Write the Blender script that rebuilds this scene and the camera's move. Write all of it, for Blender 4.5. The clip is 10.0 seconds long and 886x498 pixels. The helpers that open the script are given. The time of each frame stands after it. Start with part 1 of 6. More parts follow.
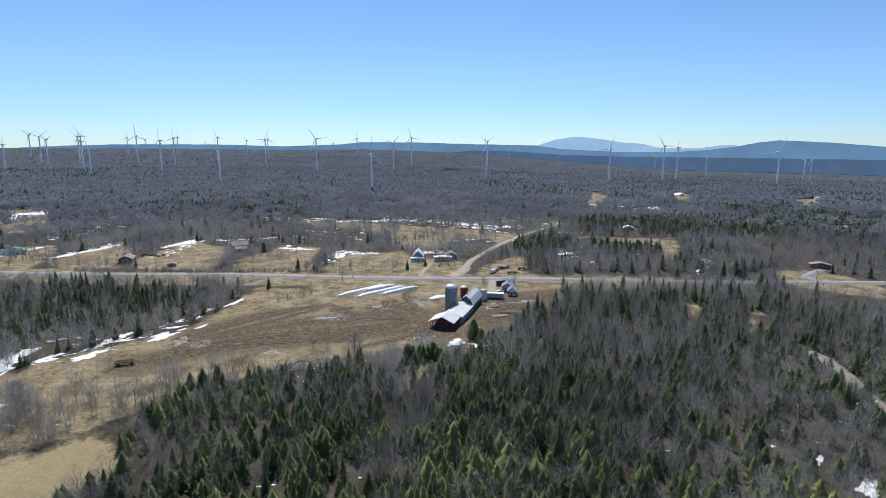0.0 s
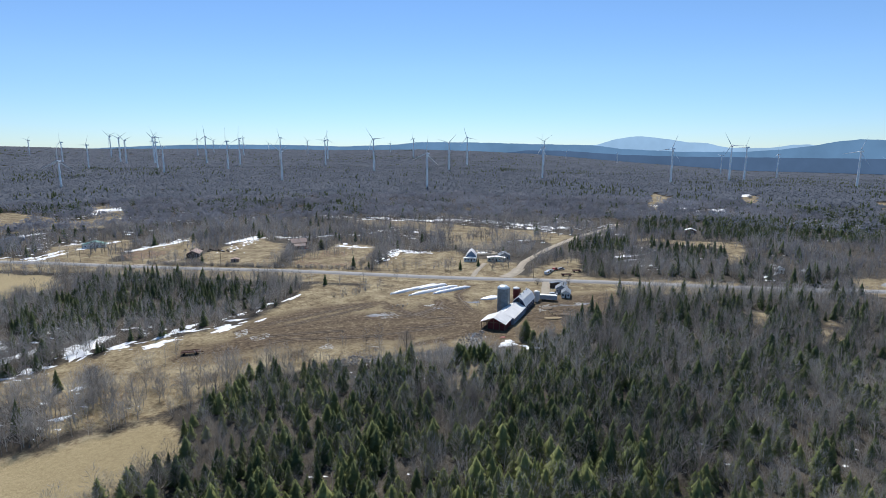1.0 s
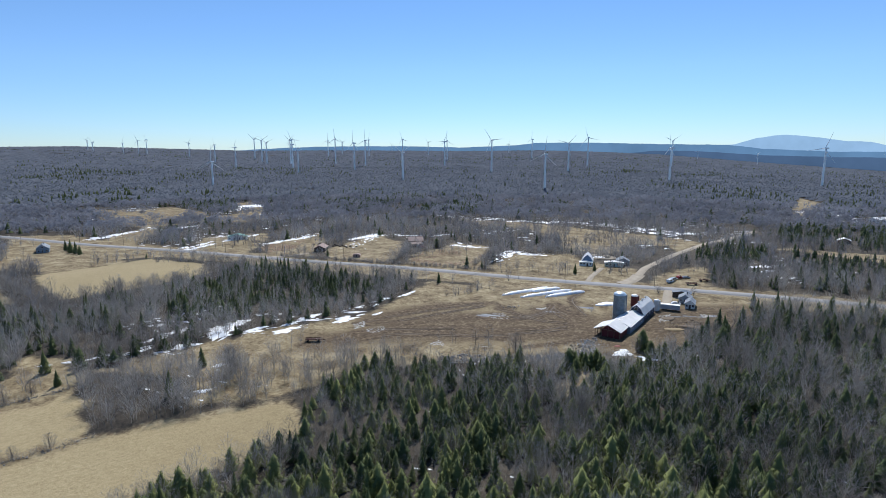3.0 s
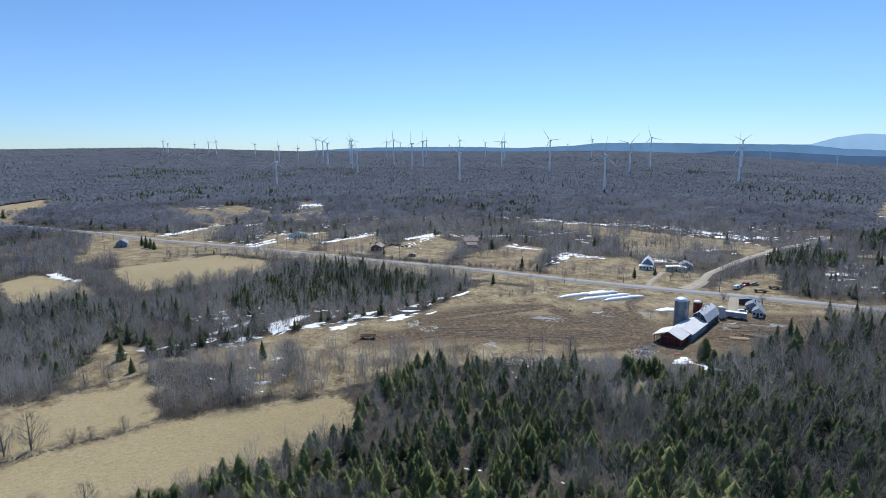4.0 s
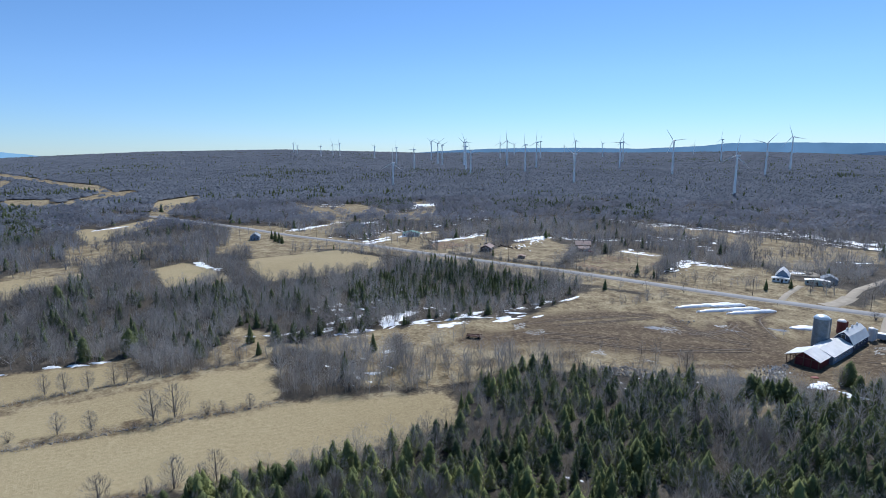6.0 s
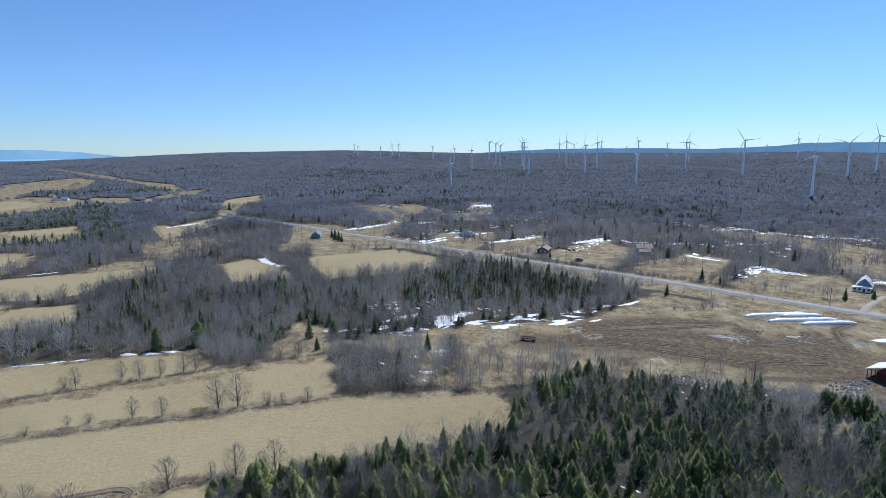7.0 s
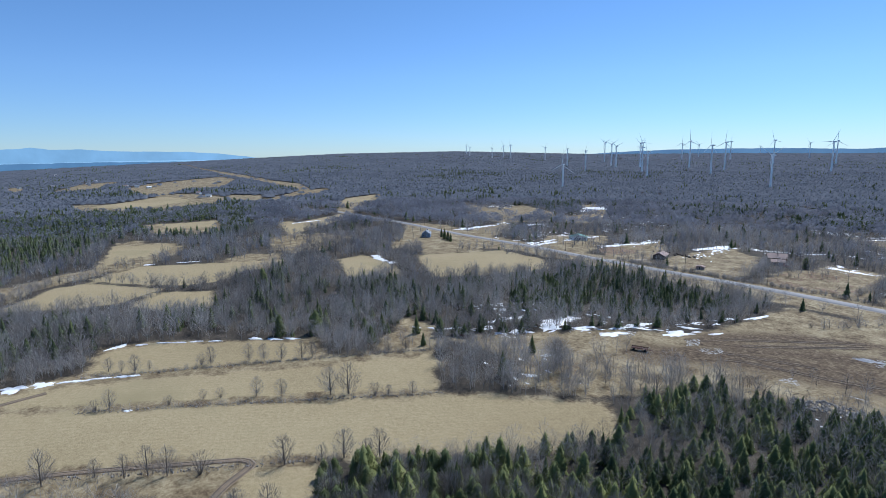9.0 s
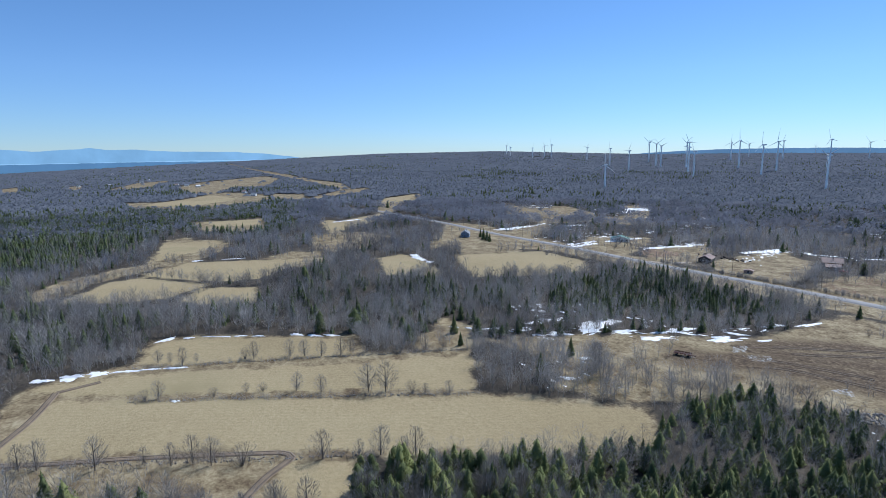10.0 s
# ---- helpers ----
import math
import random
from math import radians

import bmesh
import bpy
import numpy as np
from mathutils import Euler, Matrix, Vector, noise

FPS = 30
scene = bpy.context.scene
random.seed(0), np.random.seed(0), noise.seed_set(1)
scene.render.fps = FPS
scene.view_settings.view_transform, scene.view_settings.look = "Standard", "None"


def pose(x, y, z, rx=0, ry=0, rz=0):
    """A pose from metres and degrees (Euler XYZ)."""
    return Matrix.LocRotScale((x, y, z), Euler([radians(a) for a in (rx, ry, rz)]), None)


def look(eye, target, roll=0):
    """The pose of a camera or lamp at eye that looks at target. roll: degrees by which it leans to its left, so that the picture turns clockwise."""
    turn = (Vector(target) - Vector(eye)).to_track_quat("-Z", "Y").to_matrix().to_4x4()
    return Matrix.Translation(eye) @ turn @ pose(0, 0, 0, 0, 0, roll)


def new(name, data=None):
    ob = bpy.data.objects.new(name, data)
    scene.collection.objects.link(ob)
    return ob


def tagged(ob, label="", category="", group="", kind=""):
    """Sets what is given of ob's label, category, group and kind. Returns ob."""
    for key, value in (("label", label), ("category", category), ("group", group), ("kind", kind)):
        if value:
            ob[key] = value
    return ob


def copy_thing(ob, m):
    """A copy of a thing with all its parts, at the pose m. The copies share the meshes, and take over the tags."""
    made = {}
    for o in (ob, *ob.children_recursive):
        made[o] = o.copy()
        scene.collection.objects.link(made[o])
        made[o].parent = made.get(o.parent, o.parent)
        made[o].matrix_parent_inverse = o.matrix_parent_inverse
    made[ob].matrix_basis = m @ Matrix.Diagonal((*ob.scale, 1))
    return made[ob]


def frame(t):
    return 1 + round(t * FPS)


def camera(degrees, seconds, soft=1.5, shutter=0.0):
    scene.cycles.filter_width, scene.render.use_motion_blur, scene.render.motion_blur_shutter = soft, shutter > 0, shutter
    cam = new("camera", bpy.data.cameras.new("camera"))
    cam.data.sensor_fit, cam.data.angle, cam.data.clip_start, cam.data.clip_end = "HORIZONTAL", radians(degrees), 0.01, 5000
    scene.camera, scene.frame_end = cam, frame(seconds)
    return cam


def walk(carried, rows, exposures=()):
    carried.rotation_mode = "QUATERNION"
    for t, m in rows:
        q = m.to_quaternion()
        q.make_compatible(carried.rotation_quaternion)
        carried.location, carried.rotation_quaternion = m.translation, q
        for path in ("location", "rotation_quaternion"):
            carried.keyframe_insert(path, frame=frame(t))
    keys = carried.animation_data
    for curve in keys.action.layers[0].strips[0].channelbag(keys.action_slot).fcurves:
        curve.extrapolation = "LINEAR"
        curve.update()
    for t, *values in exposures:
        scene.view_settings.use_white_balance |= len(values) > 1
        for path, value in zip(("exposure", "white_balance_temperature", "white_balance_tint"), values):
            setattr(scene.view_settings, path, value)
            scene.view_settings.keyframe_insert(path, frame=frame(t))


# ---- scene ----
cam = camera(77.73, 10.0, soft=0.5)
# seconds, place, yaw, pitch, roll
PATH_ROWS = [
    (0.0, 0.0, 0.0, 79.45, 2.62, -10.403, 0.261),
    (0.5, 0.3, 0.04, 79.45, 5.397, -10.425, 0.237),
    (1.0, 0.6, 0.08, 79.45, 8.353, -10.43, 0.19),
    (1.5, 0.88, 0.12, 79.45, 11.396, -10.422, 0.131),
    (2.0, 1.16, 0.16, 79.45, 14.461, -10.405, 0.067),
    (2.5, 1.42, 0.2, 79.45, 17.507, -10.382, 0.003),
    (4.0, 2.16, 0.32, 79.45, 26.398, -10.287, -0.165),
    (4.5, 2.39, 0.36, 79.45, 29.298, -10.249, -0.209),
    (5.0, 2.6, 0.4, 79.45, 32.193, -10.209, -0.248),
    (6.5, 3.19, 0.52, 79.45, 41.006, -10.073, -0.348),
    (7.0, 3.36, 0.56, 79.45, 44.001, -10.023, -0.379),
    (7.5, 3.53, 0.6, 79.45, 46.998, -9.973, -0.411),
    (8.0, 3.68, 0.64, 79.45, 49.953, -9.925, -0.442),
    (8.5, 3.82, 0.68, 79.45, 52.8, -9.881, -0.472),
    (9.0, 3.96, 0.72, 79.45, 55.442, -9.844, -0.498),
    (9.5, 4.08, 0.76, 79.45, 57.748, -9.821, -0.514),
    (10.0, 4.2, 0.8, 79.45, 59.555, -9.815, -0.515),
]
walk(cam, [(t, pose(x, y, z, 90 + pitch, 0, yaw) @ pose(0, 0, 0, 0, 0, roll)) for t, x, y, z, yaw, pitch, roll in PATH_ROWS], exposures=[(0.0, 0.04, 6330, 10), (5.0, 0.0, 5840, 10), (10.0, -0.03, 5640, 10)])

# ---- light ----
SUN_AZ, SUN_EL = 12.0, 50.0
world = bpy.data.worlds.new("world")
scene.world = world
world.use_nodes = True
wt = world.node_tree
sky = wt.nodes.new("ShaderNodeTexSky")
sky.sky_type, sky.sun_disc = "NISHITA", False
sky.sun_elevation, sky.sun_rotation = radians(SUN_EL), radians(-SUN_AZ)
sky.air_density, sky.dust_density, sky.ozone_density, sky.altitude = 1.0, 0.0, 4.4, 1200
cool = wt.nodes.new("ShaderNodeMix")
cool.data_type, cool.blend_type = "RGBA", "MULTIPLY"
cool.inputs[0].default_value, cool.inputs[7].default_value = 1.0, (0.905, 1.0, 1.065, 1)
way = wt.nodes.new("ShaderNodeTexCoord")
high = wt.nodes.new("ShaderNodeSeparateXYZ")
wt.links.new(way.outputs["Generated"], high.inputs[0])
haze = wt.nodes.new("ShaderNodeValToRGB")
haze.color_ramp.elements[0].position, haze.color_ramp.elements[0].color = 0.0, (0.725, 0.795, 0.905, 1)
haze.color_ramp.elements[1].position, haze.color_ramp.elements[1].color = 0.45, (0.97, 1.02, 0.965, 1)
e = haze.color_ramp.elements.new(0.13)
e.color = (0.92, 0.935, 1.0, 1)
wt.links.new(high.outputs[2], haze.inputs[0])
pale = wt.nodes.new("ShaderNodeMix")
pale.data_type, pale.blend_type = "RGBA", "MULTIPLY"
pale.inputs[0].default_value = 1.0
wt.links.new(sky.outputs[0], pale.inputs[6])
wt.links.new(haze.outputs[0], pale.inputs[7])
wt.links.new(pale.outputs[2], cool.inputs[6])
wt.links.new(cool.outputs[2], wt.nodes["Background"].inputs[0])
wt.nodes["Background"].inputs[1].default_value = 0.114
sun = new("sun", bpy.data.lights.new("sun", "SUN"))
sun.data.energy, sun.data.angle, sun.data.color = 4.9, radians(0.53), (1.0, 0.95, 0.88)
sun.matrix_world = look((0, 0, 0), (math.sin(radians(SUN_AZ)) * math.cos(radians(SUN_EL)), -math.cos(radians(SUN_AZ)) * math.cos(radians(SUN_EL)), -math.sin(radians(SUN_EL))))

# ---- plan, in metres ----
HAY = []
HAY.append([(-183, -40), (-190, -31), (-210, -24), (-195, -1), (-182, 24), (-164, 55), (-147, 83), (-137, 103), (-120, 118), (-102, 137), (-86, 123), (-97, 97), (-114, 71), (-126, 50), (-142, 25), (-157, -4), (-164, -22), (-174, -39)])
HAY.append([(-227, -35), (-225, -22), (-222, -1), (-204, 38), (-188, 75), (-174, 118), (-143, 100), (-168, 57), (-185, 25), (-198, -1), (-213, -24)])
HAY.append([(-231, 1), (-254, 7), (-255, 20), (-235, 57), (-216, 81), (-194, 77), (-211, 40), (-220, 16)])
HAY.append([(-133, 32), (-123, 49), (-105, 40), (-118, 19), (-125, 25)])
HAY.append([(-355, -35), (-405, -9), (-403, 11), (-359, 46), (-336, 19), (-339, -8)])
HAY.append([(-327, 21), (-354, 39), (-339, 69), (-301, 63), (-300, 43)])
HAY.append([(-417, 5), (-446, 43), (-418, 107), (-418, 129), (-364, 82), (-359, 60), (-391, 23)])
HAY.append([(-384, 169), (-390, 195), (-336, 195), (-301, 180), (-322, 148)])
HAY.append([(-364, 226), (-340, 296), (-289, 297), (-261, 274), (-272, 224), (-288, 194)])
HAY.append([(-617, 212), (-688, 309), (-622, 287), (-563, 213), (-585, 188)])
HAY.append([(-916, 422), (-959, 510), (-849, 435), (-810, 374), (-789, 335)])
HAY.append([(-563, 31), (-551, 83), (-505, 67), (-462, 17), (-500, 23)])
HAY.append([(-1028, 29), (-1199, 165), (-1063, 194), (-946, 88)])
HAY.append([(-724, 85), (-707, 155), (-653, 137), (-656, 94)])
HAY.append([(-525, 181), (-566, 220), (-649, 228), (-647, 208)])
ROUGH = []
ROUGH.append([(-166, 161), (-149, 194), (-124, 230), (-120, 276), (-120, 300), (-71, 306), (-16, 311), (28, 315), (47, 305), (44, 277), (13, 234), (-9, 215), (-28, 210), (-56, 197), (-90, 177), (-106, 138), (-119, 131), (-147, 143)])
ROUGH.append([(-386, -53), (-418, -37), (-446, -9), (-456, 14), (-529, 28), (-580, 37), (-549, 86), (-500, 75), (-461, 40), (-429, 13), (-405, -15), (-369, -36), (-368, -46)])
ROUGH.append([(-434, 91), (-438, 136), (-413, 137), (-412, 93)])
ROUGH.append([(-458, 141), (-530, 164), (-524, 216), (-444, 184), (-433, 153)])
ROUGH.append([(-404, 224), (-545, 332), (-498, 356), (-374, 325), (-329, 337), (-305, 325), (-328, 310), (-367, 281), (-372, 243)])
ROUGH.append([(-184, 133), (-163, 178), (-125, 175), (-108, 153), (-127, 124), (-149, 138)])
ROUGH.append([(-161, 178), (-155, 195), (-122, 226), (-102, 249), (-70, 286), (-24, 307), (16, 323), (51, 305), (52, 287), (29, 267), (16, 230), (4, 214), (-18, 208), (-48, 190), (-70, 184), (-89, 169), (-110, 158), (-145, 158)])
ROUGH.append([(-26, 171), (-19, 196), (-11, 196), (-13, 172)])
ROUGH.append([(134, 261), (146, 267), (134, 240), (125, 237)])
ROUGH.append([(232, 1062), (244, 941), (166, 718), (162, 752)])
ROUGH.append([(393, 1092), (411, 1028), (328, 837), (310, 835)])
ROUGH.append([(532, 935), (605, 978), (530, 842), (461, 793)])
ROUGH.append([(-538, 624), (-516, 645), (-437, 552), (-464, 536)])
ROUGH.append([(-687, 517), (-654, 529), (-630, 564), (-609, 578), (-526, 545), (-457, 487), (-466, 437), (-476, 413), (-519, 425), (-576, 445)])
ROUGH.append([(-487, 522), (-474, 543), (-444, 553), (-406, 519), (-408, 493), (-439, 478)])
ROUGH.append([(-569, 654), (-557, 676), (-495, 616), (-436, 538), (-442, 530), (-465, 541)])
ROUGH.append([(-441, 331), (-473, 389), (-476, 419), (-447, 405), (-416, 360), (-398, 331), (-404, 313)])
ROUGH.append([(-374, 386), (-363, 410), (-344, 430), (-323, 415), (-296, 363), (-287, 333), (-322, 322), (-346, 347)])
ROUGH.append([(-301, 379), (-295, 414), (-291, 446), (-270, 425), (-240, 365), (-237, 346), (-259, 330)])
ROUGH.append([(-152, 337), (-165, 390), (-151, 412), (-154, 440), (-123, 435), (-112, 417), (-101, 345), (-132, 332)])
ROUGH.append([(-98, 344), (-94, 410), (-75, 408), (-50, 421), (-39, 397), (0, 379), (-6, 336), (-36, 338)])
ROUGH.append([(-206, 594), (-174, 593), (-129, 592), (-90, 576), (-33, 551), (8, 541), (41, 517), (49, 498), (29, 455), (17, 484), (-11, 488), (-19, 440), (-33, 425), (-62, 451), (-104, 541), (-156, 550)])
ROUGH.append([(3, 333), (14, 378), (36, 408), (41, 402), (37, 336), (7, 320)])
ROUGH.append([(93, 503), (112, 512), (127, 505), (169, 500), (179, 488), (147, 394), (140, 392), (160, 458), (121, 490)])
ROUGH.append([(-461, 25), (-570, 38), (-598, 53), (-563, 60), (-527, 84), (-496, 76), (-451, 49), (-423, 34), (-413, 26), (-427, 21)])
ROUGH.append([(-727, 69), (-718, 113), (-717, 157), (-615, 138), (-602, 106), (-632, 71)])
ROUGH.append([(-1001, 93), (-1168, 129), (-1256, 201), (-1133, 256), (-1038, 250), (-910, 179), (-890, 141), (-861, 106), (-950, 92)])
ROUGH.append([(-1513, 124), (-1723, 200), (-1856, 351), (-1926, 438), (-1677, 431), (-1353, 307), (-1362, 244), (-1195, 154), (-1262, 124)])
ROUGH.append([(-4106, 686), (-2755, 549), (-2028, 522), (-1550, 495), (-1371, 505), (-1154, 451), (-1114, 419), (-1402, 440), (-1757, 452), (-2555, 504), (-3441, 575)])
ROUGH.append([(-970, 283), (-1139, 413), (-1178, 495), (-1091, 472), (-978, 355), (-927, 280)])
ROUGH.append([(-1557, -21), (-1880, 48), (-1959, 145), (-1768, 134), (-1507, 50), (-1462, -9)])
ROUGH.append([(-1852, -125), (-1905, -84), (-1555, -69), (-1597, -105)])
ROUGH.append([(-1923, -279), (-2027, -246), (-1565, -193), (-1551, -225)])
ROUGH.append([(-1095, -4), (-1071, 59), (-1000, 101), (-873, 62), (-913, 21)])
ROUGH.append([(-1156, 273), (-1078, 326), (-939, 284), (-979, 231)])
ROUGH.append([(-744, 326), (-911, 438), (-961, 521), (-881, 478), (-730, 361), (-669, 306)])
ROUGH.append([(-470, 149), (-540, 183), (-528, 215), (-486, 228), (-432, 176), (-448, 142)])
ROUGH.append([(-443, 103), (-449, 122), (-435, 142), (-380, 127), (-384, 109), (-391, 91)])
ROUGH.append([(-447, 286), (-458, 310), (-421, 311), (-339, 280), (-301, 281), (-298, 273), (-336, 219)])
ROUGH.append([(-195, 103), (-222, 135), (-205, 137), (-177, 125), (-182, 103)])
ROUGH.append([(138, 266), (147, 273), (145, 263), (131, 239), (126, 239)])
ROUGH.append([(202, 370), (227, 368), (242, 353), (244, 323), (225, 297), (205, 311), (192, 327)])
ROUGH.append([(114, 281), (122, 276), (113, 259), (107, 264)])
ROUGH.append([(181, 507), (185, 491), (159, 413), (149, 401)])
MUD = []
MUD.append([(-129, 189), (-116, 201), (-105, 217), (-95, 226), (-79, 240), (-60, 248), (-33, 250), (-15, 243), (-4, 237), (0, 227), (-10, 224), (-18, 230), (-31, 225), (-51, 221), (-66, 220), (-81, 212), (-98, 202), (-111, 192), (-123, 181)])
MUD.append([(-48, 266), (-33, 267), (-21, 259), (-17, 247), (-33, 253), (-48, 256)])
MUD.append([(6, 279), (14, 290), (29, 297), (52, 306), (49, 283), (34, 273), (29, 256), (21, 252), (13, 233), (9, 241), (3, 253)])
MUD.append([(-122, 223), (-108, 244), (-95, 257), (-95, 252), (-106, 239), (-116, 218)])
MUD.append([(-13, 262), (-7, 275), (-1, 286), (-2, 265)])
MUD.append([(-109, 220), (-84, 242), (-53, 252), (-20, 257), (-16, 235), (-41, 222), (-73, 211), (-99, 201)])
SPRUCE = []
SPRUCE.append([(-31, 177), (9, 206), (37, 223), (36, 149), (-18, 118)])
SPRUCE.append([(-68, 178), (-48, 191), (-18, 203), (-9, 197), (-13, 172), (-26, 171), (-36, 175), (-50, 170), (-64, 166)])
SPRUCE.append([(-216, 180), (-261, 300), (-205, 305), (-147, 309), (-123, 286), (-122, 239), (-160, 208), (-162, 186), (-189, 177)])
SPRUCE.append([(-95, 130), (-91, 176), (-56, 167), (-29, 178), (-17, 118), (-102, 68), (-100, 97)])
SPRUCE.append([(-86, 113), (-103, 153), (-71, 170), (-24, 171), (36, 198), (55, 170), (42, 115)])
SPRUCE.append([(-269, 305), (-241, 321), (-175, 311), (-128, 300), (-124, 257), (-147, 215), (-176, 195)])
SPRUCE.append([(-937, 90), (-1035, 234), (-870, 256), (-740, 204), (-645, 151), (-795, 110)])
SPRUCE.append([(-950, -143), (-964, -10), (-885, 204), (-614, 178), (-546, 124), (-645, 42), (-539, 12), (-462, -43), (-459, -74)])
SPRUCE.append([(-256, 219), (-250, 290), (-197, 308), (-136, 306), (-124, 277), (-153, 242), (-181, 174), (-207, 160)])
SPRUCE.append([(-117, 46), (-108, 86), (-82, 120), (-95, 173), (-55, 184), (-41, 146), (-108, 43)])
SPRUCE.append([(37, 469), (66, 495), (93, 481), (87, 446), (62, 429), (35, 429)])
SPRUCE.append([(105, 470), (170, 481), (138, 389), (83, 376)])
SPRUCE.append([(118, 615), (180, 666), (263, 661), (420, 640), (380, 520), (203, 503), (179, 509), (146, 531), (107, 535)])
BRUSH = []
BRUSH.append([(-143, 99), (-180, 123), (-178, 139), (-156, 152), (-136, 135), (-116, 140), (-108, 153), (-102, 141), (-122, 120), (-130, 117)])
BRUSH.append([(-149, 155), (-134, 157), (-121, 162), (-114, 168), (-103, 178), (-84, 188), (-71, 186), (-82, 165), (-101, 158), (-94, 137), (-96, 131), (-103, 140), (-112, 138), (-130, 133)])
BRUSH.append([(-68, 178), (-48, 191), (-18, 203), (-9, 197), (-13, 172), (-26, 171), (-36, 175), (-50, 170), (-64, 166)])
BRUSH.append([(-268, 335), (-243, 378), (-220, 350), (-176, 333), (-134, 333), (-137, 323), (-172, 318), (-249, 325)])
BRUSH.append([(-372, 273), (-301, 309), (-261, 308), (-252, 287), (-299, 283), (-354, 260)])
BRUSH.append([(-276, 212), (-309, 243), (-262, 272), (-245, 258)])
BRUSH.append([(-374, 22), (-359, 60), (-382, 60), (-397, 24)])
BRUSH.append([(-307, 142), (-322, 148), (-301, 180), (-285, 175)])
BRUSH.append([(-504, 157), (-553, 172), (-502, 306), (-437, 260), (-404, 224)])
BRUSH.append([(-455, 146), (-465, 186), (-363, 154), (-338, 123), (-381, 126)])
BRUSH.append([(-414, -30), (-413, 11), (-393, 23), (-403, -21)])
BRUSH.append([(-454, 9), (-456, 40), (-421, 71), (-432, 26)])
LONE = []
LONE.append((-153, -11, 10, 'b'))
LONE.append((-161, -24, 9, 'b'))
LONE.append((-163, -28, 8, 'b'))
LONE.append((-145, 6, 7, 'b'))
LONE.append((-143, 11, 9, 'b'))
LONE.append((-140, 15, 8.5, 'b'))
LONE.append((-136, 22, 8, 's'))
LONE.append((-149, 0, 6, 'b'))
LONE.append((-128, 41, 9, 'b'))
LONE.append((-125, 50, 5, 'b'))
LONE.append((-122, 55, 9, 'b'))
LONE.append((-117, 63, 9, 'b'))
LONE.append((-119, 60, 6, 'b'))
LONE.append((-193, 2, 5, 's'))
LONE.append((-192, 6, 7, 'b'))
LONE.append((-184, 22, 4.5, 's'))
LONE.append((-182, 32, 4, 'b'))
LONE.append((-180, 37, 4.5, 's'))
LONE.append((-174, 47, 7.5, 'b'))
LONE.append((-169, 54, 7, 'b'))
LONE.append((-161, 68, 11, 'b'))
LONE.append((-158, 73, 12, 'b'))
LONE.append((-152, 80, 6, 's'))
LONE.append((-150, 84, 4, 'b'))
LONE.append((-146, 91, 5, 'b'))
LONE.append((-221, 16, 8, 'b'))
LONE.append((-213, 41, 8, 'b'))
LONE.append((-215, 38, 6, 's'))
LONE.append((-229, 8, 6, 'b'))
LONE.append((-226, 12, 5, 'b'))
LONE.append((-222, 21, 4, 'b'))
LONE.append((-208, 54, 8, 'b'))
LONE.append((-205, 59, 8, 'b'))
LONE.append((-202, 65, 7, 'b'))
LONE.append((-199, 72, 8, 'b'))
LONE.append((-198, 76, 7, 'b'))
LONE.append((-196, 82, 6, 'b'))
LONE.append((-193, 89, 7, 'b'))
LONE.append((-190, 95, 6, 'b'))
LONE.append((-186, 104, 7, 'b'))
LONE.append((-184, 111, 6, 'b'))
LONE.append((6, 217, 7, 'c'))
LONE.append((3, 224, 9, 'c'))
LONE.append((1, 221, 8, 'b'))
LONE.append((-22, 195, 8, 'c'))
LONE.append((-13, 201, 7, 'c'))
LONE.append((-19, 193, 6, 'c'))
LONE.append((-10, 197, 6, 'c'))
LONE.append((-44, 204, 9, 'b'))
LONE.append((-2, 197, 9, 'b'))
LONE.append((-159, 415, 8, 'c'))
LONE.append((-149, 149, 8, 'f'))
LONE.append((-139, 125, 10, 'f'))
LONE.append((-210, 114, 9, 'f'))
LONE.append((-198, 125, 9, 'f'))
LONE.append((-183, 119, 6, 'f'))
LONE.append((-135, 150, 11, 'b'))
LONE.append((-135, 148, 11, 'b'))
LONE.append((-224, 88, 11, 'c'))
LONE.append((-231, 74, 10, 'c'))
LONE.append((-284, 59, 11, 'f'))
LONE.append((-335, 98, 11, 'c'))
LONE.append((-277, -15, 9, 'c'))
LONE.append((-277, -30, 7, 'c'))
LONE.append((-19, 373, 8, 'b'))
LONE.append((-19, 360, 7, 'b'))
LONE.append((-40, 356, 7, 'f'))
LONE.append((-29, 368, 6, 'f'))
LONE.append((10, 321, 6, 's'))
LONE.append((28, 320, 6, 'b'))
LONE.append((-158, 414, 8, 'f'))
LONE.append((-99, 275, 4, 's'))
LONE.append((-430, 298, 9, 'f'))
LONE.append((-416, 292, 11, 'f'))
LONE.append((-409, 291, 10, 'f'))
LONE.append((-402, 289, 8, 'f'))
SNOW = []
SNOW.append((-169, 175, -173, 192, 7))
SNOW.append((-148, 190, -141, 202, 4))
SNOW.append((-162, 186, -156, 196, 2.5))
SNOW.append((-132, 214, -125, 226, 4))
SNOW.append((-152, 199, -148, 206, 2))
SNOW.append((-173, 160, -171, 169, 4))
SNOW.append((-177, 154, -174, 156, 2))
SNOW.append((-197, 136, -192, 149, 1.6))
SNOW.append((-191, 151, -183, 162, 1.6))
SNOW.append((-190, 164, -188, 180, 3))
SNOW.append((-136, 227, -127, 233, 2))
SNOW.append((-132, 247, -127, 261, 2.5))
SNOW.append((-123, 264, -119, 277, 2.5))
SNOW.append((-150, 209, -146, 223, 3))
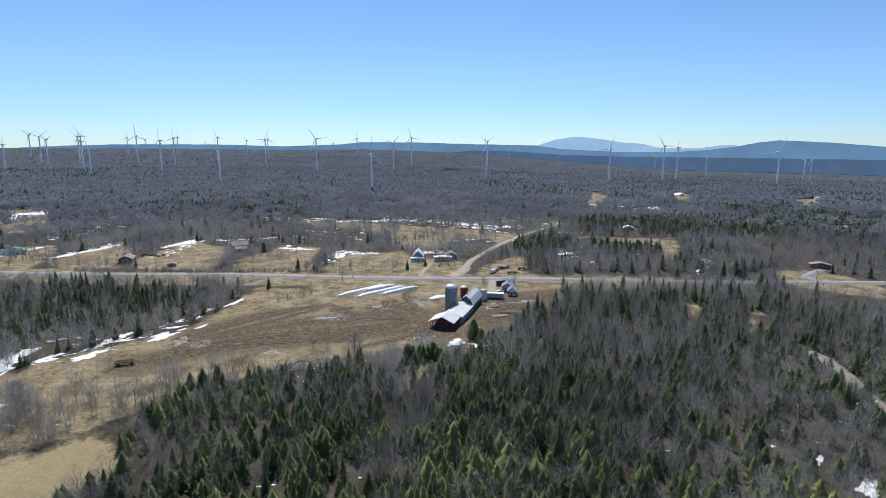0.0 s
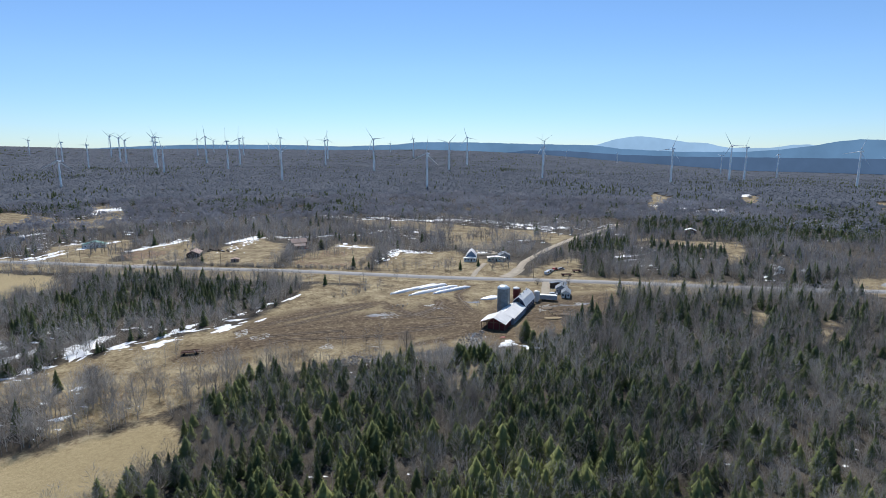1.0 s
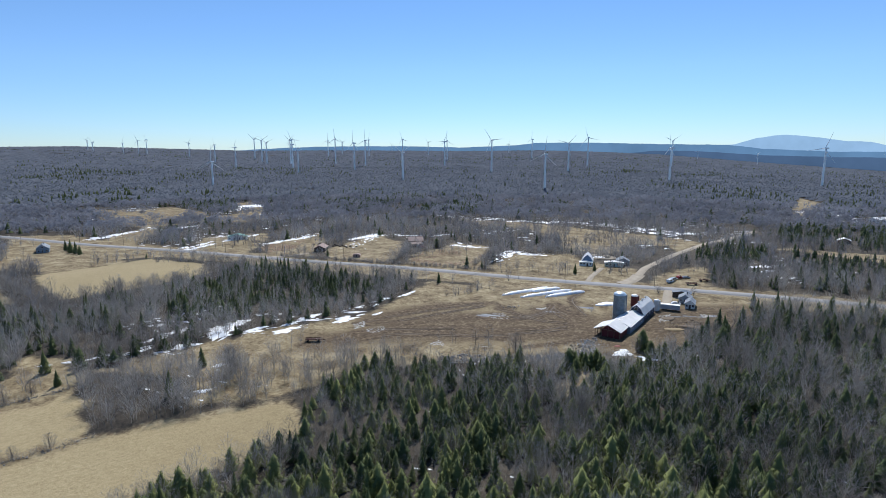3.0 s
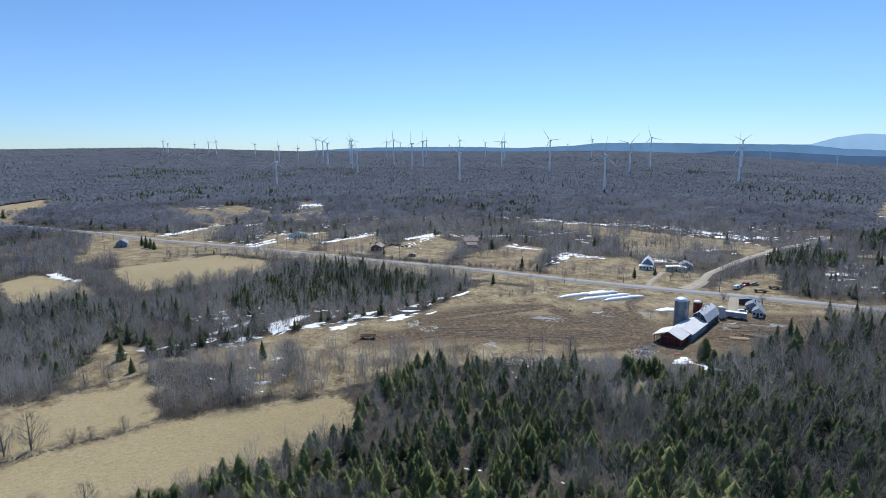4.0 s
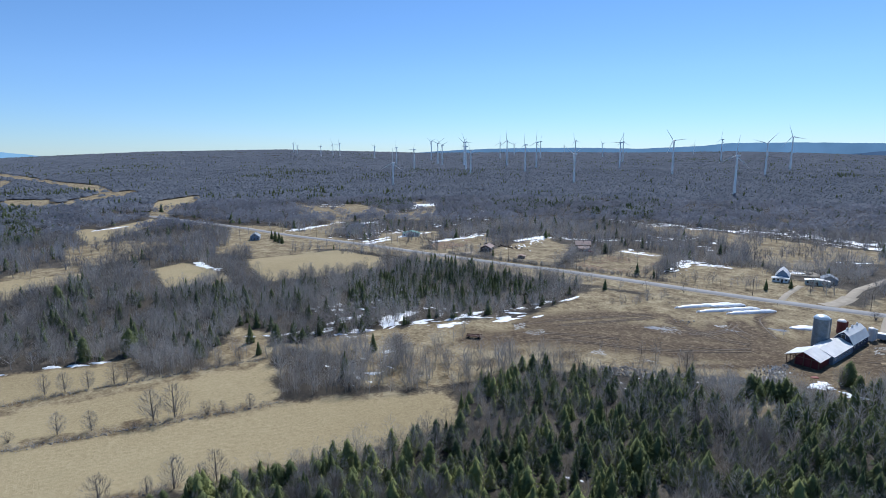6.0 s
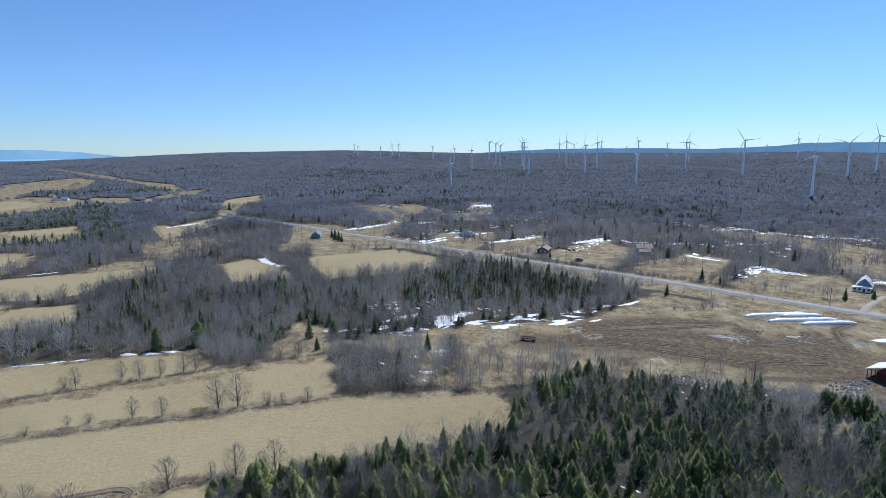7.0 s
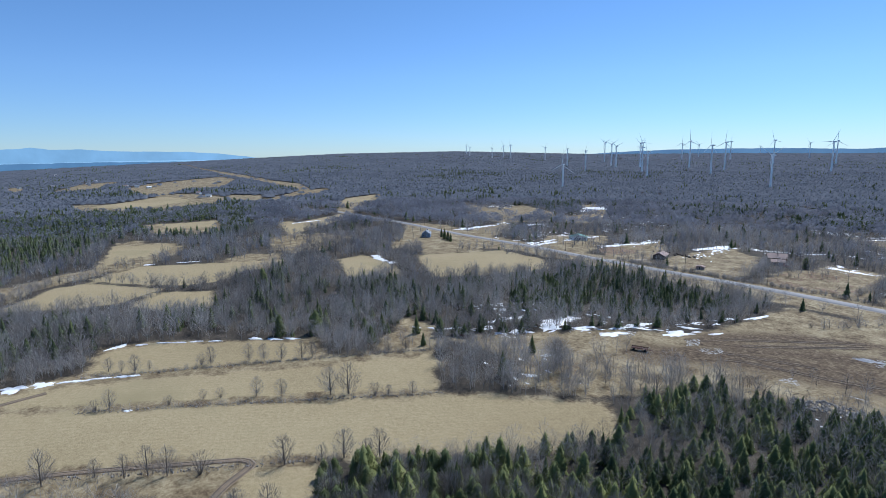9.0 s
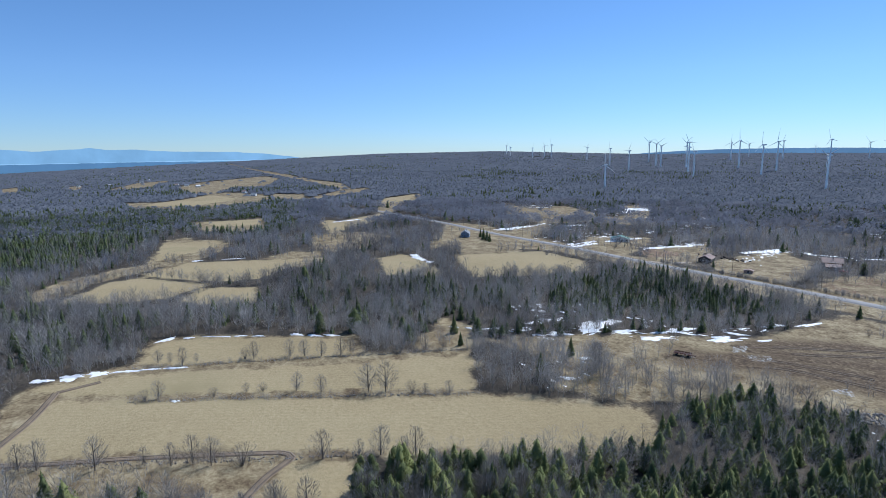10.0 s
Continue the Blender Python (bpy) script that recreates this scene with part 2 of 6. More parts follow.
SNOW.append((-240, 423, -238, 462, 7))
SNOW.append((-300, 378, -286, 434, 3.5))
SNOW.append((-153, 429, -134, 427, 4))
SNOW.append((-504, 580, -531, 650, 9))
SNOW.append((-348, 335, -350, 374, 3))
SNOW.append((-104, 395, -99, 419, 3.5))
SNOW.append((-101, 370, -100, 382, 2))
SNOW.append((-175, 182, -175, 196, 6))
SNOW.append((-159, 192, -157, 197, 2.5))
SNOW.append((-232, -31, -227, -8, 3.4))
SNOW.append((-227, -7, -218, 17, 1.4))
SNOW.append((-256, 10, -262, 19, 3))
SNOW.append((-257, 20, -239, 52, 1.2))
SNOW.append((-235, 62, -222, 79, 1.8))
SNOW.append((-382, 199, -344, 198, 6))
SNOW.append((-146, 151, -142, 155, 1.6))
SNOW.append((-136, 132, -131, 134, 2))
SNOW.append((-624, 221, -636, 255, 4))
SNOW.append((-468, 349, -462, 392, 7))
SNOW.append((-445, 418, -438, 446, 7))
SNOW.append((-344, 376, -344, 419, 5))
SNOW.append((-298, 379, -285, 430, 5))
SNOW.append((-337, 325, -339, 360, 4))
SNOW.append((-239, 429, -236, 462, 6))
SNOW.append((-530, 615, -514, 638, 14))
SNOW.append((-188, 9, -186, 12, 0.9))
SNOW.append((-656, 742, -695, 797, 6))
SNOW.append((-444, 66, -440, 82, 2))
SNOW.append((-451, 43, -448, 53, 2))
SNOW.append((-208, 128, -197, 137, 1.5))
SNOW.append((-639, 528, -607, 545, 5))
SNOW.append((28, 562, 47, 566, 9))
SNOW.append((2, 575, 22, 603, 4))
SNOW.append((-99, 400, -93, 417, 4))
SNOW.append((-87, 403, -70, 413, 2))
SNOW.append((-149, 428, -134, 428, 4))
SNOW.append((-185, 584, -161, 610, 4))
SNOW.append((-144, 593, -106, 607, 5))
SNOW.append((-94, 608, -61, 604, 6))
SNOW.append((-45, 604, -25, 599, 7))
SNOW.append((-20, 598, 0, 570, 7))
SNOW.append((9, 557, 25, 547, 7))
SNOW.append((-5, 218, 0, 216, 3.5))
SNOW.append((-7, 213, -5, 220, 2))
SNOW.append((4, 213, 8, 216, 2))
SNOW.append((-120, 229, -118, 237, 2))
SNOW.append((-39, 411, -25, 415, 4))
SNOW.append((129, 178, 125, 167, 1.5))
SNOW.append((132, 174, 123, 159, 3))
SNOW.append((93, 118, 102, 126, 5))
SNOW.append((89, 132, 95, 139, 2))
SNOW.append((184, 816, 222, 790, 12))
SNOW.append((217, 885, 237, 859, 8))
SNOW.append((373, 1021, 410, 1095, 12))
SNOW.append((65, 412, 83, 428, 5))
SNOW.append((69, 399, 84, 409, 3))
SNOW.append((-7, 217, 0, 222, 3))
SNOW.append((1, 217, 6, 214, 1.5))
SNOW.append((150, 355, 167, 383, 3))
SNOW.append((342, 595, 371, 594, 5))
SNOW.append((375, 591, 422, 601, 5))
SNOW.append((185, 384, 194, 395, 3))
SNOW.append((-99, 404, -88, 416, 3))
SNOW.append((-175, 617, -147, 606, 5))
SNOW.append((-246, 619, -200, 614, 4))
SNOW.append((-134, 607, -94, 592, 6))
SNOW.append((-46, 598, 27, 570, 6))
STONES = []
STONES.append((-195, -3, -140, 100))
STONES.append((-167, -33, -134, 31))
STONES.append((-134, 31, -124, 52))
STONES.append((-228, -2, -177, 120))
STONES.append((-72, 184, -16, 211))
TRACKS = []
TRACKS.append([(-171, -37), (-163, -22), (-155, -4), (-144, 18), (-137, 32)])
TRACKS.append([(-137, 32), (-133, 34), (-127, 26), (-119, 18)])
TRACKS.append([(-167, -40), (-180, -35), (-195, -29), (-211, -25), (-216, -24)])
TRACKS.append([(-216, -24), (-219, -11)])
TRACKS.append([(136, 215), (138, 209), (137, 195), (133, 180), (131, 167), (127, 141)])
LANE = [(-8, 336), (-3, 352), (2, 386), (22, 445), (49, 505), (73, 546), (100, 600)]
MUD_LANES = []
MUD_LANES.append([(-129, 181), (-114, 197), (-102, 210), (-83, 219), (-68, 226), (-53, 228), (-32, 231), (-15, 233)])
MUD_LANES.append([(-104, 215), (-95, 226), (-78, 238), (-60, 246), (-35, 248), (-19, 242)])
MUD_LANES.append([(-121, 215), (-107, 241), (-90, 260), (-71, 269)])
MUD_LANES.append([(-116, 193), (-101, 204), (-82, 215), (-64, 216), (-45, 218)])
MUD_LANES.append([(-71, 269), (-53, 253), (-35, 249)])
MUD_LANES.append([(-43, 210), (-29, 220), (-16, 235)])
MUD_LANES.append([(3, 257), (11, 251), (21, 259), (32, 273)])
MUD_LANES.append([(6, 275), (28, 288), (48, 295)])
MUD_LANES.append([(-114, 189), (-104, 201), (-87, 209)])
MUD_LANES.append([(-43, 277), (-41, 261), (-45, 250)])
MUD_LANES.append([(-39, 279), (-31, 264), (-25, 262)])
RUTS = []
RUTS.append([(-111, 195), (-97, 207), (-79, 213), (-62, 218), (-46, 227), (-29, 240)])
RUTS.append([(-120, 215), (-109, 232), (-95, 247), (-76, 267)])
RUTS.append([(-115, 214), (-103, 227), (-90, 242), (-74, 262)])
RUTS.append([(-67, 260), (-51, 251), (-40, 247), (-30, 248)])
RUTS.append([(-66, 250), (-52, 248), (-45, 254), (-41, 266)])
RUTS.append([(-58, 242), (-49, 252), (-42, 263), (-41, 274)])
RUTS.append([(-41, 269), (-36, 259), (-31, 254)])
RUTS.append([(-40, 272), (-35, 265), (-31, 261)])
RUTS.append([(-53, 231), (-41, 234), (-30, 244)])
RUTS.append([(-116, 203), (-106, 211), (-94, 216), (-76, 223)])
RUTS.append([(4, 258), (12, 266), (24, 272), (38, 278), (50, 284)])
RUTS.append([(6, 252), (18, 258), (30, 266), (42, 270)])
RUTS.append([(-24, 262), (-30, 276), (-34, 292), (-30, 310)])
WET_SIDE = []
WET_SIDE.append([(6, 279), (14, 290), (29, 297), (52, 306), (49, 283), (34, 273), (29, 256), (21, 252), (13, 233), (9, 241), (3, 253)])
STONE_BELT = []
STONE_BELT.append([(-72, 188), (-63, 195), (-51, 198), (-39, 202), (-28, 209), (-15, 216), (-12, 208), (-29, 201), (-38, 194), (-49, 190), (-67, 183)])
BARN_SCRAP = []
BARN_SCRAP.append([(-20, 226), (-15, 235), (-15, 213), (-19, 205), (-22, 210)])
BROWN_GRASS = []
BROWN_GRASS.append([(-159, 355), (-159, 397), (-132, 421), (-111, 387), (-114, 350), (-139, 342)])
BROWN_GRASS.append([(-534, 407), (-630, 490), (-625, 551), (-503, 524), (-464, 474), (-486, 429)])
BROWN_GRASS.append([(-294, 363), (-296, 397), (-278, 401), (-265, 372), (-273, 346)])
TURNAROUND = []
TURNAROUND.append([(-29, 416)])
MARGINS = []
MARGINS.append([(-227, -35), (-234, 0), (-261, 7), (-260, 20), (-219, 85), (-194, 82), (-177, 120), (-143, 100), (-122, 120), (-102, 140), (-84, 122), (-96, 96), (-112, 70), (-123, 50), (-105, 40), (-152, -37), (-184, -43)])
MARGINS.append([(-420, 304), (-250, 306), (60, 306), (130, 320), (130, 345), (-420, 340)])
MARGINS.append([(-239, 367), (-235, 427), (-228, 451), (-196, 426), (-174, 384), (-171, 340), (-209, 341)])
FAR_HOUSES = [(-1808, -93), (-1787, -23), (-1796, 0), (-1865, 59), (-1999, 86), (-1623, 132), (-1581, 152), (-1503, 170), (-1213, 228), (-1122, 226), (-2900, -20)]
JUNK = []
JUNK.append([(-237, 390)])
ROWS = []
ROWS.append(([(-256, 338), (-157, 339)], 0.4, 3))
ROWS.append(([(-153, 341), (-100, 343)], 0.6, 2.6))
ROWS.append(([(-94, 276), (-70, 334)], 3.0, 5))
ROWS.append(([(-283, 221), (-254, 262)], 1.8, 6))
ROWS.append(([(-254, 262), (-257, 304)], 2.2, 7))
ROWS.append(([(-167, 353), (-182, 422)], 1.2, 5))
ROWS.append(([(-109, 352), (-107, 426)], 1.0, 5))
ROWS.append(([(-100, 347), (-73, 339)], 2.0, 3))
ROWS.append(([(-273, 215), (-253, 243)], 0.9, 8))
ROWS.append(([(-372, 39), (-335, 72)], 1.3, 7.5))
ROWS.append(([(-418, 9), (-372, 39)], 1.5, 7))
ROWS.append(([(-414, -11), (-418, 9)], 1.4, 6))
ROWS.append(([(-369, -35), (-414, -11)], 1.6, 6))
ROWS.append(([(-477, 183), (-453, 219)], 2.0, 8))
ROWS.append(([(-327, 285), (-256, 324)], 1.5, 5))
ROWS.append(([(-321, 18), (-352, 47)], 1.6, 6))
ROWS.append(([(-292, 147), (-334, 195)], 1.2, 6))
SLUSH_SPOTS = []
SLUSH_SPOTS.append([(-114, 207), (-108, 215), (-103, 211), (-109, 204)])
SLUSH_SPOTS.append([(-123, 214), (-119, 219), (-115, 211), (-118, 207)])
SLUSH_SPOTS.append([(-80, 202), (-77, 207), (-73, 202), (-77, 198)])
SLUSH_SPOTS.append([(-70, 248), (-61, 253), (-56, 245), (-64, 241)])
SLUSH_SPOTS.append([(-61, 208), (-55, 211), (-54, 206), (-58, 204)])
SLUSH_SPOTS.append([(10, 276), (15, 280), (15, 270), (10, 265)])
SLUSH_SPOTS.append([(29, 288), (35, 290), (34, 282), (29, 280)])
SLUSH_SPOTS.append([(23, 274), (30, 267), (29, 263), (23, 270)])
SLUSH_SPOTS.append([(-48, 266), (-43, 270), (-44, 264)])
SNOW_LINES = []
SNOW_LINES.append([(-190, 146), (-185, 153), (-181, 163)])
SNOW_LINES.append([(-193, 169), (-185, 179)])
SNOW_LINES.append([(-176, 154), (-170, 155)])
SNOW_LINES.append([(-173, 162), (-168, 168)])
SNOW_LINES.append([(-166, 175), (-166, 182), (-171, 192)])
SNOW_LINES.append([(-161, 185), (-155, 191), (-149, 197)])
SNOW_LINES.append([(-148, 194), (-143, 198), (-139, 203)])
SNOW_LINES.append([(-151, 201), (-145, 210), (-138, 217)])
SNOW_LINES.append([(-132, 217), (-125, 226)])
SNOW_LINES.append([(-138, 230), (-132, 240), (-131, 248)])
SNOW_LINES.append([(-181, 176), (-176, 185)])
SNOW_LINES.append([(-144, 152), (-141, 156)])
FAR_SNOW_LINES = []
FAR_SNOW_LINES.append([(-461, 340), (-462, 371), (-473, 416)])
FAR_SNOW_LINES.append([(-343, 331), (-342, 346), (-344, 365)])
FAR_SNOW_LINES.append([(-368, 388), (-360, 407)])
FAR_SNOW_LINES.append([(-300, 379), (-296, 407), (-289, 443)])
FAR_SNOW_LINES.append([(-99, 370), (-95, 412)])
FAR_SNOW_LINES.append([(-95, 412), (-72, 407)])
FAR_SNOW_LINES.append([(-152, 435), (-122, 424)])
FAR_SNOW_LINES.append([(67, 418), (92, 430)])
FAR_SNOW_LINES.append([(-653, 536), (-644, 552), (-625, 566)])
FAR_SNOW_LINES.append([(-229, 603), (-178, 603), (-112, 602)])
FAR_SNOW_LINES.append([(-112, 602), (-31, 585)])
FAR_SNOW_LINES.append([(-25, 566), (46, 557)])
FAR_SNOW_LINES.append([(175, 808), (224, 771)])
FAR_SNOW_LINES.append([(74, 373), (88, 388)])
FAR_SNOW_LINES.append([(-221, 388), (-228, 426), (-231, 458)])
FAR_SNOW_LINES.append([(-223, 461), (-191, 464), (-165, 486)])
FAR_SNOW_LINES.append([(-639, 440), (-595, 440)])
FAR_SNOW_LINES.append([(-497, 542), (-487, 545)])
FAR_SNOW_LINES.append([(-451, 556), (-435, 556)])
FAR_SNOW_LINES.append([(234, 800), (214, 711)])
FAR_MOUNTAINS = [(-2.5, 0.09), (-7.1, 0.37), (-8.8, 0.9), (-9.9, 1.08), (-10.6, 1.15), (-11.8, 1.1), (-12.6, 1.0), (-14.0, 0.79), (-15.3, 0.59), (-16.9, 0.5), (-18.7, 0.08), (-22.0, 0.08), (-23.6, 0.36), (-24.8, 0.37), (-26.6, 0.19), (-29.2, 0.12), (-35.8, -0.11)]
BLUE_HILLS = [(42.2, -0.25), (40.2, -0.13), (36.6, 0.07), (32.7, 0.2), (28.4, 0.24), (23.8, 0.23), (18.7, 0.1), (13.4, 0.3), (10.6, 0.57), (5.0, 0.55), (-0.8, 0.4), (-6.5, 0.31), (-9.4, -0.05), (-14.8, -0.3), (-20.0, -0.27), (-22.5, -0.08), (-24.8, 0.22), (-26.6, 0.59), (-28.3, 0.81), (-30.8, 0.68), (-33.2, 0.51), (-35.7, 0.26), (-38.2, 0.15)]
FOREST_EDGE = [(5.5, -1.17), (3.2, -0.57), (-0.2, -0.23), (-3.7, -0.24), (-9.4, -0.61), (-14.9, -0.74), (-22.5, -0.76), (-29.3, -0.77), (-35.9, -0.8), (-38.4, -0.82)]
LAKE_HILLS = [(100.1, 0.48), (98.0, 0.67), (95.8, 0.47), (92.6, 0.68), (91.8, 0.78), (90.6, 0.6), (88.4, 0.62), (85.7, 0.44), (79.9, 0.36), (76.8, 0.15), (74.7, -0.12), (71.5, -0.57), (68.1, -1.03)]

TURBINES = []
TURBINES.append((-1679, 2065, 122))
TURBINES.append((-1441, 1815, 110))
TURBINES.append((-1340, 1715, 101))
TURBINES.append((-1272, 1767, 111))
TURBINES.append((-1306, 1826, 114))
TURBINES.append((-1082, 1514, 93))
TURBINES.append((-932, 1329, 81))
TURBINES.append((-1527, 2435, 119))
TURBINES.append((-1100, 1804, 115))
TURBINES.append((-1746, 2944, 118))
TURBINES.append((-852, 1506, 96))
TURBINES.append((-949, 1756, 107))
TURBINES.append((-1378, 2589, 124))
TURBINES.append((-1901, 3951, 108))
TURBINES.append((-1049, 2292, 120))
TURBINES.append((-536, 1173, 71))
TURBINES.append((-1170, 2898, 114))
TURBINES.append((-692, 1872, 104))
TURBINES.append((-864, 2368, 114))
TURBINES.append((-440, 1592, 104))
TURBINES.append((-854, 3491, 105))
TURBINES.append((-517, 2561, 120))
TURBINES.append((-179, 1017, 69))
TURBINES.append((-226, 1663, 94))
TURBINES.append((-205, 1985, 116))
TURBINES.append((43, 1358, 80))
TURBINES.append((76, 2316, 108))
TURBINES.append((284, 3984, 55))
TURBINES.append((624, 3945, 44))
TURBINES.append((345, 1382, 79))
TURBINES.append((1070, 3251, 42))
TURBINES.append((543, 1580, 88))
TURBINES.append((679, 1847, 84))
TURBINES.append((1046, 2502, 56))
TURBINES.append((765, 1410, 74))
TURBINES.append((1347, 2295, 38))
TURBINES.append((1167, 1951, 48))
TURBINES.append((-2557, 1959, 111))
TURBINES.append((-2729, 2063, 124))
TURBINES.append((-2302, 1913, 106))
TURBINES.append((-2360, 2045, 120))
TURBINES.append((-2296, 2038, 123))
TURBINES.append((-1981, 1987, 104))
TURBINES.append((-835, 895, 54))
TURBINES.append((-1571, 1702, 94))
TURBINES.append((-1270, 1467, 84))



# ---- materials ----
def material(name):
    m = bpy.data.materials.new(name)
    m.use_nodes = True
    return m, m.node_tree.nodes, m.node_tree.links, m.node_tree.nodes["Principled BSDF"]


def noise_node(n, l, scale, detail=4.0, rough=0.55, coord=None, distort=0.0):
    t = n.new("ShaderNodeTexNoise")
    t.inputs["Scale"].default_value, t.inputs["Detail"].default_value, t.inputs["Roughness"].default_value, t.inputs["Distortion"].default_value = scale, detail, rough, distort
    if coord is not None:
        l.new(coord, t.inputs["Vector"])
    return t.outputs["Fac"]


def ramp(n, l, fac, stops):
    r = n.new("ShaderNodeValToRGB")
    while len(r.color_ramp.elements) < len(stops):
        r.color_ramp.elements.new(0.5)
    for e, (p, c) in zip(r.color_ramp.elements, stops):
        e.position, e.color = p, (*c, 1) if len(c) == 3 else c
    l.new(fac, r.inputs[0])
    return r.outputs[0]


def calc(n, l, op, a, b):
    m = n.new("ShaderNodeMath")
    m.operation = op
    for i, v in enumerate((a, b)):
        if isinstance(v, (int, float)):
            m.inputs[i].default_value = v
        else:
            l.new(v, m.inputs[i])
    return m.outputs[0]


def blend(n, l, fac, a, b):
    m = n.new("ShaderNodeMix")
    m.data_type = "RGBA"
    for s, v in ((m.inputs[0], fac), (m.inputs[6], a), (m.inputs[7], b)):
        if isinstance(v, tuple):
            s.default_value = (*v, 1)
        elif isinstance(v, (int, float)):
            s.default_value = v
        else:
            l.new(v, s)
    return m.outputs[2]


def step(n, l, v, lo, hi):
    m = n.new("ShaderNodeMapRange")
    m.interpolation_type = "SMOOTHSTEP"
    l.new(v, m.inputs[0])
    m.inputs[1].default_value, m.inputs[2].default_value = lo, hi
    return m.outputs[0]


def attr(n, name):
    a = n.new("ShaderNodeAttribute")
    a.attribute_name = name
    return a.outputs["Fac"]


def bump(n, l, bsdf, height, strength, distance):
    b = n.new("ShaderNodeBump")
    b.inputs["Strength"].default_value, b.inputs["Distance"].default_value = strength, distance
    l.new(height, b.inputs["Height"])
    l.new(b.outputs[0], bsdf.inputs["Normal"])


def simple(name, colour, rough=0.6, metal=0.0, vary=0.25, scale=3.0, fine=40.0, relief=0.0):
    """A painted, metal or earthen surface with stains at two scales."""
    m, n, l, b = material(name)
    co = n.new("ShaderNodeTexCoord").outputs["Object"]
    a = noise_node(n, l, scale, 5, 0.6, co)
    c = noise_node(n, l, fine, 3, 0.6, co)
    f = calc(n, l, "ADD", calc(n, l, "MULTIPLY", a, 0.65), calc(n, l, "MULTIPLY", c, 0.35))
    lo = tuple(max(0.0, v * (1 - vary)) for v in colour)
    hi = tuple(min(1.0, v * (1 + vary)) for v in colour)
    l.new(ramp(n, l, f, [(0.3, lo), (0.7, hi)]), b.inputs["Base Color"])
    b.inputs["Roughness"].default_value, b.inputs["Metallic"].default_value = rough, metal
    if relief:
        bump(n, l, b, f, 0.6, relief)
    return m


def leafy(name, dark, light, rough=0.85, spread=0.5, through_light=0.0, gloss=0.1):
    """Bark, twigs or needles; each tree has a tone of its own."""
    m, n, l, b = material(name)
    t = attr(n, "tint")
    isl = n.new("ShaderNodeNewGeometry").outputs["Random Per Island"]
    f = calc(n, l, "ADD", calc(n, l, "MULTIPLY", t, 1 - spread * 0.5), calc(n, l, "MULTIPLY", isl, spread * 0.5))
    l.new(ramp(n, l, f, [(0.0, dark), (1.0, light)]), b.inputs["Base Color"])
    b.inputs["Roughness"].default_value = rough
    b.inputs["Specular IOR Level"].default_value = gloss
    if through_light:
        tr = n.new("ShaderNodeBsdfTranslucent")
        l.new(b.inputs["Base Color"].links[0].from_socket, tr.inputs[0])
        mx = n.new("ShaderNodeMixShader")
        mx.inputs[0].default_value = through_light
        l.new(b.outputs[0], mx.inputs[1])
        l.new(tr.outputs[0], mx.inputs[2])
        l.new(mx.outputs[0], n["Material Output"].inputs[0])
    return m


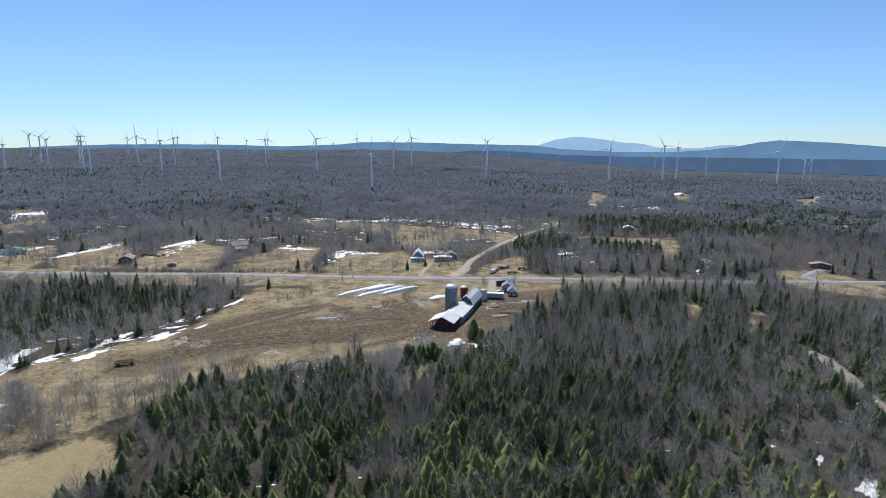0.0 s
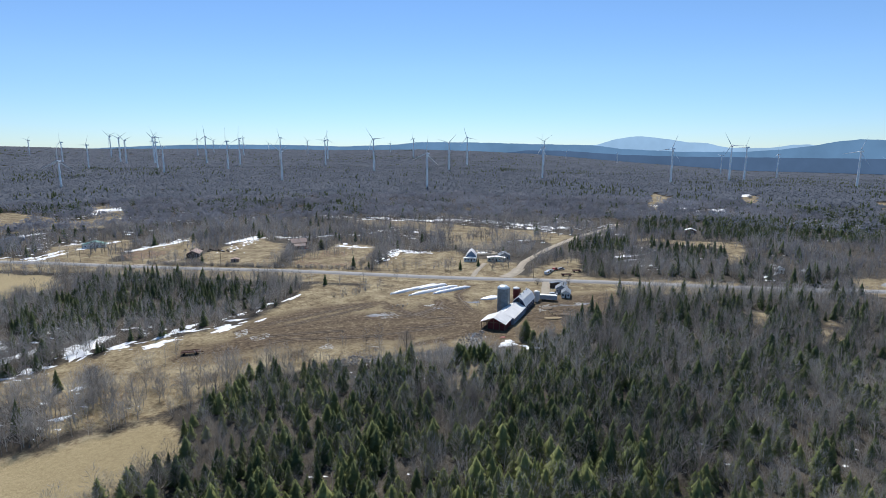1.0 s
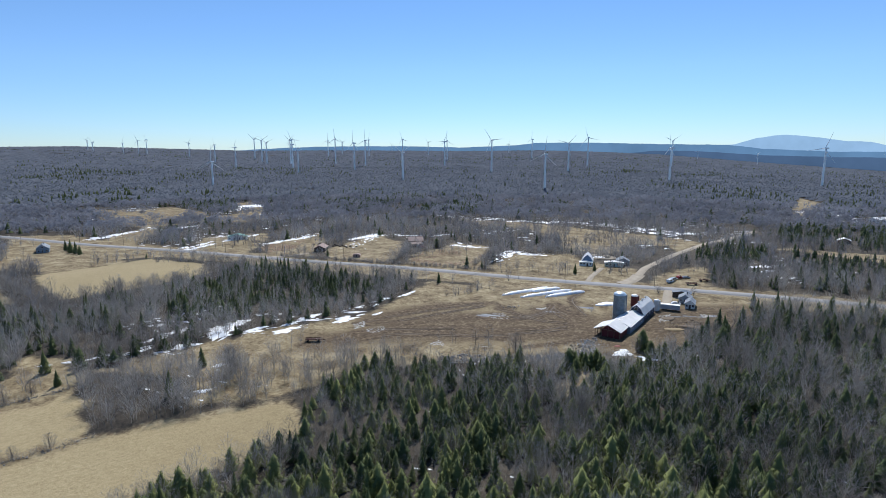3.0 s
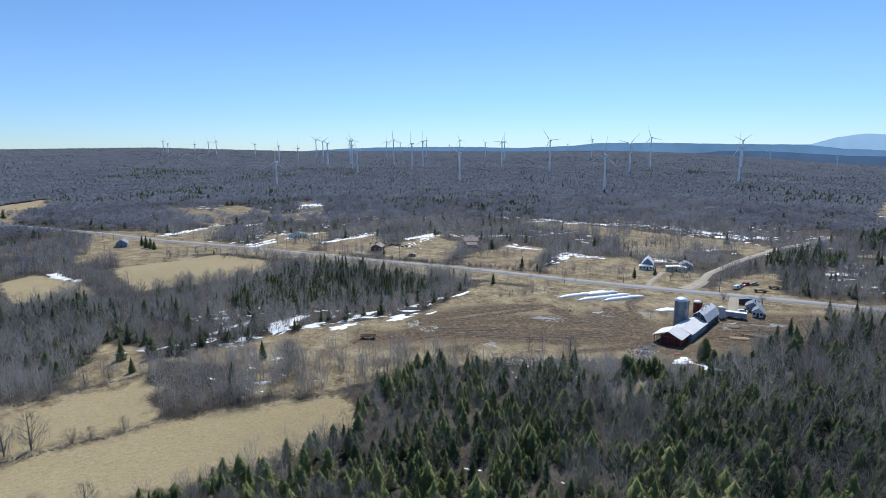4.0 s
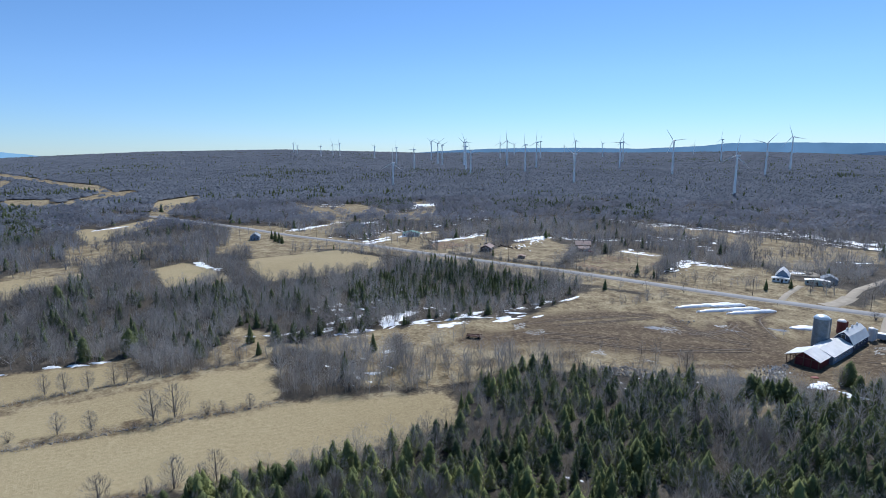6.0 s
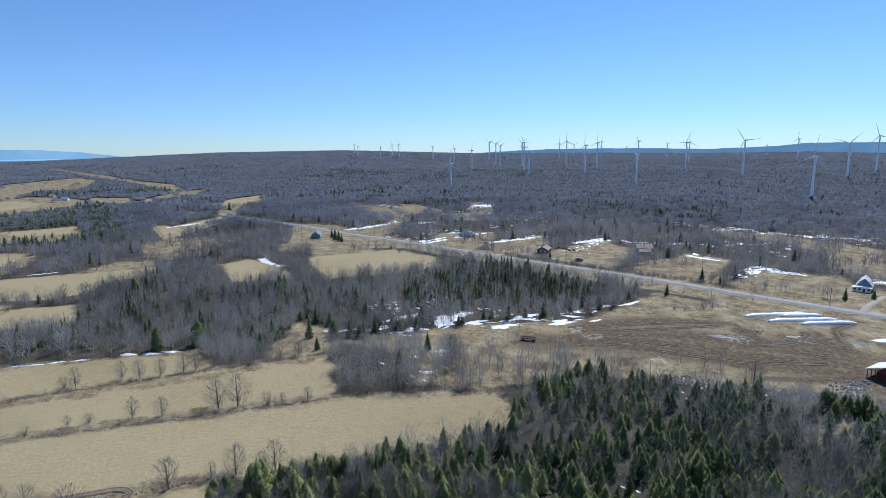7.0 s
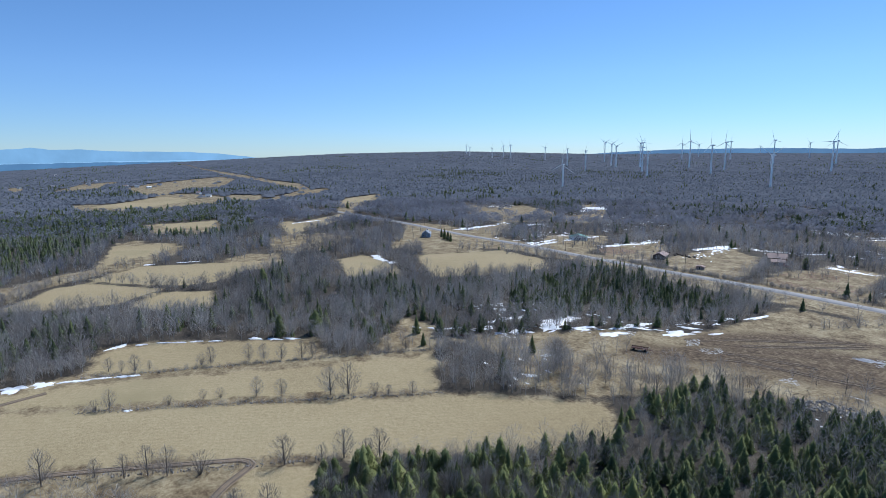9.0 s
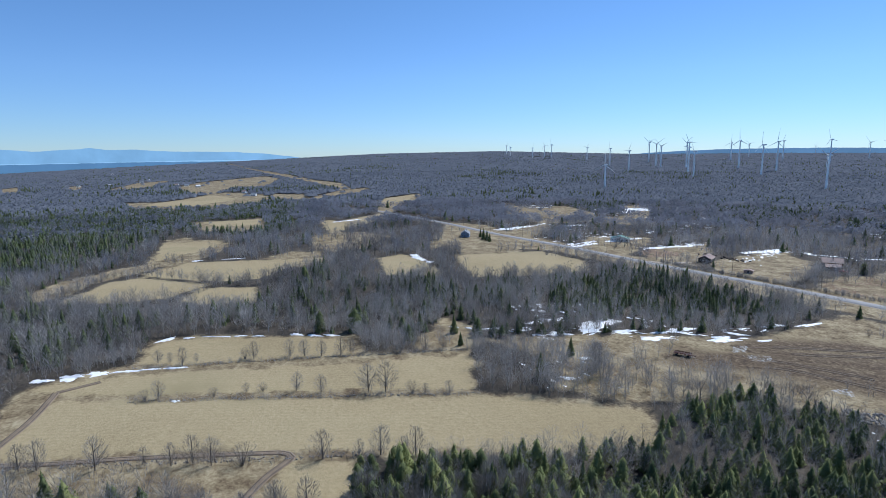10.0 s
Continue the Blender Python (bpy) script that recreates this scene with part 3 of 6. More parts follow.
def ground_material():
    m, n, l, b = material("earth_and_grass")
    co = n.new("ShaderNodeNewGeometry").outputs["Position"]
    big = noise_node(n, l, 0.012, 4, 0.55, co)
    mid = noise_node(n, l, 0.09, 5, 0.6, co)
    small = noise_node(n, l, 0.9, 5, 0.65, co)
    fine = noise_node(n, l, 5.0, 3, 0.6, co)
    litter = ramp(n, l, calc(n, l, "ADD", calc(n, l, "MULTIPLY", mid, 0.5), calc(n, l, "MULTIPLY", small, 0.5)), [(0.38, (0.034, 0.03, 0.025)), (0.5, (0.062, 0.053, 0.042)), (0.62, (0.118, 0.1, 0.078))])
    patch = noise_node(n, l, 0.33, 5, 0.7, co, 0.6)
    rough_g = ramp(n, l, calc(n, l, "ADD", calc(n, l, "MULTIPLY", mid, 0.4), calc(n, l, "ADD", calc(n, l, "MULTIPLY", patch, 0.35), calc(n, l, "MULTIPLY", small, 0.25))), [(0.40, (0.09, 0.063, 0.037)), (0.47, (0.182, 0.14, 0.081)), (0.53, (0.268, 0.217, 0.13)), (0.61, (0.375, 0.32, 0.203))])
    hay = ramp(n, l, calc(n, l, "ADD", calc(n, l, "ADD", calc(n, l, "MULTIPLY", big, 0.25), calc(n, l, "MULTIPLY", patch, 0.12)), calc(n, l, "ADD", calc(n, l, "MULTIPLY", small, 0.25), calc(n, l, "MULTIPLY", fine, 0.38))), [(0.40, (0.222, 0.174, 0.095)), (0.5, (0.32, 0.258, 0.145)), (0.6, (0.415, 0.344, 0.206))])
    mud = ramp(n, l, calc(n, l, "ADD", calc(n, l, "MULTIPLY", patch, 0.55), calc(n, l, "MULTIPLY", small, 0.45)), [(0.37, (0.05, 0.034, 0.021)), (0.46, (0.088, 0.062, 0.038)), (0.54, (0.135, 0.1, 0.062)), (0.63, (0.225, 0.178, 0.113))])
    wave = n.new("ShaderNodeTexWave")
    wave.inputs["Scale"].default_value, wave.inputs["Distortion"].default_value, wave.inputs["Detail"].default_value, wave.inputs["Detail Scale"].default_value = 0.035, 9.0, 4.0, 0.6
    turn = n.new("ShaderNodeMapping")
    turn.inputs["Rotation"].default_value = (0, 0, 1.05)
    l.new(co, turn.inputs[0])
    l.new(turn.outputs[0], wave.inputs[0])
    ruts = step(n, l, calc(n, l, "ADD", wave.outputs["Fac"], calc(n, l, "MULTIPLY", calc(n, l, "SUBTRACT", small, 0.5), 0.9)), 0.35, 0.75)
    mud = blend(n, l, calc(n, l, "MULTIPLY", ruts, 0.15), mud, rough_g)
    swath = n.new("ShaderNodeTexWave")
    swath.inputs["Scale"].default_value, swath.inputs["Distortion"].default_value, swath.inputs["Detail"].default_value = 0.16, 2.5, 3.0
    lay = n.new("ShaderNodeMapping")
    lay.inputs["Rotation"].default_value = (0, 0, 0.52)
    l.new(co, lay.inputs[0])
    l.new(lay.outputs[0], swath.inputs[0])
    hay = blend(n, l, calc(n, l, "MULTIPLY", swath.outputs["Fac"], 0.12), hay, (0.21, 0.172, 0.10))
    hay = blend(n, l, step(n, l, big, 0.56, 0.72), hay, (0.262, 0.218, 0.12))
    edge = calc(n, l, "ADD", calc(n, l, "MULTIPLY", calc(n, l, "SUBTRACT", mid, 0.5), 0.5), calc(n, l, "MULTIPLY", calc(n, l, "SUBTRACT", small, 0.5), 0.12))
    c = blend(n, l, step(n, l, calc(n, l, "ADD", attr(n, "rough"), edge), -0.08, 0.1), litter, rough_g)
    c = blend(n, l, step(n, l, calc(n, l, "ADD", attr(n, "mud"), calc(n, l, "ADD", calc(n, l, "MULTIPLY", edge, 0.9), calc(n, l, "MULTIPLY", calc(n, l, "SUBTRACT", patch, 0.5), 0.9))), -0.26, 0.0), c, mud)
    smear = n.new("ShaderNodeMapping")
    smear.inputs["Rotation"].default_value, smear.inputs["Scale"].default_value = (0, 0, -0.45), (0.8, 1.0, 1.0)
    l.new(co, smear.inputs[0])
    drag = noise_node(n, l, 0.55, 5, 0.65, smear.outputs[0], 0.4)
    churned = ramp(n, l, calc(n, l, "ADD", calc(n, l, "MULTIPLY", drag, 0.65), calc(n, l, "MULTIPLY", small, 0.35)), [(0.37, (0.042, 0.028, 0.017)), (0.46, (0.078, 0.055, 0.034)), (0.54, (0.13, 0.096, 0.06)), (0.63, (0.22, 0.172, 0.11))])
    c = blend(n, l, step(n, l, calc(n, l, "ADD", attr(n, "wet"), calc(n, l, "MULTIPLY", calc(n, l, "SUBTRACT", patch, 0.5), 1.6)), 0.3, 0.75), c, churned)
    c = blend(n, l, step(n, l, calc(n, l, "ADD", attr(n, "hay"), calc(n, l, "MULTIPLY", edge, 0.8)), -0.03, 0.09), c, hay)
    l.new(c, b.inputs["Base Color"])
    b.inputs["Roughness"].default_value = 0.9
    b.inputs["Specular IOR Level"].default_value = 0.15
    bump(n, l, b, calc(n, l, "ADD", small, calc(n, l, "MULTIPLY", fine, 0.4)), 0.5, 0.35)
    return m


M_GROUND = ground_material()
M_NEEDLE = leafy("spruce_needles", (0.066, 0.092, 0.048), (0.31, 0.33, 0.13), spread=0.3, through_light=0.3)
M_TWIG = leafy("bare_twigs", (0.085, 0.077, 0.072), (0.52, 0.495, 0.465), spread=0.9, through_light=0.3)
# Far twigs and canopy: bluish base colours imitate the haze of distance
M_HAZED_TWIG = leafy("hazed_purple_grey_twigs", (0.15, 0.158, 0.185), (0.31, 0.32, 0.36), spread=0.5, through_light=0.45)
M_HAZED_CANOPY = leafy("hazed_leafless_canopy", (0.118, 0.134, 0.163), (0.192, 0.208, 0.24), rough=1.0, spread=0.3, through_light=0.32, gloss=0.0)
M_BARK = leafy("grey_bark", (0.10, 0.085, 0.07), (0.26, 0.23, 0.20))
M_TOWER = simple("white_steel", (0.92, 0.93, 0.93), 0.45, 0.0, 0.05, 0.05, 0.4)
M_ASPHALT = simple("worn_asphalt", (0.225, 0.225, 0.225), 0.85, 0.0, 0.2, 0.15, 2.0)
M_GRAVEL = simple("gravel_drive", (0.33, 0.285, 0.22), 0.95, 0.0, 0.25, 0.2, 3.0)
M_RED = simple("red_barn_paint", (0.12, 0.014, 0.018), 0.7, 0.0, 0.3, 0.4, 6.0)
M_TIN = simple("galvanised_roofing", (0.72, 0.71, 0.69), 0.55, 0.1, 0.14, 0.3, 5.0)
M_SILO = simple("weathered_concrete_staves", (0.2, 0.235, 0.26), 0.45, 0.15, 0.45, 0.5, 2.5)
M_SNOW = simple("old_snow", (0.82, 0.84, 0.86), 0.6, 0.0, 0.08, 0.3, 4.0)


# ---- land ----
ZEND = ((-60, -80), (-36, -92), (-20, -85), (-9, -25), (-0.8, 28), (5, 48), (10.6, 60), (18, 53), (28, 60), (40, 60), (54, 92), (66, 80), (77, 42), (98, -28), (125, -40))


def land(x, y):
    """Height of the ground."""
    x, y = np.asarray(x, float), np.asarray(y, float)
    r, az = np.hypot(x, y), np.degrees(np.arctan2(-x, y))
    end = np.interp(az, [a for a, _ in ZEND], [z for _, z in ZEND])
    s = np.clip((r - 700) / 3900, 0, 1)
    return end * s * s * (3 - 2 * s) + 0.35 * np.sin(x / 31.0) * np.cos(y / 27.0) * np.clip((r - 60) / 200, 0, 1)


def inside(polys, x, y, reach=30.0):
    """Signed distance into the nearest of some outlines, in units of reach, between -1 and 1."""
    best = np.full(np.shape(x), -1.0)
    for poly in polys:
        p = np.array(poly, float)
        lo, hi = p.min(0) - reach, p.max(0) + reach
        near = np.nonzero((x > lo[0]) & (x < hi[0]) & (y > lo[1]) & (y < hi[1]))[0]
        if not len(near):
            continue
        px, py = x[near], y[near]
        d = np.full(len(near), 1e9)
        odd = np.zeros(len(near), bool)
        for (ax, ay), (bx, by) in zip(p, np.roll(p, -1, 0)):
            ex, ey = bx - ax, by - ay
            k = np.clip(((px - ax) * ex + (py - ay) * ey) / max(ex * ex + ey * ey, 1e-9), 0, 1)
            d = np.minimum(d, np.hypot(px - ax - k * ex, py - ay - k * ey))
            if ay != by:
                odd ^= ((ay > py) != (by > py)) & (px < ex * (py - ay) / (by - ay) + ax)
        best[near] = np.maximum(best[near], np.clip(np.where(odd, d, -d) / reach, -1, 1))
    return best


def mesh_from(name, verts, faces, mat, attrs=(), smooth=False):
    """A mesh from arrays of places and triangles or quads."""
    me = bpy.data.meshes.new(name)
    k = faces.shape[1]
    me.vertices.add(len(verts))
    me.vertices.foreach_set("co", np.ascontiguousarray(verts, np.float32).ravel())
    me.loops.add(faces.size)
    me.loops.foreach_set("vertex_index", np.ascontiguousarray(faces, np.int32).ravel())
    me.polygons.add(len(faces))
    me.polygons.foreach_set("loop_start", np.arange(0, faces.size, k, dtype=np.int32))
    me.polygons.foreach_set("loop_total", np.full(len(faces), k, np.int32))
    for key, values in attrs:
        me.attributes.new(key, "FLOAT", "POINT").data.foreach_set("value", np.ascontiguousarray(values, np.float32))
    me.update(calc_edges=True)
    if smooth:
        me.polygons.foreach_set("use_smooth", np.ones(len(faces), bool))
    me.materials.append(mat)
    return me


def build_ground():
    rr = [0.0, 12, 25, 38, 50]
    while rr[-1] < 4750:
        rr.append(rr[-1] * (1.011 if 140 < rr[-1] < 400 else 1.022))
    rr = np.array(rr)
    aa = np.concatenate([np.arange(-48, 112, 0.36), np.arange(112, 312, 4.0)])
    A, R = np.meshgrid(np.radians(aa), rr)
    x, y = (-R * np.sin(A)).ravel(), (R * np.cos(A)).ravel()
    z = land(x, y)
    na, nr = len(aa), len(rr)
    i, j = np.meshgrid(np.arange(nr - 1), np.arange(na), indexing="ij")
    i, j = i.ravel(), j.ravel()
    jn = (j + 1) % na
    faces = np.stack([i * na + j, (i + 1) * na + j, (i + 1) * na + jn, i * na + jn], 1)[:, ::-1]
    at = [(k, inside(p, x, y)) for k, p in (("hay", HAY), ("rough", ROUGH + MARGINS), ("mud", MUD))]
    away = np.full(len(x), 99.0)
    yard = np.nonzero((x > -140) & (x < 70) & (y > 160) & (y < 310))[0]
    for line in MUD_LANES + RUTS:
        for (ax, ay), (bx, by) in zip(line, line[1:]):
            k = np.clip(((x[yard] - ax) * (bx - ax) + (y[yard] - ay) * (by - ay)) / max((bx - ax) ** 2 + (by - ay) ** 2, 1.0), 0, 1)
            away[yard] = np.minimum(away[yard], np.hypot(x[yard] - ax - k * (bx - ax), y[yard] - ay - k * (by - ay)))
    at.append(("wet", np.clip(1 - away / 5.0, 0, 1)))
    ob = new("ground", mesh_from("ground", np.stack([x, y, z], 1), faces, M_GROUND, at, True))
    tagged(ob, "brown early spring ground with straw fields and leaf litter", "ground", kind="structure")


build_ground()


def ribbon(name, pts, width, mat, label, lift=0.12, kind="structure", step_m=6.0):
    """A strip of road draped on the land."""
    pts = [Vector(p) for p in pts]
    line = []
    for a, b in zip(pts, pts[1:]):
        k = max(1, int((b - a).length / step_m))
        line += [a.lerp(b, i / k) for i in range(k)]
    line.append(pts[-1])
    vs, fs = [], []
    for i, p in enumerate(line):
        d = (line[min(i + 1, len(line) - 1)] - line[max(i - 1, 0)]).normalized()
        s = Vector((-d.y, d.x))
        for k, h in ((-0.5, -0.25), (-0.47, 0.0), (0, 0.05), (0.47, 0.0), (0.5, -0.25)):
            q = p + s * width * k
            vs.append((q.x, q.y, float(land(q.x, q.y)) + lift + h))
        if i:
            o = (i - 1) * 5
            fs += [(o + j, o + j + 1, o + 6 + j, o + 5 + j) for j in range(4)]
    ob = new(name, mesh_from(name, np.array(vs), np.array(fs), mat, (), True))
    return tagged(ob, label, "road", kind=kind)


ribbon("road", [(900, 352), (230, 335), (60, 332), (-120, 331), (-258, 329), (-430, 324), (-620, 324), (-715, 316), (-780, 290)], 7.6, M_ASPHALT, "pale worn two-lane asphalt road", 0.2)
ribbon("road_shoulder", [(900, 352), (230, 335), (60, 332), (-120, 331), (-258, 329), (-430, 324), (-620, 324), (-715, 316), (-780, 290)], 10.0, M_GRAVEL, "gravel shoulders of the road", 0.08)


# ---- trees ----
rng = np.random.default_rng(5)


def cones(tiers, sides, height, radius, seed=0, taper=0.8):
    """A far spruce: ragged stacked cones."""
    g = np.random.default_rng(seed)
    V, F = [], []
    for t in range(tiers):
        z0, z1 = height * t / tiers * 0.9 + height * 0.05, height * min(1.0, (t + 1.7) / tiers)
        rad = radius * (1 - t / tiers) ** taper
        o = len(V)
        a0 = g.uniform(0, 6.28)
        for s in range(sides):
            r = rad * (1.15 if s % 2 else 0.7) * g.uniform(0.8, 1.2)
            a = a0 + 6.283 * s / sides
            V.append((r * math.cos(a), r * math.sin(a), z0 + g.uniform(-0.06, 0.06) * height))
        V.append((0, 0, z1))
        F += [(o + s, o + (s + 1) % sides, o + sides) for s in range(sides)]
    return np.array(V, float), np.array(F)


def sliver(V, F, a, b, w, turn):
    """One thin tapered twig from a to b."""
    d = b - a
    side = d.cross(Vector((math.cos(turn), math.sin(turn), 0.3))).normalized() * w
    o = len(V)
    V += [tuple(a - side), tuple(a + side), tuple(b)]
    F.append((o, o + 1, o + 2))


def bare(height, spread, limbs, twigs, thick, seed=0, base=0.3, trunk=1.0, rise=(0.05, 0.17), inner=(0.35, 0.8), fork=1.0):
    """A leafless tree: stem, rising limbs and an oval, fuzzy crown of fine twigs."""
    g = random.Random(seed)
    V, F = [], []
    lean = Vector((g.uniform(-0.05, 0.05) * height, g.uniform(-0.05, 0.05) * height, 0))
    for k in range(2):
        sliver(V, F, Vector((0, 0, -0.3)), lean + Vector((0, 0, height * 0.9)), thick * 1.15 * trunk, 1.57 * k)
    mid, tall = height * (base + 1.0) * 0.5, height * (1.0 - base) * 0.5
    lop = g.uniform(0, 6.28)

    def surface(a, c):
        """A place on the crown's skin: round below, lobed, broken at the top."""
        k = 1 + 0.22 * math.sin(3 * a + lop) + 0.15 * math.sin(5 * a + 4 * c + lop) + g.uniform(-0.25, 0.12)
        r = spread * math.sqrt(max(0.0, 1 - c * c)) * (1.0 if c < 0.2 else 1.0 - 0.25 * (c - 0.2)) * k
        return Vector((math.cos(a) * r, math.sin(a) * r, mid + tall * c * (1 + g.uniform(-0.12, 0.06)))) + lean * (mid / height)

    for i in range(limbs):
        a = 2.4 * i + g.uniform(-0.5, 0.5)
        c = -0.5 + 1.35 * (i + g.random()) / limbs
        e = surface(a, c)
        z = max(height * base * 0.7, e.z - e.xy.length * g.uniform(1.0, 2.2) * fork - 0.1 * height)
        sliver(V, F, lean * (z / height) + Vector((0, 0, z)), e, thick, g.uniform(0, 3))
    for i in range(twigs):
        a = 2.39996 * i + g.uniform(-0.6, 0.6)
        c = -0.95 + 1.93 * (i + g.random()) / twigs
        e = surface(a, c)
        q = Vector((e.x * g.uniform(*inner), e.y * g.uniform(*inner), e.z - g.uniform(*rise) * height))
        sliver(V, F, q, e, thick * g.uniform(0.5, 0.9), g.uniform(0, 3))
    return np.array(V, float), np.array(F)


def evergreen(count, height, radius, size, seed=0, taper=1.05, base=0.03, full=0.12, wild=0.07, tip=-1.0, loose=0.45, core=5):
    """An evergreen crown: a dense coat of small sprays laid over a cone, hanging (tip -1) or reaching up (tip 1)."""
    g = np.random.default_rng(seed)
    u = (np.arange(count) + g.uniform(0, 1, count)) / count
    k = np.minimum(1 - (1 - u) ** 0.68, 0.97)
    a = 2.39996 * np.arange(count) + g.uniform(-0.5, 0.5, count)
    lop = g.uniform(0, 6.28, 3)
    prof = (1 - k) ** taper * np.minimum(1.0, 0.6 + k / full * 0.4)
    tier = 1 + wild * np.sin(k * height * 4.5 + lop[2] + np.sin(a))
    r = radius * prof * tier * (1 + wild * np.sin(2 * a + lop[0] + 5 * k) + wild * np.sin(5 * a + lop[1] - 9 * k)) * g.uniform(0.8, 1.04, count) + 0.03
    out = np.stack([np.cos(a), np.sin(a), np.full(count, radius / height)], 1) + g.normal(0, loose * 0.6, (count, 3))
    out /= np.linalg.norm(out, axis=1)[:, None]
    p = np.stack([r * np.cos(a), r * np.sin(a), height * (base + (1 - base) * k)], 1)
    side = np.cross(out, np.stack([g.normal(0, 0.35, count), g.normal(0, 0.35, count), np.ones(count)], 1))
    side /= np.linalg.norm(side, axis=1)[:, None]
    down = np.cross(out, side)
    down *= np.where(down[:, 2] < 0, 1.0, -1.0)[:, None]
    w = (size * g.uniform(0.6, 1.3, count) * (0.4 + 0.6 * (1 - k)))[:, None]
    root = p + down * w * 0.6 * tip
    end = p - down * w * 0.8 * tip + out * w * 0.35
    V = np.stack([root - side * w * 0.5, root + side * w * 0.5, end], 1).reshape(-1, 3)
    if tip < 0:
        V = V.reshape(-1, 3, 3)
        V[:, 2] = p + down * w * 0.9 + out * w * 0.14
        V[:, :2] = np.stack([p - down * w * 0.55 - side * w * 0.5, p - down * w * 0.55 + side * w * 0.5], 1)
        V = V.reshape(-1, 3)
    F = np.arange(count * 3).reshape(-1, 3)
    o = len(V)
    V = np.concatenate([V, [(0.2, 0, height * 0.78), (-0.1, 0.17, height * 0.78), (-0.1, -0.17, height * 0.78), (0, 0, height * 1.05)]])
    F = np.concatenate([F, [(o, o + 1, o + 3), (o + 1, o + 2, o + 3), (o + 2, o, o + 3)]])
    if core:
        CV, CF = cones(core, 9 if core > 3 else 7, height, radius * 0.92, seed, taper)
        V, F = np.concatenate([V, CV]), np.concatenate([F, CF + len(V)])
    return V, F


def thicket(count, height, spread, size, seed=0, base=0.15):
    """A far leafless crown: a round haze of short twigs that point all ways, most of them upward."""
    g = np.random.default_rng(seed)
    a, c = g.uniform(0, 6.283, count), g.uniform(-0.75, 1, count)
    d = g.uniform(0.5, 1.05, count)
    r = spread * np.sqrt(1 - c * c) * d
    mid, tall = height * (1 + base) / 2, height * (1 - base) / 2
    p = np.stack([r * np.cos(a), r * np.sin(a), mid + tall * c * d], 1)
    way = np.stack([np.cos(a), np.sin(a), np.full(count, 0.5)], 1) + g.normal(0, 0.7, (count, 3))
    way /= np.linalg.norm(way, axis=1)[:, None]
    side = np.cross(way, g.normal(0, 1, (count, 3)))
    side /= np.linalg.norm(side, axis=1)[:, None]
    w = (size * g.uniform(0.6, 1.3, count))[:, None]
    V = np.stack([p - side * w * 0.5 - way * w * 0.6, p + side * w * 0.5 - way * w * 0.6, p + way * w], 1).reshape(-1, 3)
    return V, np.arange(count * 3).reshape(-1, 3)


def clump(height, spread, sides, twigs, size, seed=0):
    """A distant leafless crown: a low ragged dome that meets its neighbours, with a few twigs above."""
    g = np.random.default_rng(seed)
    a = 6.283 * (np.arange(sides) + g.uniform(-0.25, 0.25, sides)) / sides
    q = spread * g.uniform(0.8, 1.2, sides)
    V = np.stack([q * np.cos(a), q * np.sin(a), height * g.uniform(0.1, 0.4, sides)], 1)
    V = np.concatenate([V, [(g.uniform(-0.3, 0.3) * spread, g.uniform(-0.3, 0.3) * spread, height * 0.85)]])
    F = np.array([(k, (k + 1) % sides, sides) for k in range(sides)])
    if twigs:
        TV, TF = thicket(twigs, height, spread * 0.8, size, seed, 0.4)
        V, F = np.concatenate([V, TV]), np.concatenate([F, TF + len(V)])
    return V, F


def scatter(name, kinds, x, y, scale, mat, label, tone=None, smooth=False):
    """Many trees joined into one wood."""
    VV, FF, TT, o = [], [], [], 0
    pick = rng.integers(0, len(kinds), len(x))
    z = land(x, y)
    tint = rng.uniform(0, 1, len(x)) if tone is None else tone
    for k, (V, F) in enumerate(kinds):
        m = np.nonzero(pick == k)[0]
        if not len(m):
            continue
        a = rng.uniform(0, 6.283, len(m))
        s = scale[m]
        wd = s * rng.uniform(0.85, 1.2, len(m))
        ca, sa = np.cos(a) * wd, np.sin(a) * wd
        X = V[None, :, 0] * ca[:, None] - V[None, :, 1] * sa[:, None] + x[m][:, None]
        Y = V[None, :, 0] * sa[:, None] + V[None, :, 1] * ca[:, None] + y[m][:, None]
        Z = V[None, :, 2] * s[:, None] + z[m][:, None]
        VV.append(np.stack([X, Y, Z], 2).reshape(-1, 3))
        FF.append((F[None] + (np.arange(len(m)) * len(V))[:, None, None]).reshape(-1, 3) + o)
        TT.append(np.repeat(tint[m], len(V)))
        o += len(m) * len(V)
    if not VV:
        return None
    ob = new(name, mesh_from(name, np.concatenate(VV), np.concatenate(FF), mat, [("tint", np.concatenate(TT))], smooth))
    return tagged(ob, label, "woods", kind="stuff")


def sow(r0, r1, area):
    """Random places in a ring of the view, one to an area."""
    n = int(radians(146) * (r1 * r1 - r0 * r0) / 2 / area)
    r = np.sqrt(rng.uniform(r0 * r0, r1 * r1, n))
    a = np.radians(rng.uniform(-41, 105, n))
    return -r * np.sin(a), r * np.cos(a)


def lattice(x, y, size, seed):
    """Smooth random field between 0 and 1."""
    g = np.random.default_rng(seed).uniform(0, 1, (64, 64))
    u, v = x / size, y / size
    i, j = np.floor(u).astype(int), np.floor(v).astype(int)
    fu, fv = u - i, v - j
    fu, fv = fu * fu * (3 - 2 * fu), fv * fv * (3 - 2 * fv)
    s = lambda a, b: g[a % 64, b % 64]
    return (s(i, j) * (1 - fu) + s(i + 1, j) * fu) * (1 - fv) + (s(i, j + 1) * (1 - fu) + s(i + 1, j + 1) * fu) * fv


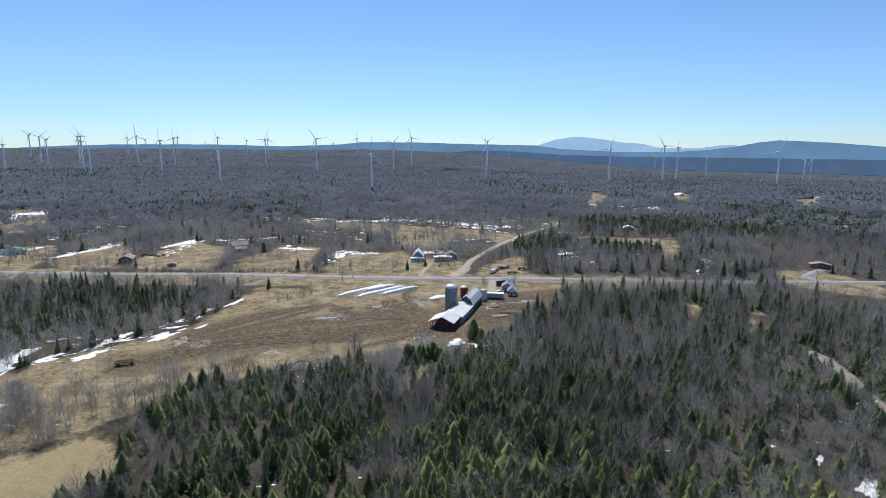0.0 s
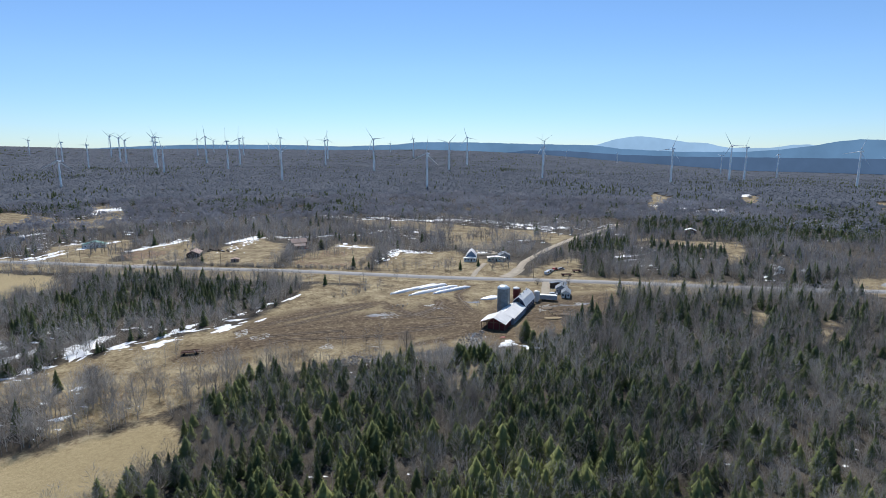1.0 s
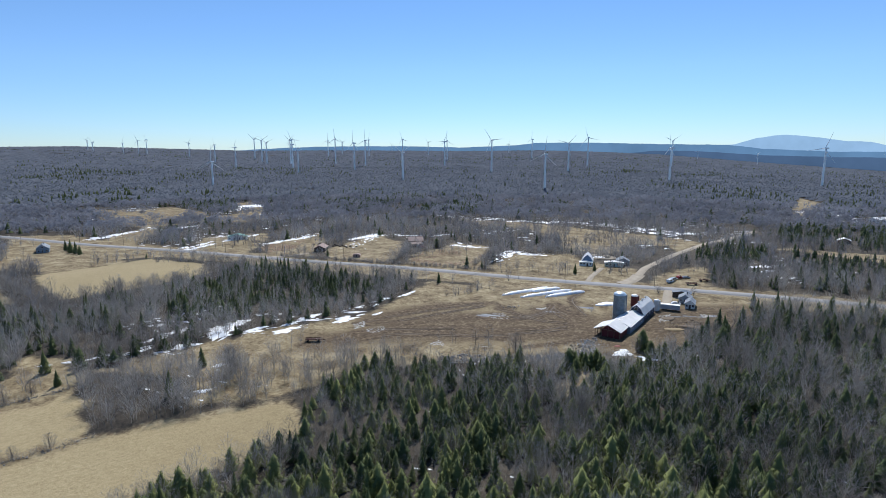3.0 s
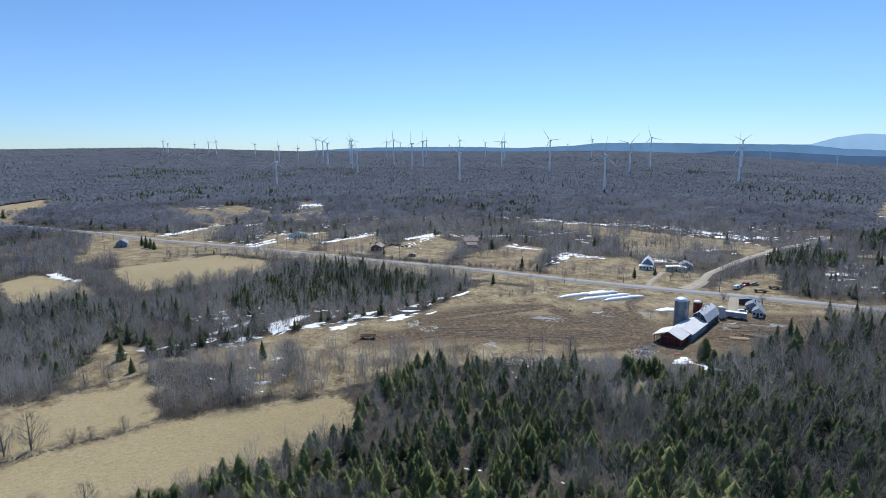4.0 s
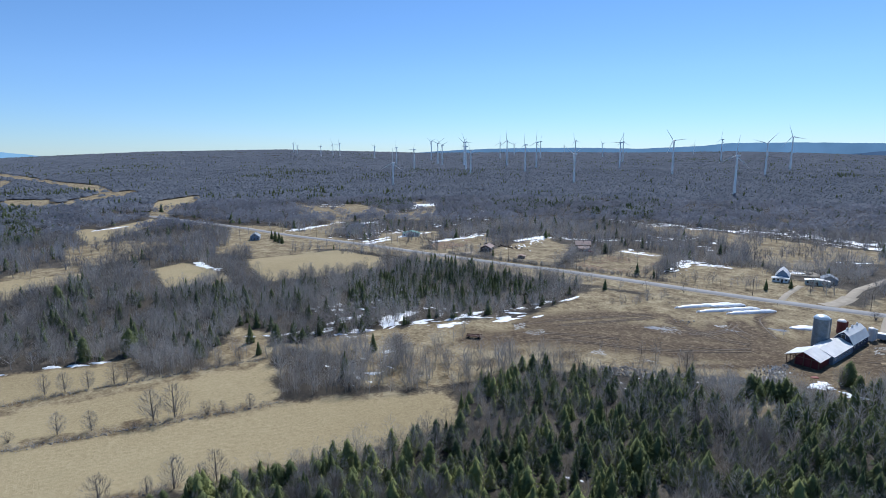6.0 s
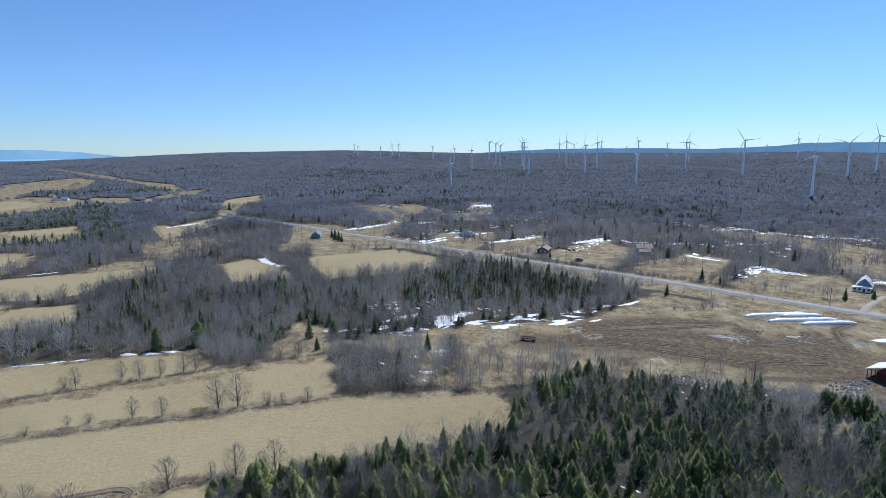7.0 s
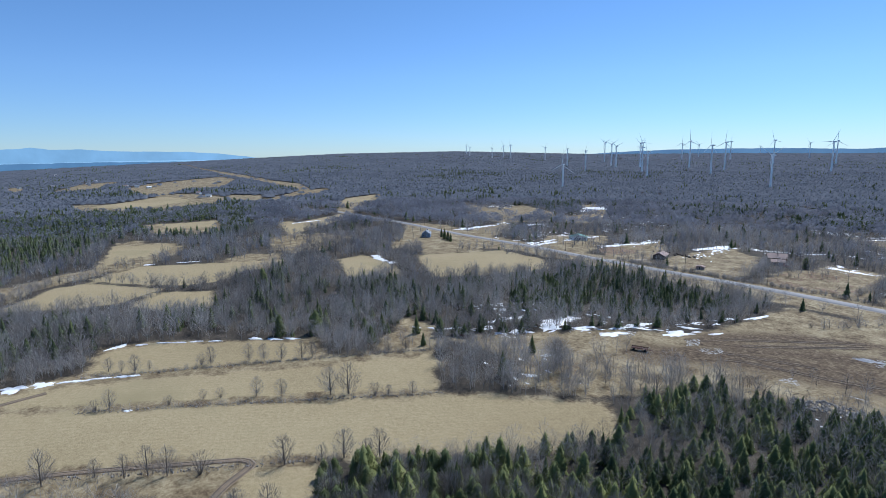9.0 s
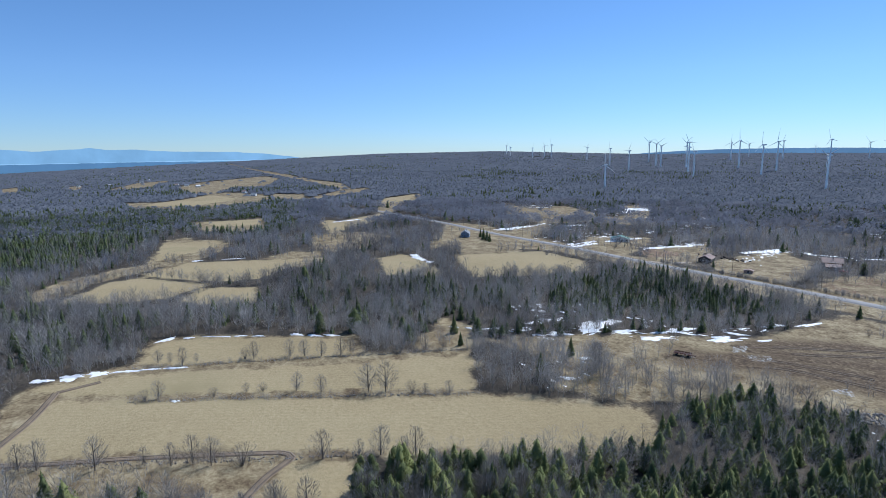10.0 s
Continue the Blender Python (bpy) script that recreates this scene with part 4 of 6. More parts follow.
def wooded(x, y):
    """Which places carry a tree, and which of these an evergreen."""
    hay, rough, mud, brush = (inside(p, x, y) for p in (HAY, ROUGH, MUD, BRUSH))
    r = np.hypot(x, y)
    out = np.maximum(1.0, 124.0 / r)
    spr = inside(SPRUCE, x * out, y * out)
    open_wood = lattice(x, y, 17, 31) * 0.6 + lattice(x, y, 47, 32) * 0.4
    road = np.abs(y - np.interp(x, [-780, -715, -620, -430, -258, -120, 60, 230, 900], [290, 316, 324, 324, 329, 331, 332, 335, 352]))
    clump = lattice(x, y, 26, 3)
    dice = rng.uniform(0, 1, len(x))
    keep = ((rough < 0.0) & (brush <= 0.0) & (hay < -0.03) & (mud < 0.0)) | ((rough >= 0) & (hay < -0.03) & (mud < -0.1) & np.where((x > -175) & (y < 328) & (y > 120), (clump > 0.75) & (dice < 0.18), (clump > 0.5) & (dice < np.where(r > 900, 0.03, np.where(y > 345, 0.4, 0.12))))) | ((brush > 0.0) & (hay < -0.04) & (dice < 0.62))
    keep &= np.where(y < 331, (road > np.where(x < 60, np.where(x < -140, 18, 27), 9)) | (x < -790), (road > 10) | (x < -790))
    keep &= (inside(MARGINS, x, y) < 0) | (brush > 0)
    for bx, by, br in CLEARED:
        keep &= np.hypot(x - bx, y - by) > br
    for line in TRACKS + [LANE]:
        for (ax, ay), (bx, by) in zip(line, line[1:]):
            k = np.clip(((x - ax) * (bx - ax) + (y - ay) * (by - ay)) / max((bx - ax) ** 2 + (by - ay) ** 2, 1.0), 0, 1)
            keep &= np.hypot(x - ax - k * (bx - ax), y - ay - k * (by - ay)) > (7.0 if line is LANE else 3.5)
    keep &= (open_wood > 0.36) | (spr > 0) | (brush > 0) | ((x > 0) & (r < 330)) | (dice < 0.3) | (r > 900)
    patch = np.clip((lattice(x, y, 60, 8) * 0.5 + lattice(x, y, 210, 4) * 0.5 - 0.6) * 2.4, 0.0, 0.5)
    far_left = x < -0.9 * y - 60
    conifer = np.where(spr > 0, np.where(r < 142, 0.54, np.where(r < 170, 0.38, np.where(r < 185, 0.34, np.where(r < 430, np.where(spr > 0.5, 0.48, 0.07), 0.64)))), np.where(r < 420, np.where(far_left, 0.16, np.where((x > 10) & (r < 330), 0.27, 0.1)), np.where(r > 900, patch * 0.75 + 0.03, patch + 0.05)))
    conifer = np.where((spr > 0) & (x > -25) & (r < 210), 0.5, conifer)
    conifer = np.where((spr > 0) & (x < -35) & (x > -100) & (r > 148) & (r < 200), 0.5, conifer)
    conifer = np.where((spr > 0) & (x < -60) & (hay > -0.55) & (y < 165) & (y > 60), 0.26, conifer)
    glade = np.minimum(np.hypot((x + 20) / 15, (y - 158) / 22), np.hypot((x + 22) / 11, (y - 124) / 8))
    conifer = np.where((r < 200) & (glade < 1), 0.1, conifer)
    conifer = np.where(((brush > 0) | (rough > 0)) & (spr <= 0), np.where((x > -80) & (y < 196), 0.06, 0.003), conifer)
    conifer = np.where((hay > -0.6) & (spr <= 0), 0.01, conifer)
    conifer = np.where((x > -340) & (x < 38) & (y > 335) & (y < 640) & (spr <= 0), 0.02, conifer)
    behind = inside(HAY, x * (1 - 9 / r), y * (1 - 9 / r)) > hay
    keep &= (hay < -0.3) | (r > 450) | (rough > 0) | (spr > 0) | (brush > 0) | behind | (dice < 0.25) | (x > -90)
    return keep, rng.uniform(0, 1, len(x)) < conifer


CLEARED = [(x, y, 24) for x, y in FAR_HOUSES] + [(-3, 214, 10), (12, 232, 9), (-8, 262, 11), (0, 270, 16), (24, 305, 14), (15, 288, 8), (-35, 390, 16), (-17, 392, 15), (-28, 370, 13), (-70, 385, 26), (-178, 418, 16), (-237, 367, 9), (-199, 355, 6), (-436, 288, 14), (-337, 391, 12), (241, 381, 17), (560, 910, 30), (232, 727, 18), (159, 551, 14), (24, 352, 16), (166, 381, 7), (215, 352, 14), (1100, 60, 30)]

CEDAR = dict(taper=0.85, base=0.01, full=0.2, wild=0.05, loose=0.4)
PINE = dict(taper=0.75, base=0.06, full=0.25, wild=0.26, tip=1.0, loose=0.7, core=5)
RINGS = [
    (98, 160, 5.2, [evergreen(150, 6.8, 1.7, 0.42, s, core=6) for s in range(3)] + [evergreen(160, 5.6, 2.1, 0.45, s + 9, **CEDAR) for s in range(5)] + [evergreen(190, 6.8, 2.35, 0.46, s + 20, **PINE) for s in range(7)], [bare(7.6, 2.2, 8, 88, 0.038, s, 0.26) for s in range(7)]),
    (160, 250, 6.0, [evergreen(60, 6.6, 1.8, 0.6, s) for s in range(3)] + [evergreen(64, 5.7, 2.2, 0.62, s + 9, **CEDAR) for s in range(5)] + [evergreen(80, 6.8, 2.2, 0.62, s + 20, **PINE) for s in range(2)], [bare(8.0, 2.4, 7, 60, 0.06, s, 0.28, 1.3) for s in range(7)]),
    (250, 335, 9.0, [evergreen(30, 8.0, 1.8, 0.8, s) for s in range(4)] + [evergreen(30, 6.8, 2.0, 0.85, s + 9, **CEDAR) for s in range(3)], [bare(8.8, 2.8, 6, 54, 0.072, s, 0.28, 1.0, (0.07, 0.2)) for s in range(7)]),
    (335, 430, 12.0, [evergreen(22, 8.2, 1.9, 0.9, s, core=4) for s in range(4)] + [evergreen(20, 7.0, 2.1, 0.9, s + 9, **CEDAR) for s in range(3)], [bare(8.8, 2.7, 5, 44, 0.082, s, 0.28, 1.0, (0.07, 0.2)) for s in range(7)]),
    (430, 620, 20.0, [evergreen(8, 7.4, 1.9, 1.1, s, core=3) for s in range(5)], [bare(8.4, 2.8, 4, 26, 0.125, s, 0.28, 1.2, (0.08, 0.22)) for s in range(7)]),
    (620, 900, 27.0, [cones(3, 6, 7.4, 2.1, s) for s in range(5)], [thicket(25, 8.0, 3.5, 1.0, s) for s in range(8)]),
    (900, 1900, 70.0, [cones(3, 5, 9.5, 2.3, s) for s in range(4)], [clump(7.2, 6.4, 5, 4, 1.3, s) for s in range(9)]),
    (1900, 2900, 210.0, [cones(2, 5, 9.0, 3.0, s) for s in range(4)], [clump(6.6, 11.5, 5, 3, 2.0, s) for s in range(9)]),
    (2900, 4650, 850.0, [cones(2, 5, 9.0, 4.0, s) for s in range(4)], [clump(6.2, 23.0, 5, 2, 3.2, s) for s in range(9)]),
]
near_spots = []
for ring, (r0, r1, area, firs, bares) in enumerate(RINGS):
    x, y = sow(r0, r1, area)
    keep, fir = wooded(x, y)
    for flag, kinds, mat, name, label in ((keep & fir, firs, M_NEEDLE, "evergreen_wood", "dense dark green spruce, cedar and pine wood"), (keep & ~fir, bares, M_TWIG, "bare_wood", "leafless grey-brown wood of maples and birches")):
        px, py = x[flag], y[flag]
        sc = rng.uniform(*((0.6, 1.3) if ring < 6 else (0.8, 1.15)), len(px))
        if ring == 0:
            order = np.argsort(np.hypot(px + 40, py - 20))
            near_spots.append((name, [(float(px[i]), float(py[i]), float(sc[i])) for i in order[:250]]))
            px, py, sc = px[order[250:]], py[order[250:]], sc[order[250:]]
        calm = (0.5, 0.5, 0.5, 0.5, 0.5, 0.35, 0.2, 0.18, 0.18)[ring]
        if name == 'evergreen_wood':
            sc = sc * np.where((np.hypot(px, py) > 185) & (inside(SPRUCE, px, py) > 0), 0.92, 1.0)
        sc = sc * (0.72 + 0.56 * lattice(px, py, 34, 41))
        grove = (lattice(px, py, 38, 42) - 0.5) * 0.95 * (1 if ring < 6 else 0.6)
        # Evergreen tint darkens with distance; past 600 m it imitates haze in the colour
        tone = np.clip((rng.uniform(0.5 - calm * 0.8, 0.5 + calm * 0.8, len(px)) + grove) * (np.where((px > -60) & (py < 320), np.interp(np.hypot(px, py), (130, 170, 230), (0.95, 0.45, 0.3)), np.interp(np.hypot(px, py), (135, 180, 230, 400, 600, 1000), (1.1, 0.7, 0.2, 0.18, 0.12, 0.05))) if name == 'evergreen_wood' else 1), 0, 1)
        # Far bare trees take the twig and canopy colours with haze painted in
        hazed = (rng.uniform(0, 1, len(px)) < (0, 0, 0, 0.1, 0.3, 1, 1, 1, 1)[ring]) & (name == "bare_wood")
        for some, mt in ((~hazed, mat), (hazed, M_HAZED_TWIG if ring < 6 else M_HAZED_CANOPY)):
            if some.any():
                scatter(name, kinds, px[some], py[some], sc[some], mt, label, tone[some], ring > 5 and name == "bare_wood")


# ---- building helpers ----
def part(name, bm, mat, parent=None, label=""):
    me = bpy.data.meshes.new(name)
    bm.to_mesh(me)
    bm.free()
    me.materials.append(mat)
    ob = new(name, me)
    ob.parent = parent
    if label:
        tagged(ob, label)
    return ob


def box(bm, x0, y0, z0, x1, y1, z1):
    m = Matrix.Translation(((x0 + x1) / 2, (y0 + y1) / 2, (z0 + z1) / 2)) @ Matrix.Diagonal((x1 - x0, y1 - y0, z1 - z0, 1))
    return bmesh.ops.create_cube(bm, size=1, matrix=m)["verts"]


def tube(bm, a, b, r0, r1, seg=8):
    a, b = Vector(a), Vector(b)
    d = b - a
    m = Matrix.Translation((a + b) / 2) @ d.to_track_quat("Z", "Y").to_matrix().to_4x4()
    bmesh.ops.create_cone(bm, cap_ends=True, segments=seg, radius1=r0, radius2=r1, depth=d.length, matrix=m)


# ---- wind turbines ----
def turbine(height):
    t = new("wind_turbine")
    tagged(t, "tall white three-bladed wind turbine standing in the woods", "wind turbine", "wind farm turbines")
    bm = bmesh.new()
    tube(bm, (0, 0, -12), (0, 0, height - 1.5), 2.5, 1.5, 14)
    part("tower", bm, M_TOWER, t)
    bm = bmesh.new()
    for v in box(bm, -1.7, -2.6, height - 1.8, 1.7, 7.0, height + 1.9):
        if v.co.y > 5:
            v.co.x *= 0.75
            v.co.z = height + (v.co.z - height) * 0.75
    bmesh.ops.bevel(bm, geom=bm.edges[:], offset=0.4, segments=1)
    part("nacelle", bm, M_TOWER, t)
    bm = bmesh.new()
    tube(bm, (0, -2.6, height), (0, -5.2, height), 1.7, 0.5, 10)
    part("rotor_hub", bm, M_TOWER, t)
    for k in range(3):
        bm = bmesh.new()
        rows = []
        for s in range(7):
            u = s / 6
            ch = (1.3 + 2.2 * u / 0.2) if u < 0.2 else 2.7 * (1 - 0.85 * (u - 0.2) / 0.8)
            th = 0.9 * (1 - u) + 0.15
            rows.append([bm.verts.new((ch * a * 0.5, -3.9 + th * c * 0.5, 1.0 + 34.5 * u)) for a, c in ((-0.45, 0), (0, -1), (0.75, 0), (0, 1))])
        for p, q in zip(rows, rows[1:]):
            for i in range(4):
                bm.faces.new((p[i], p[(i + 1) % 4], q[(i + 1) % 4], q[i]))
        bm.faces.new(rows[-1])
        bm.faces.new(rows[0][::-1])
        bmesh.ops.rotate(bm, verts=bm.verts, matrix=Matrix.Rotation(radians(120 * k), 3, "Y"))
        bmesh.ops.translate(bm, verts=bm.verts, vec=(0, 0, height))
        bmesh.ops.recalc_face_normals(bm, faces=bm.faces)
        part("blade", bm, M_TOWER, t)
    return t


first_turbine = turbine(78.0)
trng = random.Random(11)
for i, (x, y, zh) in enumerate(TURBINES):
    zg = float(land(x, y))
    s = max(0.93, min(1.15, (zh - zg) / 78.0))
    az = math.degrees(math.atan2(-x, y))
    t = first_turbine if i == 0 else copy_thing(first_turbine, Matrix())
    t.matrix_world = pose(x, y, zh - 78.0 * s, 0, 0, az + trng.uniform(-68, -22)) @ Matrix.Diagonal((s, s, s, 1))
    spin = {43: 3, 15: 62, 22: 8, 25: 0, 29: 22}.get(i, trng.uniform(0, 120))
    for c in t.children:
        if c.name.startswith("blade"):
            c.matrix_basis = Matrix.Translation((0, 0, 78.0)) @ Matrix.Rotation(radians(spin), 4, "Y") @ Matrix.Translation((0, 0, -78.0))


# ---- single trees ----
def stem(height, thick, lean, seed):
    """Trunk with a few tapered limbs."""
    g = random.Random(seed)
    bm = bmesh.new()
    tube(bm, (0, 0, -0.4), (lean * 0.5, 0, height * 0.5), thick, thick * 0.6, 6)
    tube(bm, (lean * 0.5, 0, height * 0.48), (lean, 0, height * 0.93), thick * 0.6, thick * 0.12, 5)
    for i in range(7):
        k = 0.25 + 0.09 * i
        a = 2.4 * i + g.uniform(-0.4, 0.4)
        ln = height * 0.3 * (1.1 - k * 0.6)
        tube(bm, (lean * k, 0, height * k), (lean * k + math.cos(a) * ln, math.sin(a) * ln, height * k + ln * 0.95), thick * 0.42, thick * 0.08, 4)
    return bm


def tint_of(me, value):
    me.attributes.new("tint", "FLOAT", "POINT").data.foreach_set("value", np.full(len(me.vertices), value, np.float32))


def tree_model(kind, seed):
    """A single tree with a trunk and a crown of its own, ten metres high."""
    name, label = {"b": ("bare_tree", "leafless grey-brown deciduous tree with fine upright twigs"), "s": ("bare_shrub", "low rounded leafless shrub of reddish grey twigs"), "c": ("cedar_tree", "rounded dark olive green cedar"), "f": ("spruce_tree", "narrow pointed dark green spruce"), "p": ("pine_tree", "broad bright green white pine with loose boughs")}[kind]
    t = tagged(new(name), label, "shrub" if kind == "s" else "tree")
    if kind == "b":
        trunk = part("trunk", stem(10, 0.2, 0.3, seed), M_BARK, t)
        V, F = bare(10.0, 3.3, 36, 420, 0.042, seed, 0.16, 1.0, (0.07, 0.2), (0.5, 0.92), 1.8)
        mat = M_TWIG
    elif kind == "s":
        bm = bmesh.new()
        g = random.Random(seed)
        for i in range(9):
            a = 0.7 * i
            tube(bm, (0.2 * math.cos(a), 0.2 * math.sin(a), -0.3), (2.2 * math.cos(a), 2.2 * math.sin(a), 6.5 + g.uniform(-1, 1)), 0.1, 0.02, 4)
        trunk = part("trunk", bm, M_BARK, t)
        V, F = bare(8.5, 4.4, 34, 360, 0.04, seed, 0.0, 1.0, (0.08, 0.25), (0.5, 0.9), 1.5)
        mat = M_TWIG
    else:
        bm = bmesh.new()
        tube(bm, (0, 0, -0.4), (0, 0, 8.5), 0.18, 0.05, 6)
        trunk = part("trunk", bm, M_BARK, t)
        V, F = {"c": lambda: evergreen(620, 10, 3.3, 0.6, seed, 0.5, 0.0, 0.3, 0.1), "f": lambda: evergreen(480, 10, 2.3, 0.55, seed), "p": lambda: evergreen(560, 10, 3.2, 0.55, seed, **PINE)}[kind]()
        mat = M_NEEDLE
    tone = {"b": 0.3, "s": 0.25, "c": 0.3, "f": 0.25, "p": 0.8}[kind] + 0.12 * (seed % 3 - 1)
    tint_of(trunk.data, 0.4)
    crown = new("crown", mesh_from("crown", V, F, mat, [("tint", np.full(len(V), tone))]))
    crown.parent = t
    return t


MODELS = {k: [tree_model(k, s) for s in range(n)] for k, n in (("b", 4), ("s", 2), ("c", 3), ("f", 3), ("p", 2))}
used = set()


def plant(kind, x, y, height, group):
    pick = MODELS[kind][rng.integers(0, len(MODELS[kind]))]
    s = height / 10.0
    m = pose(x, y, float(land(x, y)), 0, 0, rng.uniform(0, 360)) @ Matrix.Diagonal((s * rng.uniform(0.9, 1.15), s * rng.uniform(0.9, 1.15), s, 1))
    if pick.name in used:
        t = copy_thing(pick, Matrix())
    else:
        used.add(pick.name)
        t = pick
    t.matrix_world = m
    return tagged(t, group=group)


for x, y, h, k in LONE:
    plant(k, x, y, h, "trees along the field edges")
for name, spots in near_spots:
    for i, (x, y, s) in enumerate(spots):
        k = "b" if name == "bare_wood" else "cfccpfc"[i % 7]
        plant(k, x, y, s * {"b": 8.5, "c": 6.8, "f": 7.8, "p": 8.5}[k], "trees of the near wood")


# ---- snow, tracks and field stones ----
def eased(line, gap=2.0):
    """The same line with rounded bends."""
    p = [Vector(q) for q in line]
    p = [p[0] * 2 - p[1]] + p + [p[-1] * 2 - p[-2]]
    out = []
    for a, b, c, d in zip(p, p[1:], p[2:], p[3:]):
        m = max(2, int((c - b).length / gap))
        for i in range(m):
            u = i / m
            out.append(0.5 * (2 * b + (c - a) * u + (2 * a - 5 * b + 4 * c - d) * u * u + (3 * b - a - 3 * c + d) * u ** 3))
    return out + [p[-2]]


M_TRACK = simple("bare_dirt_track", (0.185, 0.14, 0.095), 0.95, 0.0, 0.3, 0.3, 3.0)
M_RUT = simple("wet_wheel_rut", (0.12, 0.09, 0.061), 0.85, 0.0, 0.5, 0.15, 2.0)
M_STONE = simple("field_stone", (0.23, 0.22, 0.21), 0.9, 0.0, 0.35, 0.6, 4.0)
for i, line in enumerate(TRACKS):
    if i == 4:
        ribbon("gravel_track", line, 5.5, M_GRAVEL, "pale gravel track through the woods", 0.16, step_m=4.0)
        continue
    path = eased(line, 1.5)
    ribbon("field_track", [tuple(p) for p in path], 2.5, M_TRACK, "brown dirt track along the field edge", 0.09, step_m=3.0)
    for off in (-0.7, 0.7):
        side = []
        for k, p in enumerate(path):
            d = (path[min(k + 1, len(path) - 1)] - path[max(k - 1, 0)]).normalized()
            side.append((p.x - d.y * off, p.y + d.x * off))
        ribbon("wheel_rut", side, 0.5, M_RUT, "damp wheel rut of a field track", 0.13, step_m=3.0)


def snow_patch(x0, y0, x1, y1, w, seed):
    """A thin ragged remnant of snow, thicker in the middle."""
    g = random.Random(seed)
    L = math.hypot(x1 - x0, y1 - y0) * 0.5 + w * 0.5
    a = math.atan2(y1 - y0, x1 - x0)
    n, rings = 40, 3
    ph = [g.uniform(0, 6.28) for _ in range(6)]
    vs = [(0.0, 0.0, 0.0)]
    for r in range(1, rings + 1):
        for i in range(n):
            t = 6.2832 * i / n
            k = 1 + 0.22 * math.sin(2 * t + ph[0]) + 0.2 * math.sin(3 * t + ph[1]) + 0.16 * math.sin(5 * t + ph[2]) + 0.14 * math.sin(9 * t + ph[3]) + 0.1 * math.sin(14 * t + ph[4])
            vs.append((L * math.cos(t) * k * r / rings, w * 0.75 * math.sin(t) * k * r / rings, r / rings))
    ca, sa, cx, cy = math.cos(a), math.sin(a), (x0 + x1) / 2, (y0 + y1) / 2
    out = []
    for x, y, e in vs:
        X, Y = cx + x * ca - y * sa, cy + x * sa + y * ca
        out.append((X, Y, float(land(X, Y)) + 0.16 * (1 - e ** 3) + (-0.12 if e == 1 else 0.06)))
    fs = []
    for i in range(n):
        j = (i + 1) % n
        fs.append((0, 1 + i, 1 + j, 0))
        for r in range(rings - 1):
            fs.append((1 + r * n + i, 1 + (r + 1) * n + i, 1 + (r + 1) * n + j, 1 + r * n + j))
    me = bpy.data.meshes.new("snow_patch")
    me.from_pydata(out, [], [f if f[0] != f[3] else f[:3] for f in fs])
    me.materials.append(M_SNOW)
    tagged(new("snow_patch", me), "ragged remnant of old white snow on brown grass", "snow", "snow patches", kind="structure")


srng = random.Random(21)
for i, q in enumerate(SNOW):
    long = math.hypot(q[2] - q[0], q[3] - q[1])
    pieces = max(1, min(9, int(long / 7)))
    for k in range(pieces):
        a, b = (k + srng.uniform(0, 0.2)) / pieces, (k + srng.uniform(0.55, 1.0)) / pieces
        ox, oy = (srng.uniform(-0.5, 0.5) * q[4] for _ in range(2)) if pieces > 1 else (0, 0)
        snow_patch(q[0] + (q[2] - q[0]) * a + ox, q[1] + (q[3] - q[1]) * a + oy, q[0] + (q[2] - q[0]) * b + ox, q[1] + (q[3] - q[1]) * b + oy, q[4] * srng.uniform(0.7, 1.3), i * 31 + k)


M_WATER = simple("shallow_puddle", (0.13, 0.125, 0.115), 0.3, 0.0, 0.2)
M_SLUSH = simple("grey_slush", (0.36, 0.355, 0.33), 0.5, 0.0, 0.3, 0.4, 3.0)
for i, (x, y, a, b) in enumerate(((-67, 246, 5, 2.2), (24, 279, 3, 1.4), (33, 283, 3, 1.5), (17, 276, 2.5, 1.2), (-24, 276, 4, 1.5), (-40, 262, 3, 1.0))):
    before = set(bpy.data.objects)
    snow_patch(x - a, y, x + a, y + 1.5, b, 900 + i)
    for o in set(bpy.data.objects) - before:
        o.name = o.data.name = "puddle"
        o.data.materials[0] = M_WATER
        for v in o.data.vertices:
            v.co.z = float(land(v.co.x, v.co.y)) + 0.07
        tagged(o, "shallow grey meltwater puddle in the mud", "puddle", "puddles in the yard", kind="structure")


def stones(name, spots, size, mat, label):
    """Loose stones strewn along a line."""
    bm = bmesh.new()
    bmesh.ops.create_icosphere(bm, subdivisions=1, radius=1)
    bm.verts.ensure_lookup_table()
    V0 = np.array([v.co[:] for v in bm.verts])
    F0 = np.array([[v.index for v in f.verts] for f in bm.faces])
    bm.free()
    n = len(spots)
    x, y = spots[:, 0], spots[:, 1]
    s = rng.uniform(0.35, 1.0, n)[:, None, None] * size * rng.uniform(0.6, 1.2, (n, 1, 3))
    V = V0[None] * s * rng.uniform(0.8, 1.2, (n, len(V0), 1)) + np.stack([x, y, land(x, y) + 0.1], 1)[:, None]
    F = F0[None] + (np.arange(n) * len(V0))[:, None, None]
    tagged(new(name, mesh_from(name, V.reshape(-1, 3), F.reshape(-1, 3), mat)), label, "stones", kind="stuff")


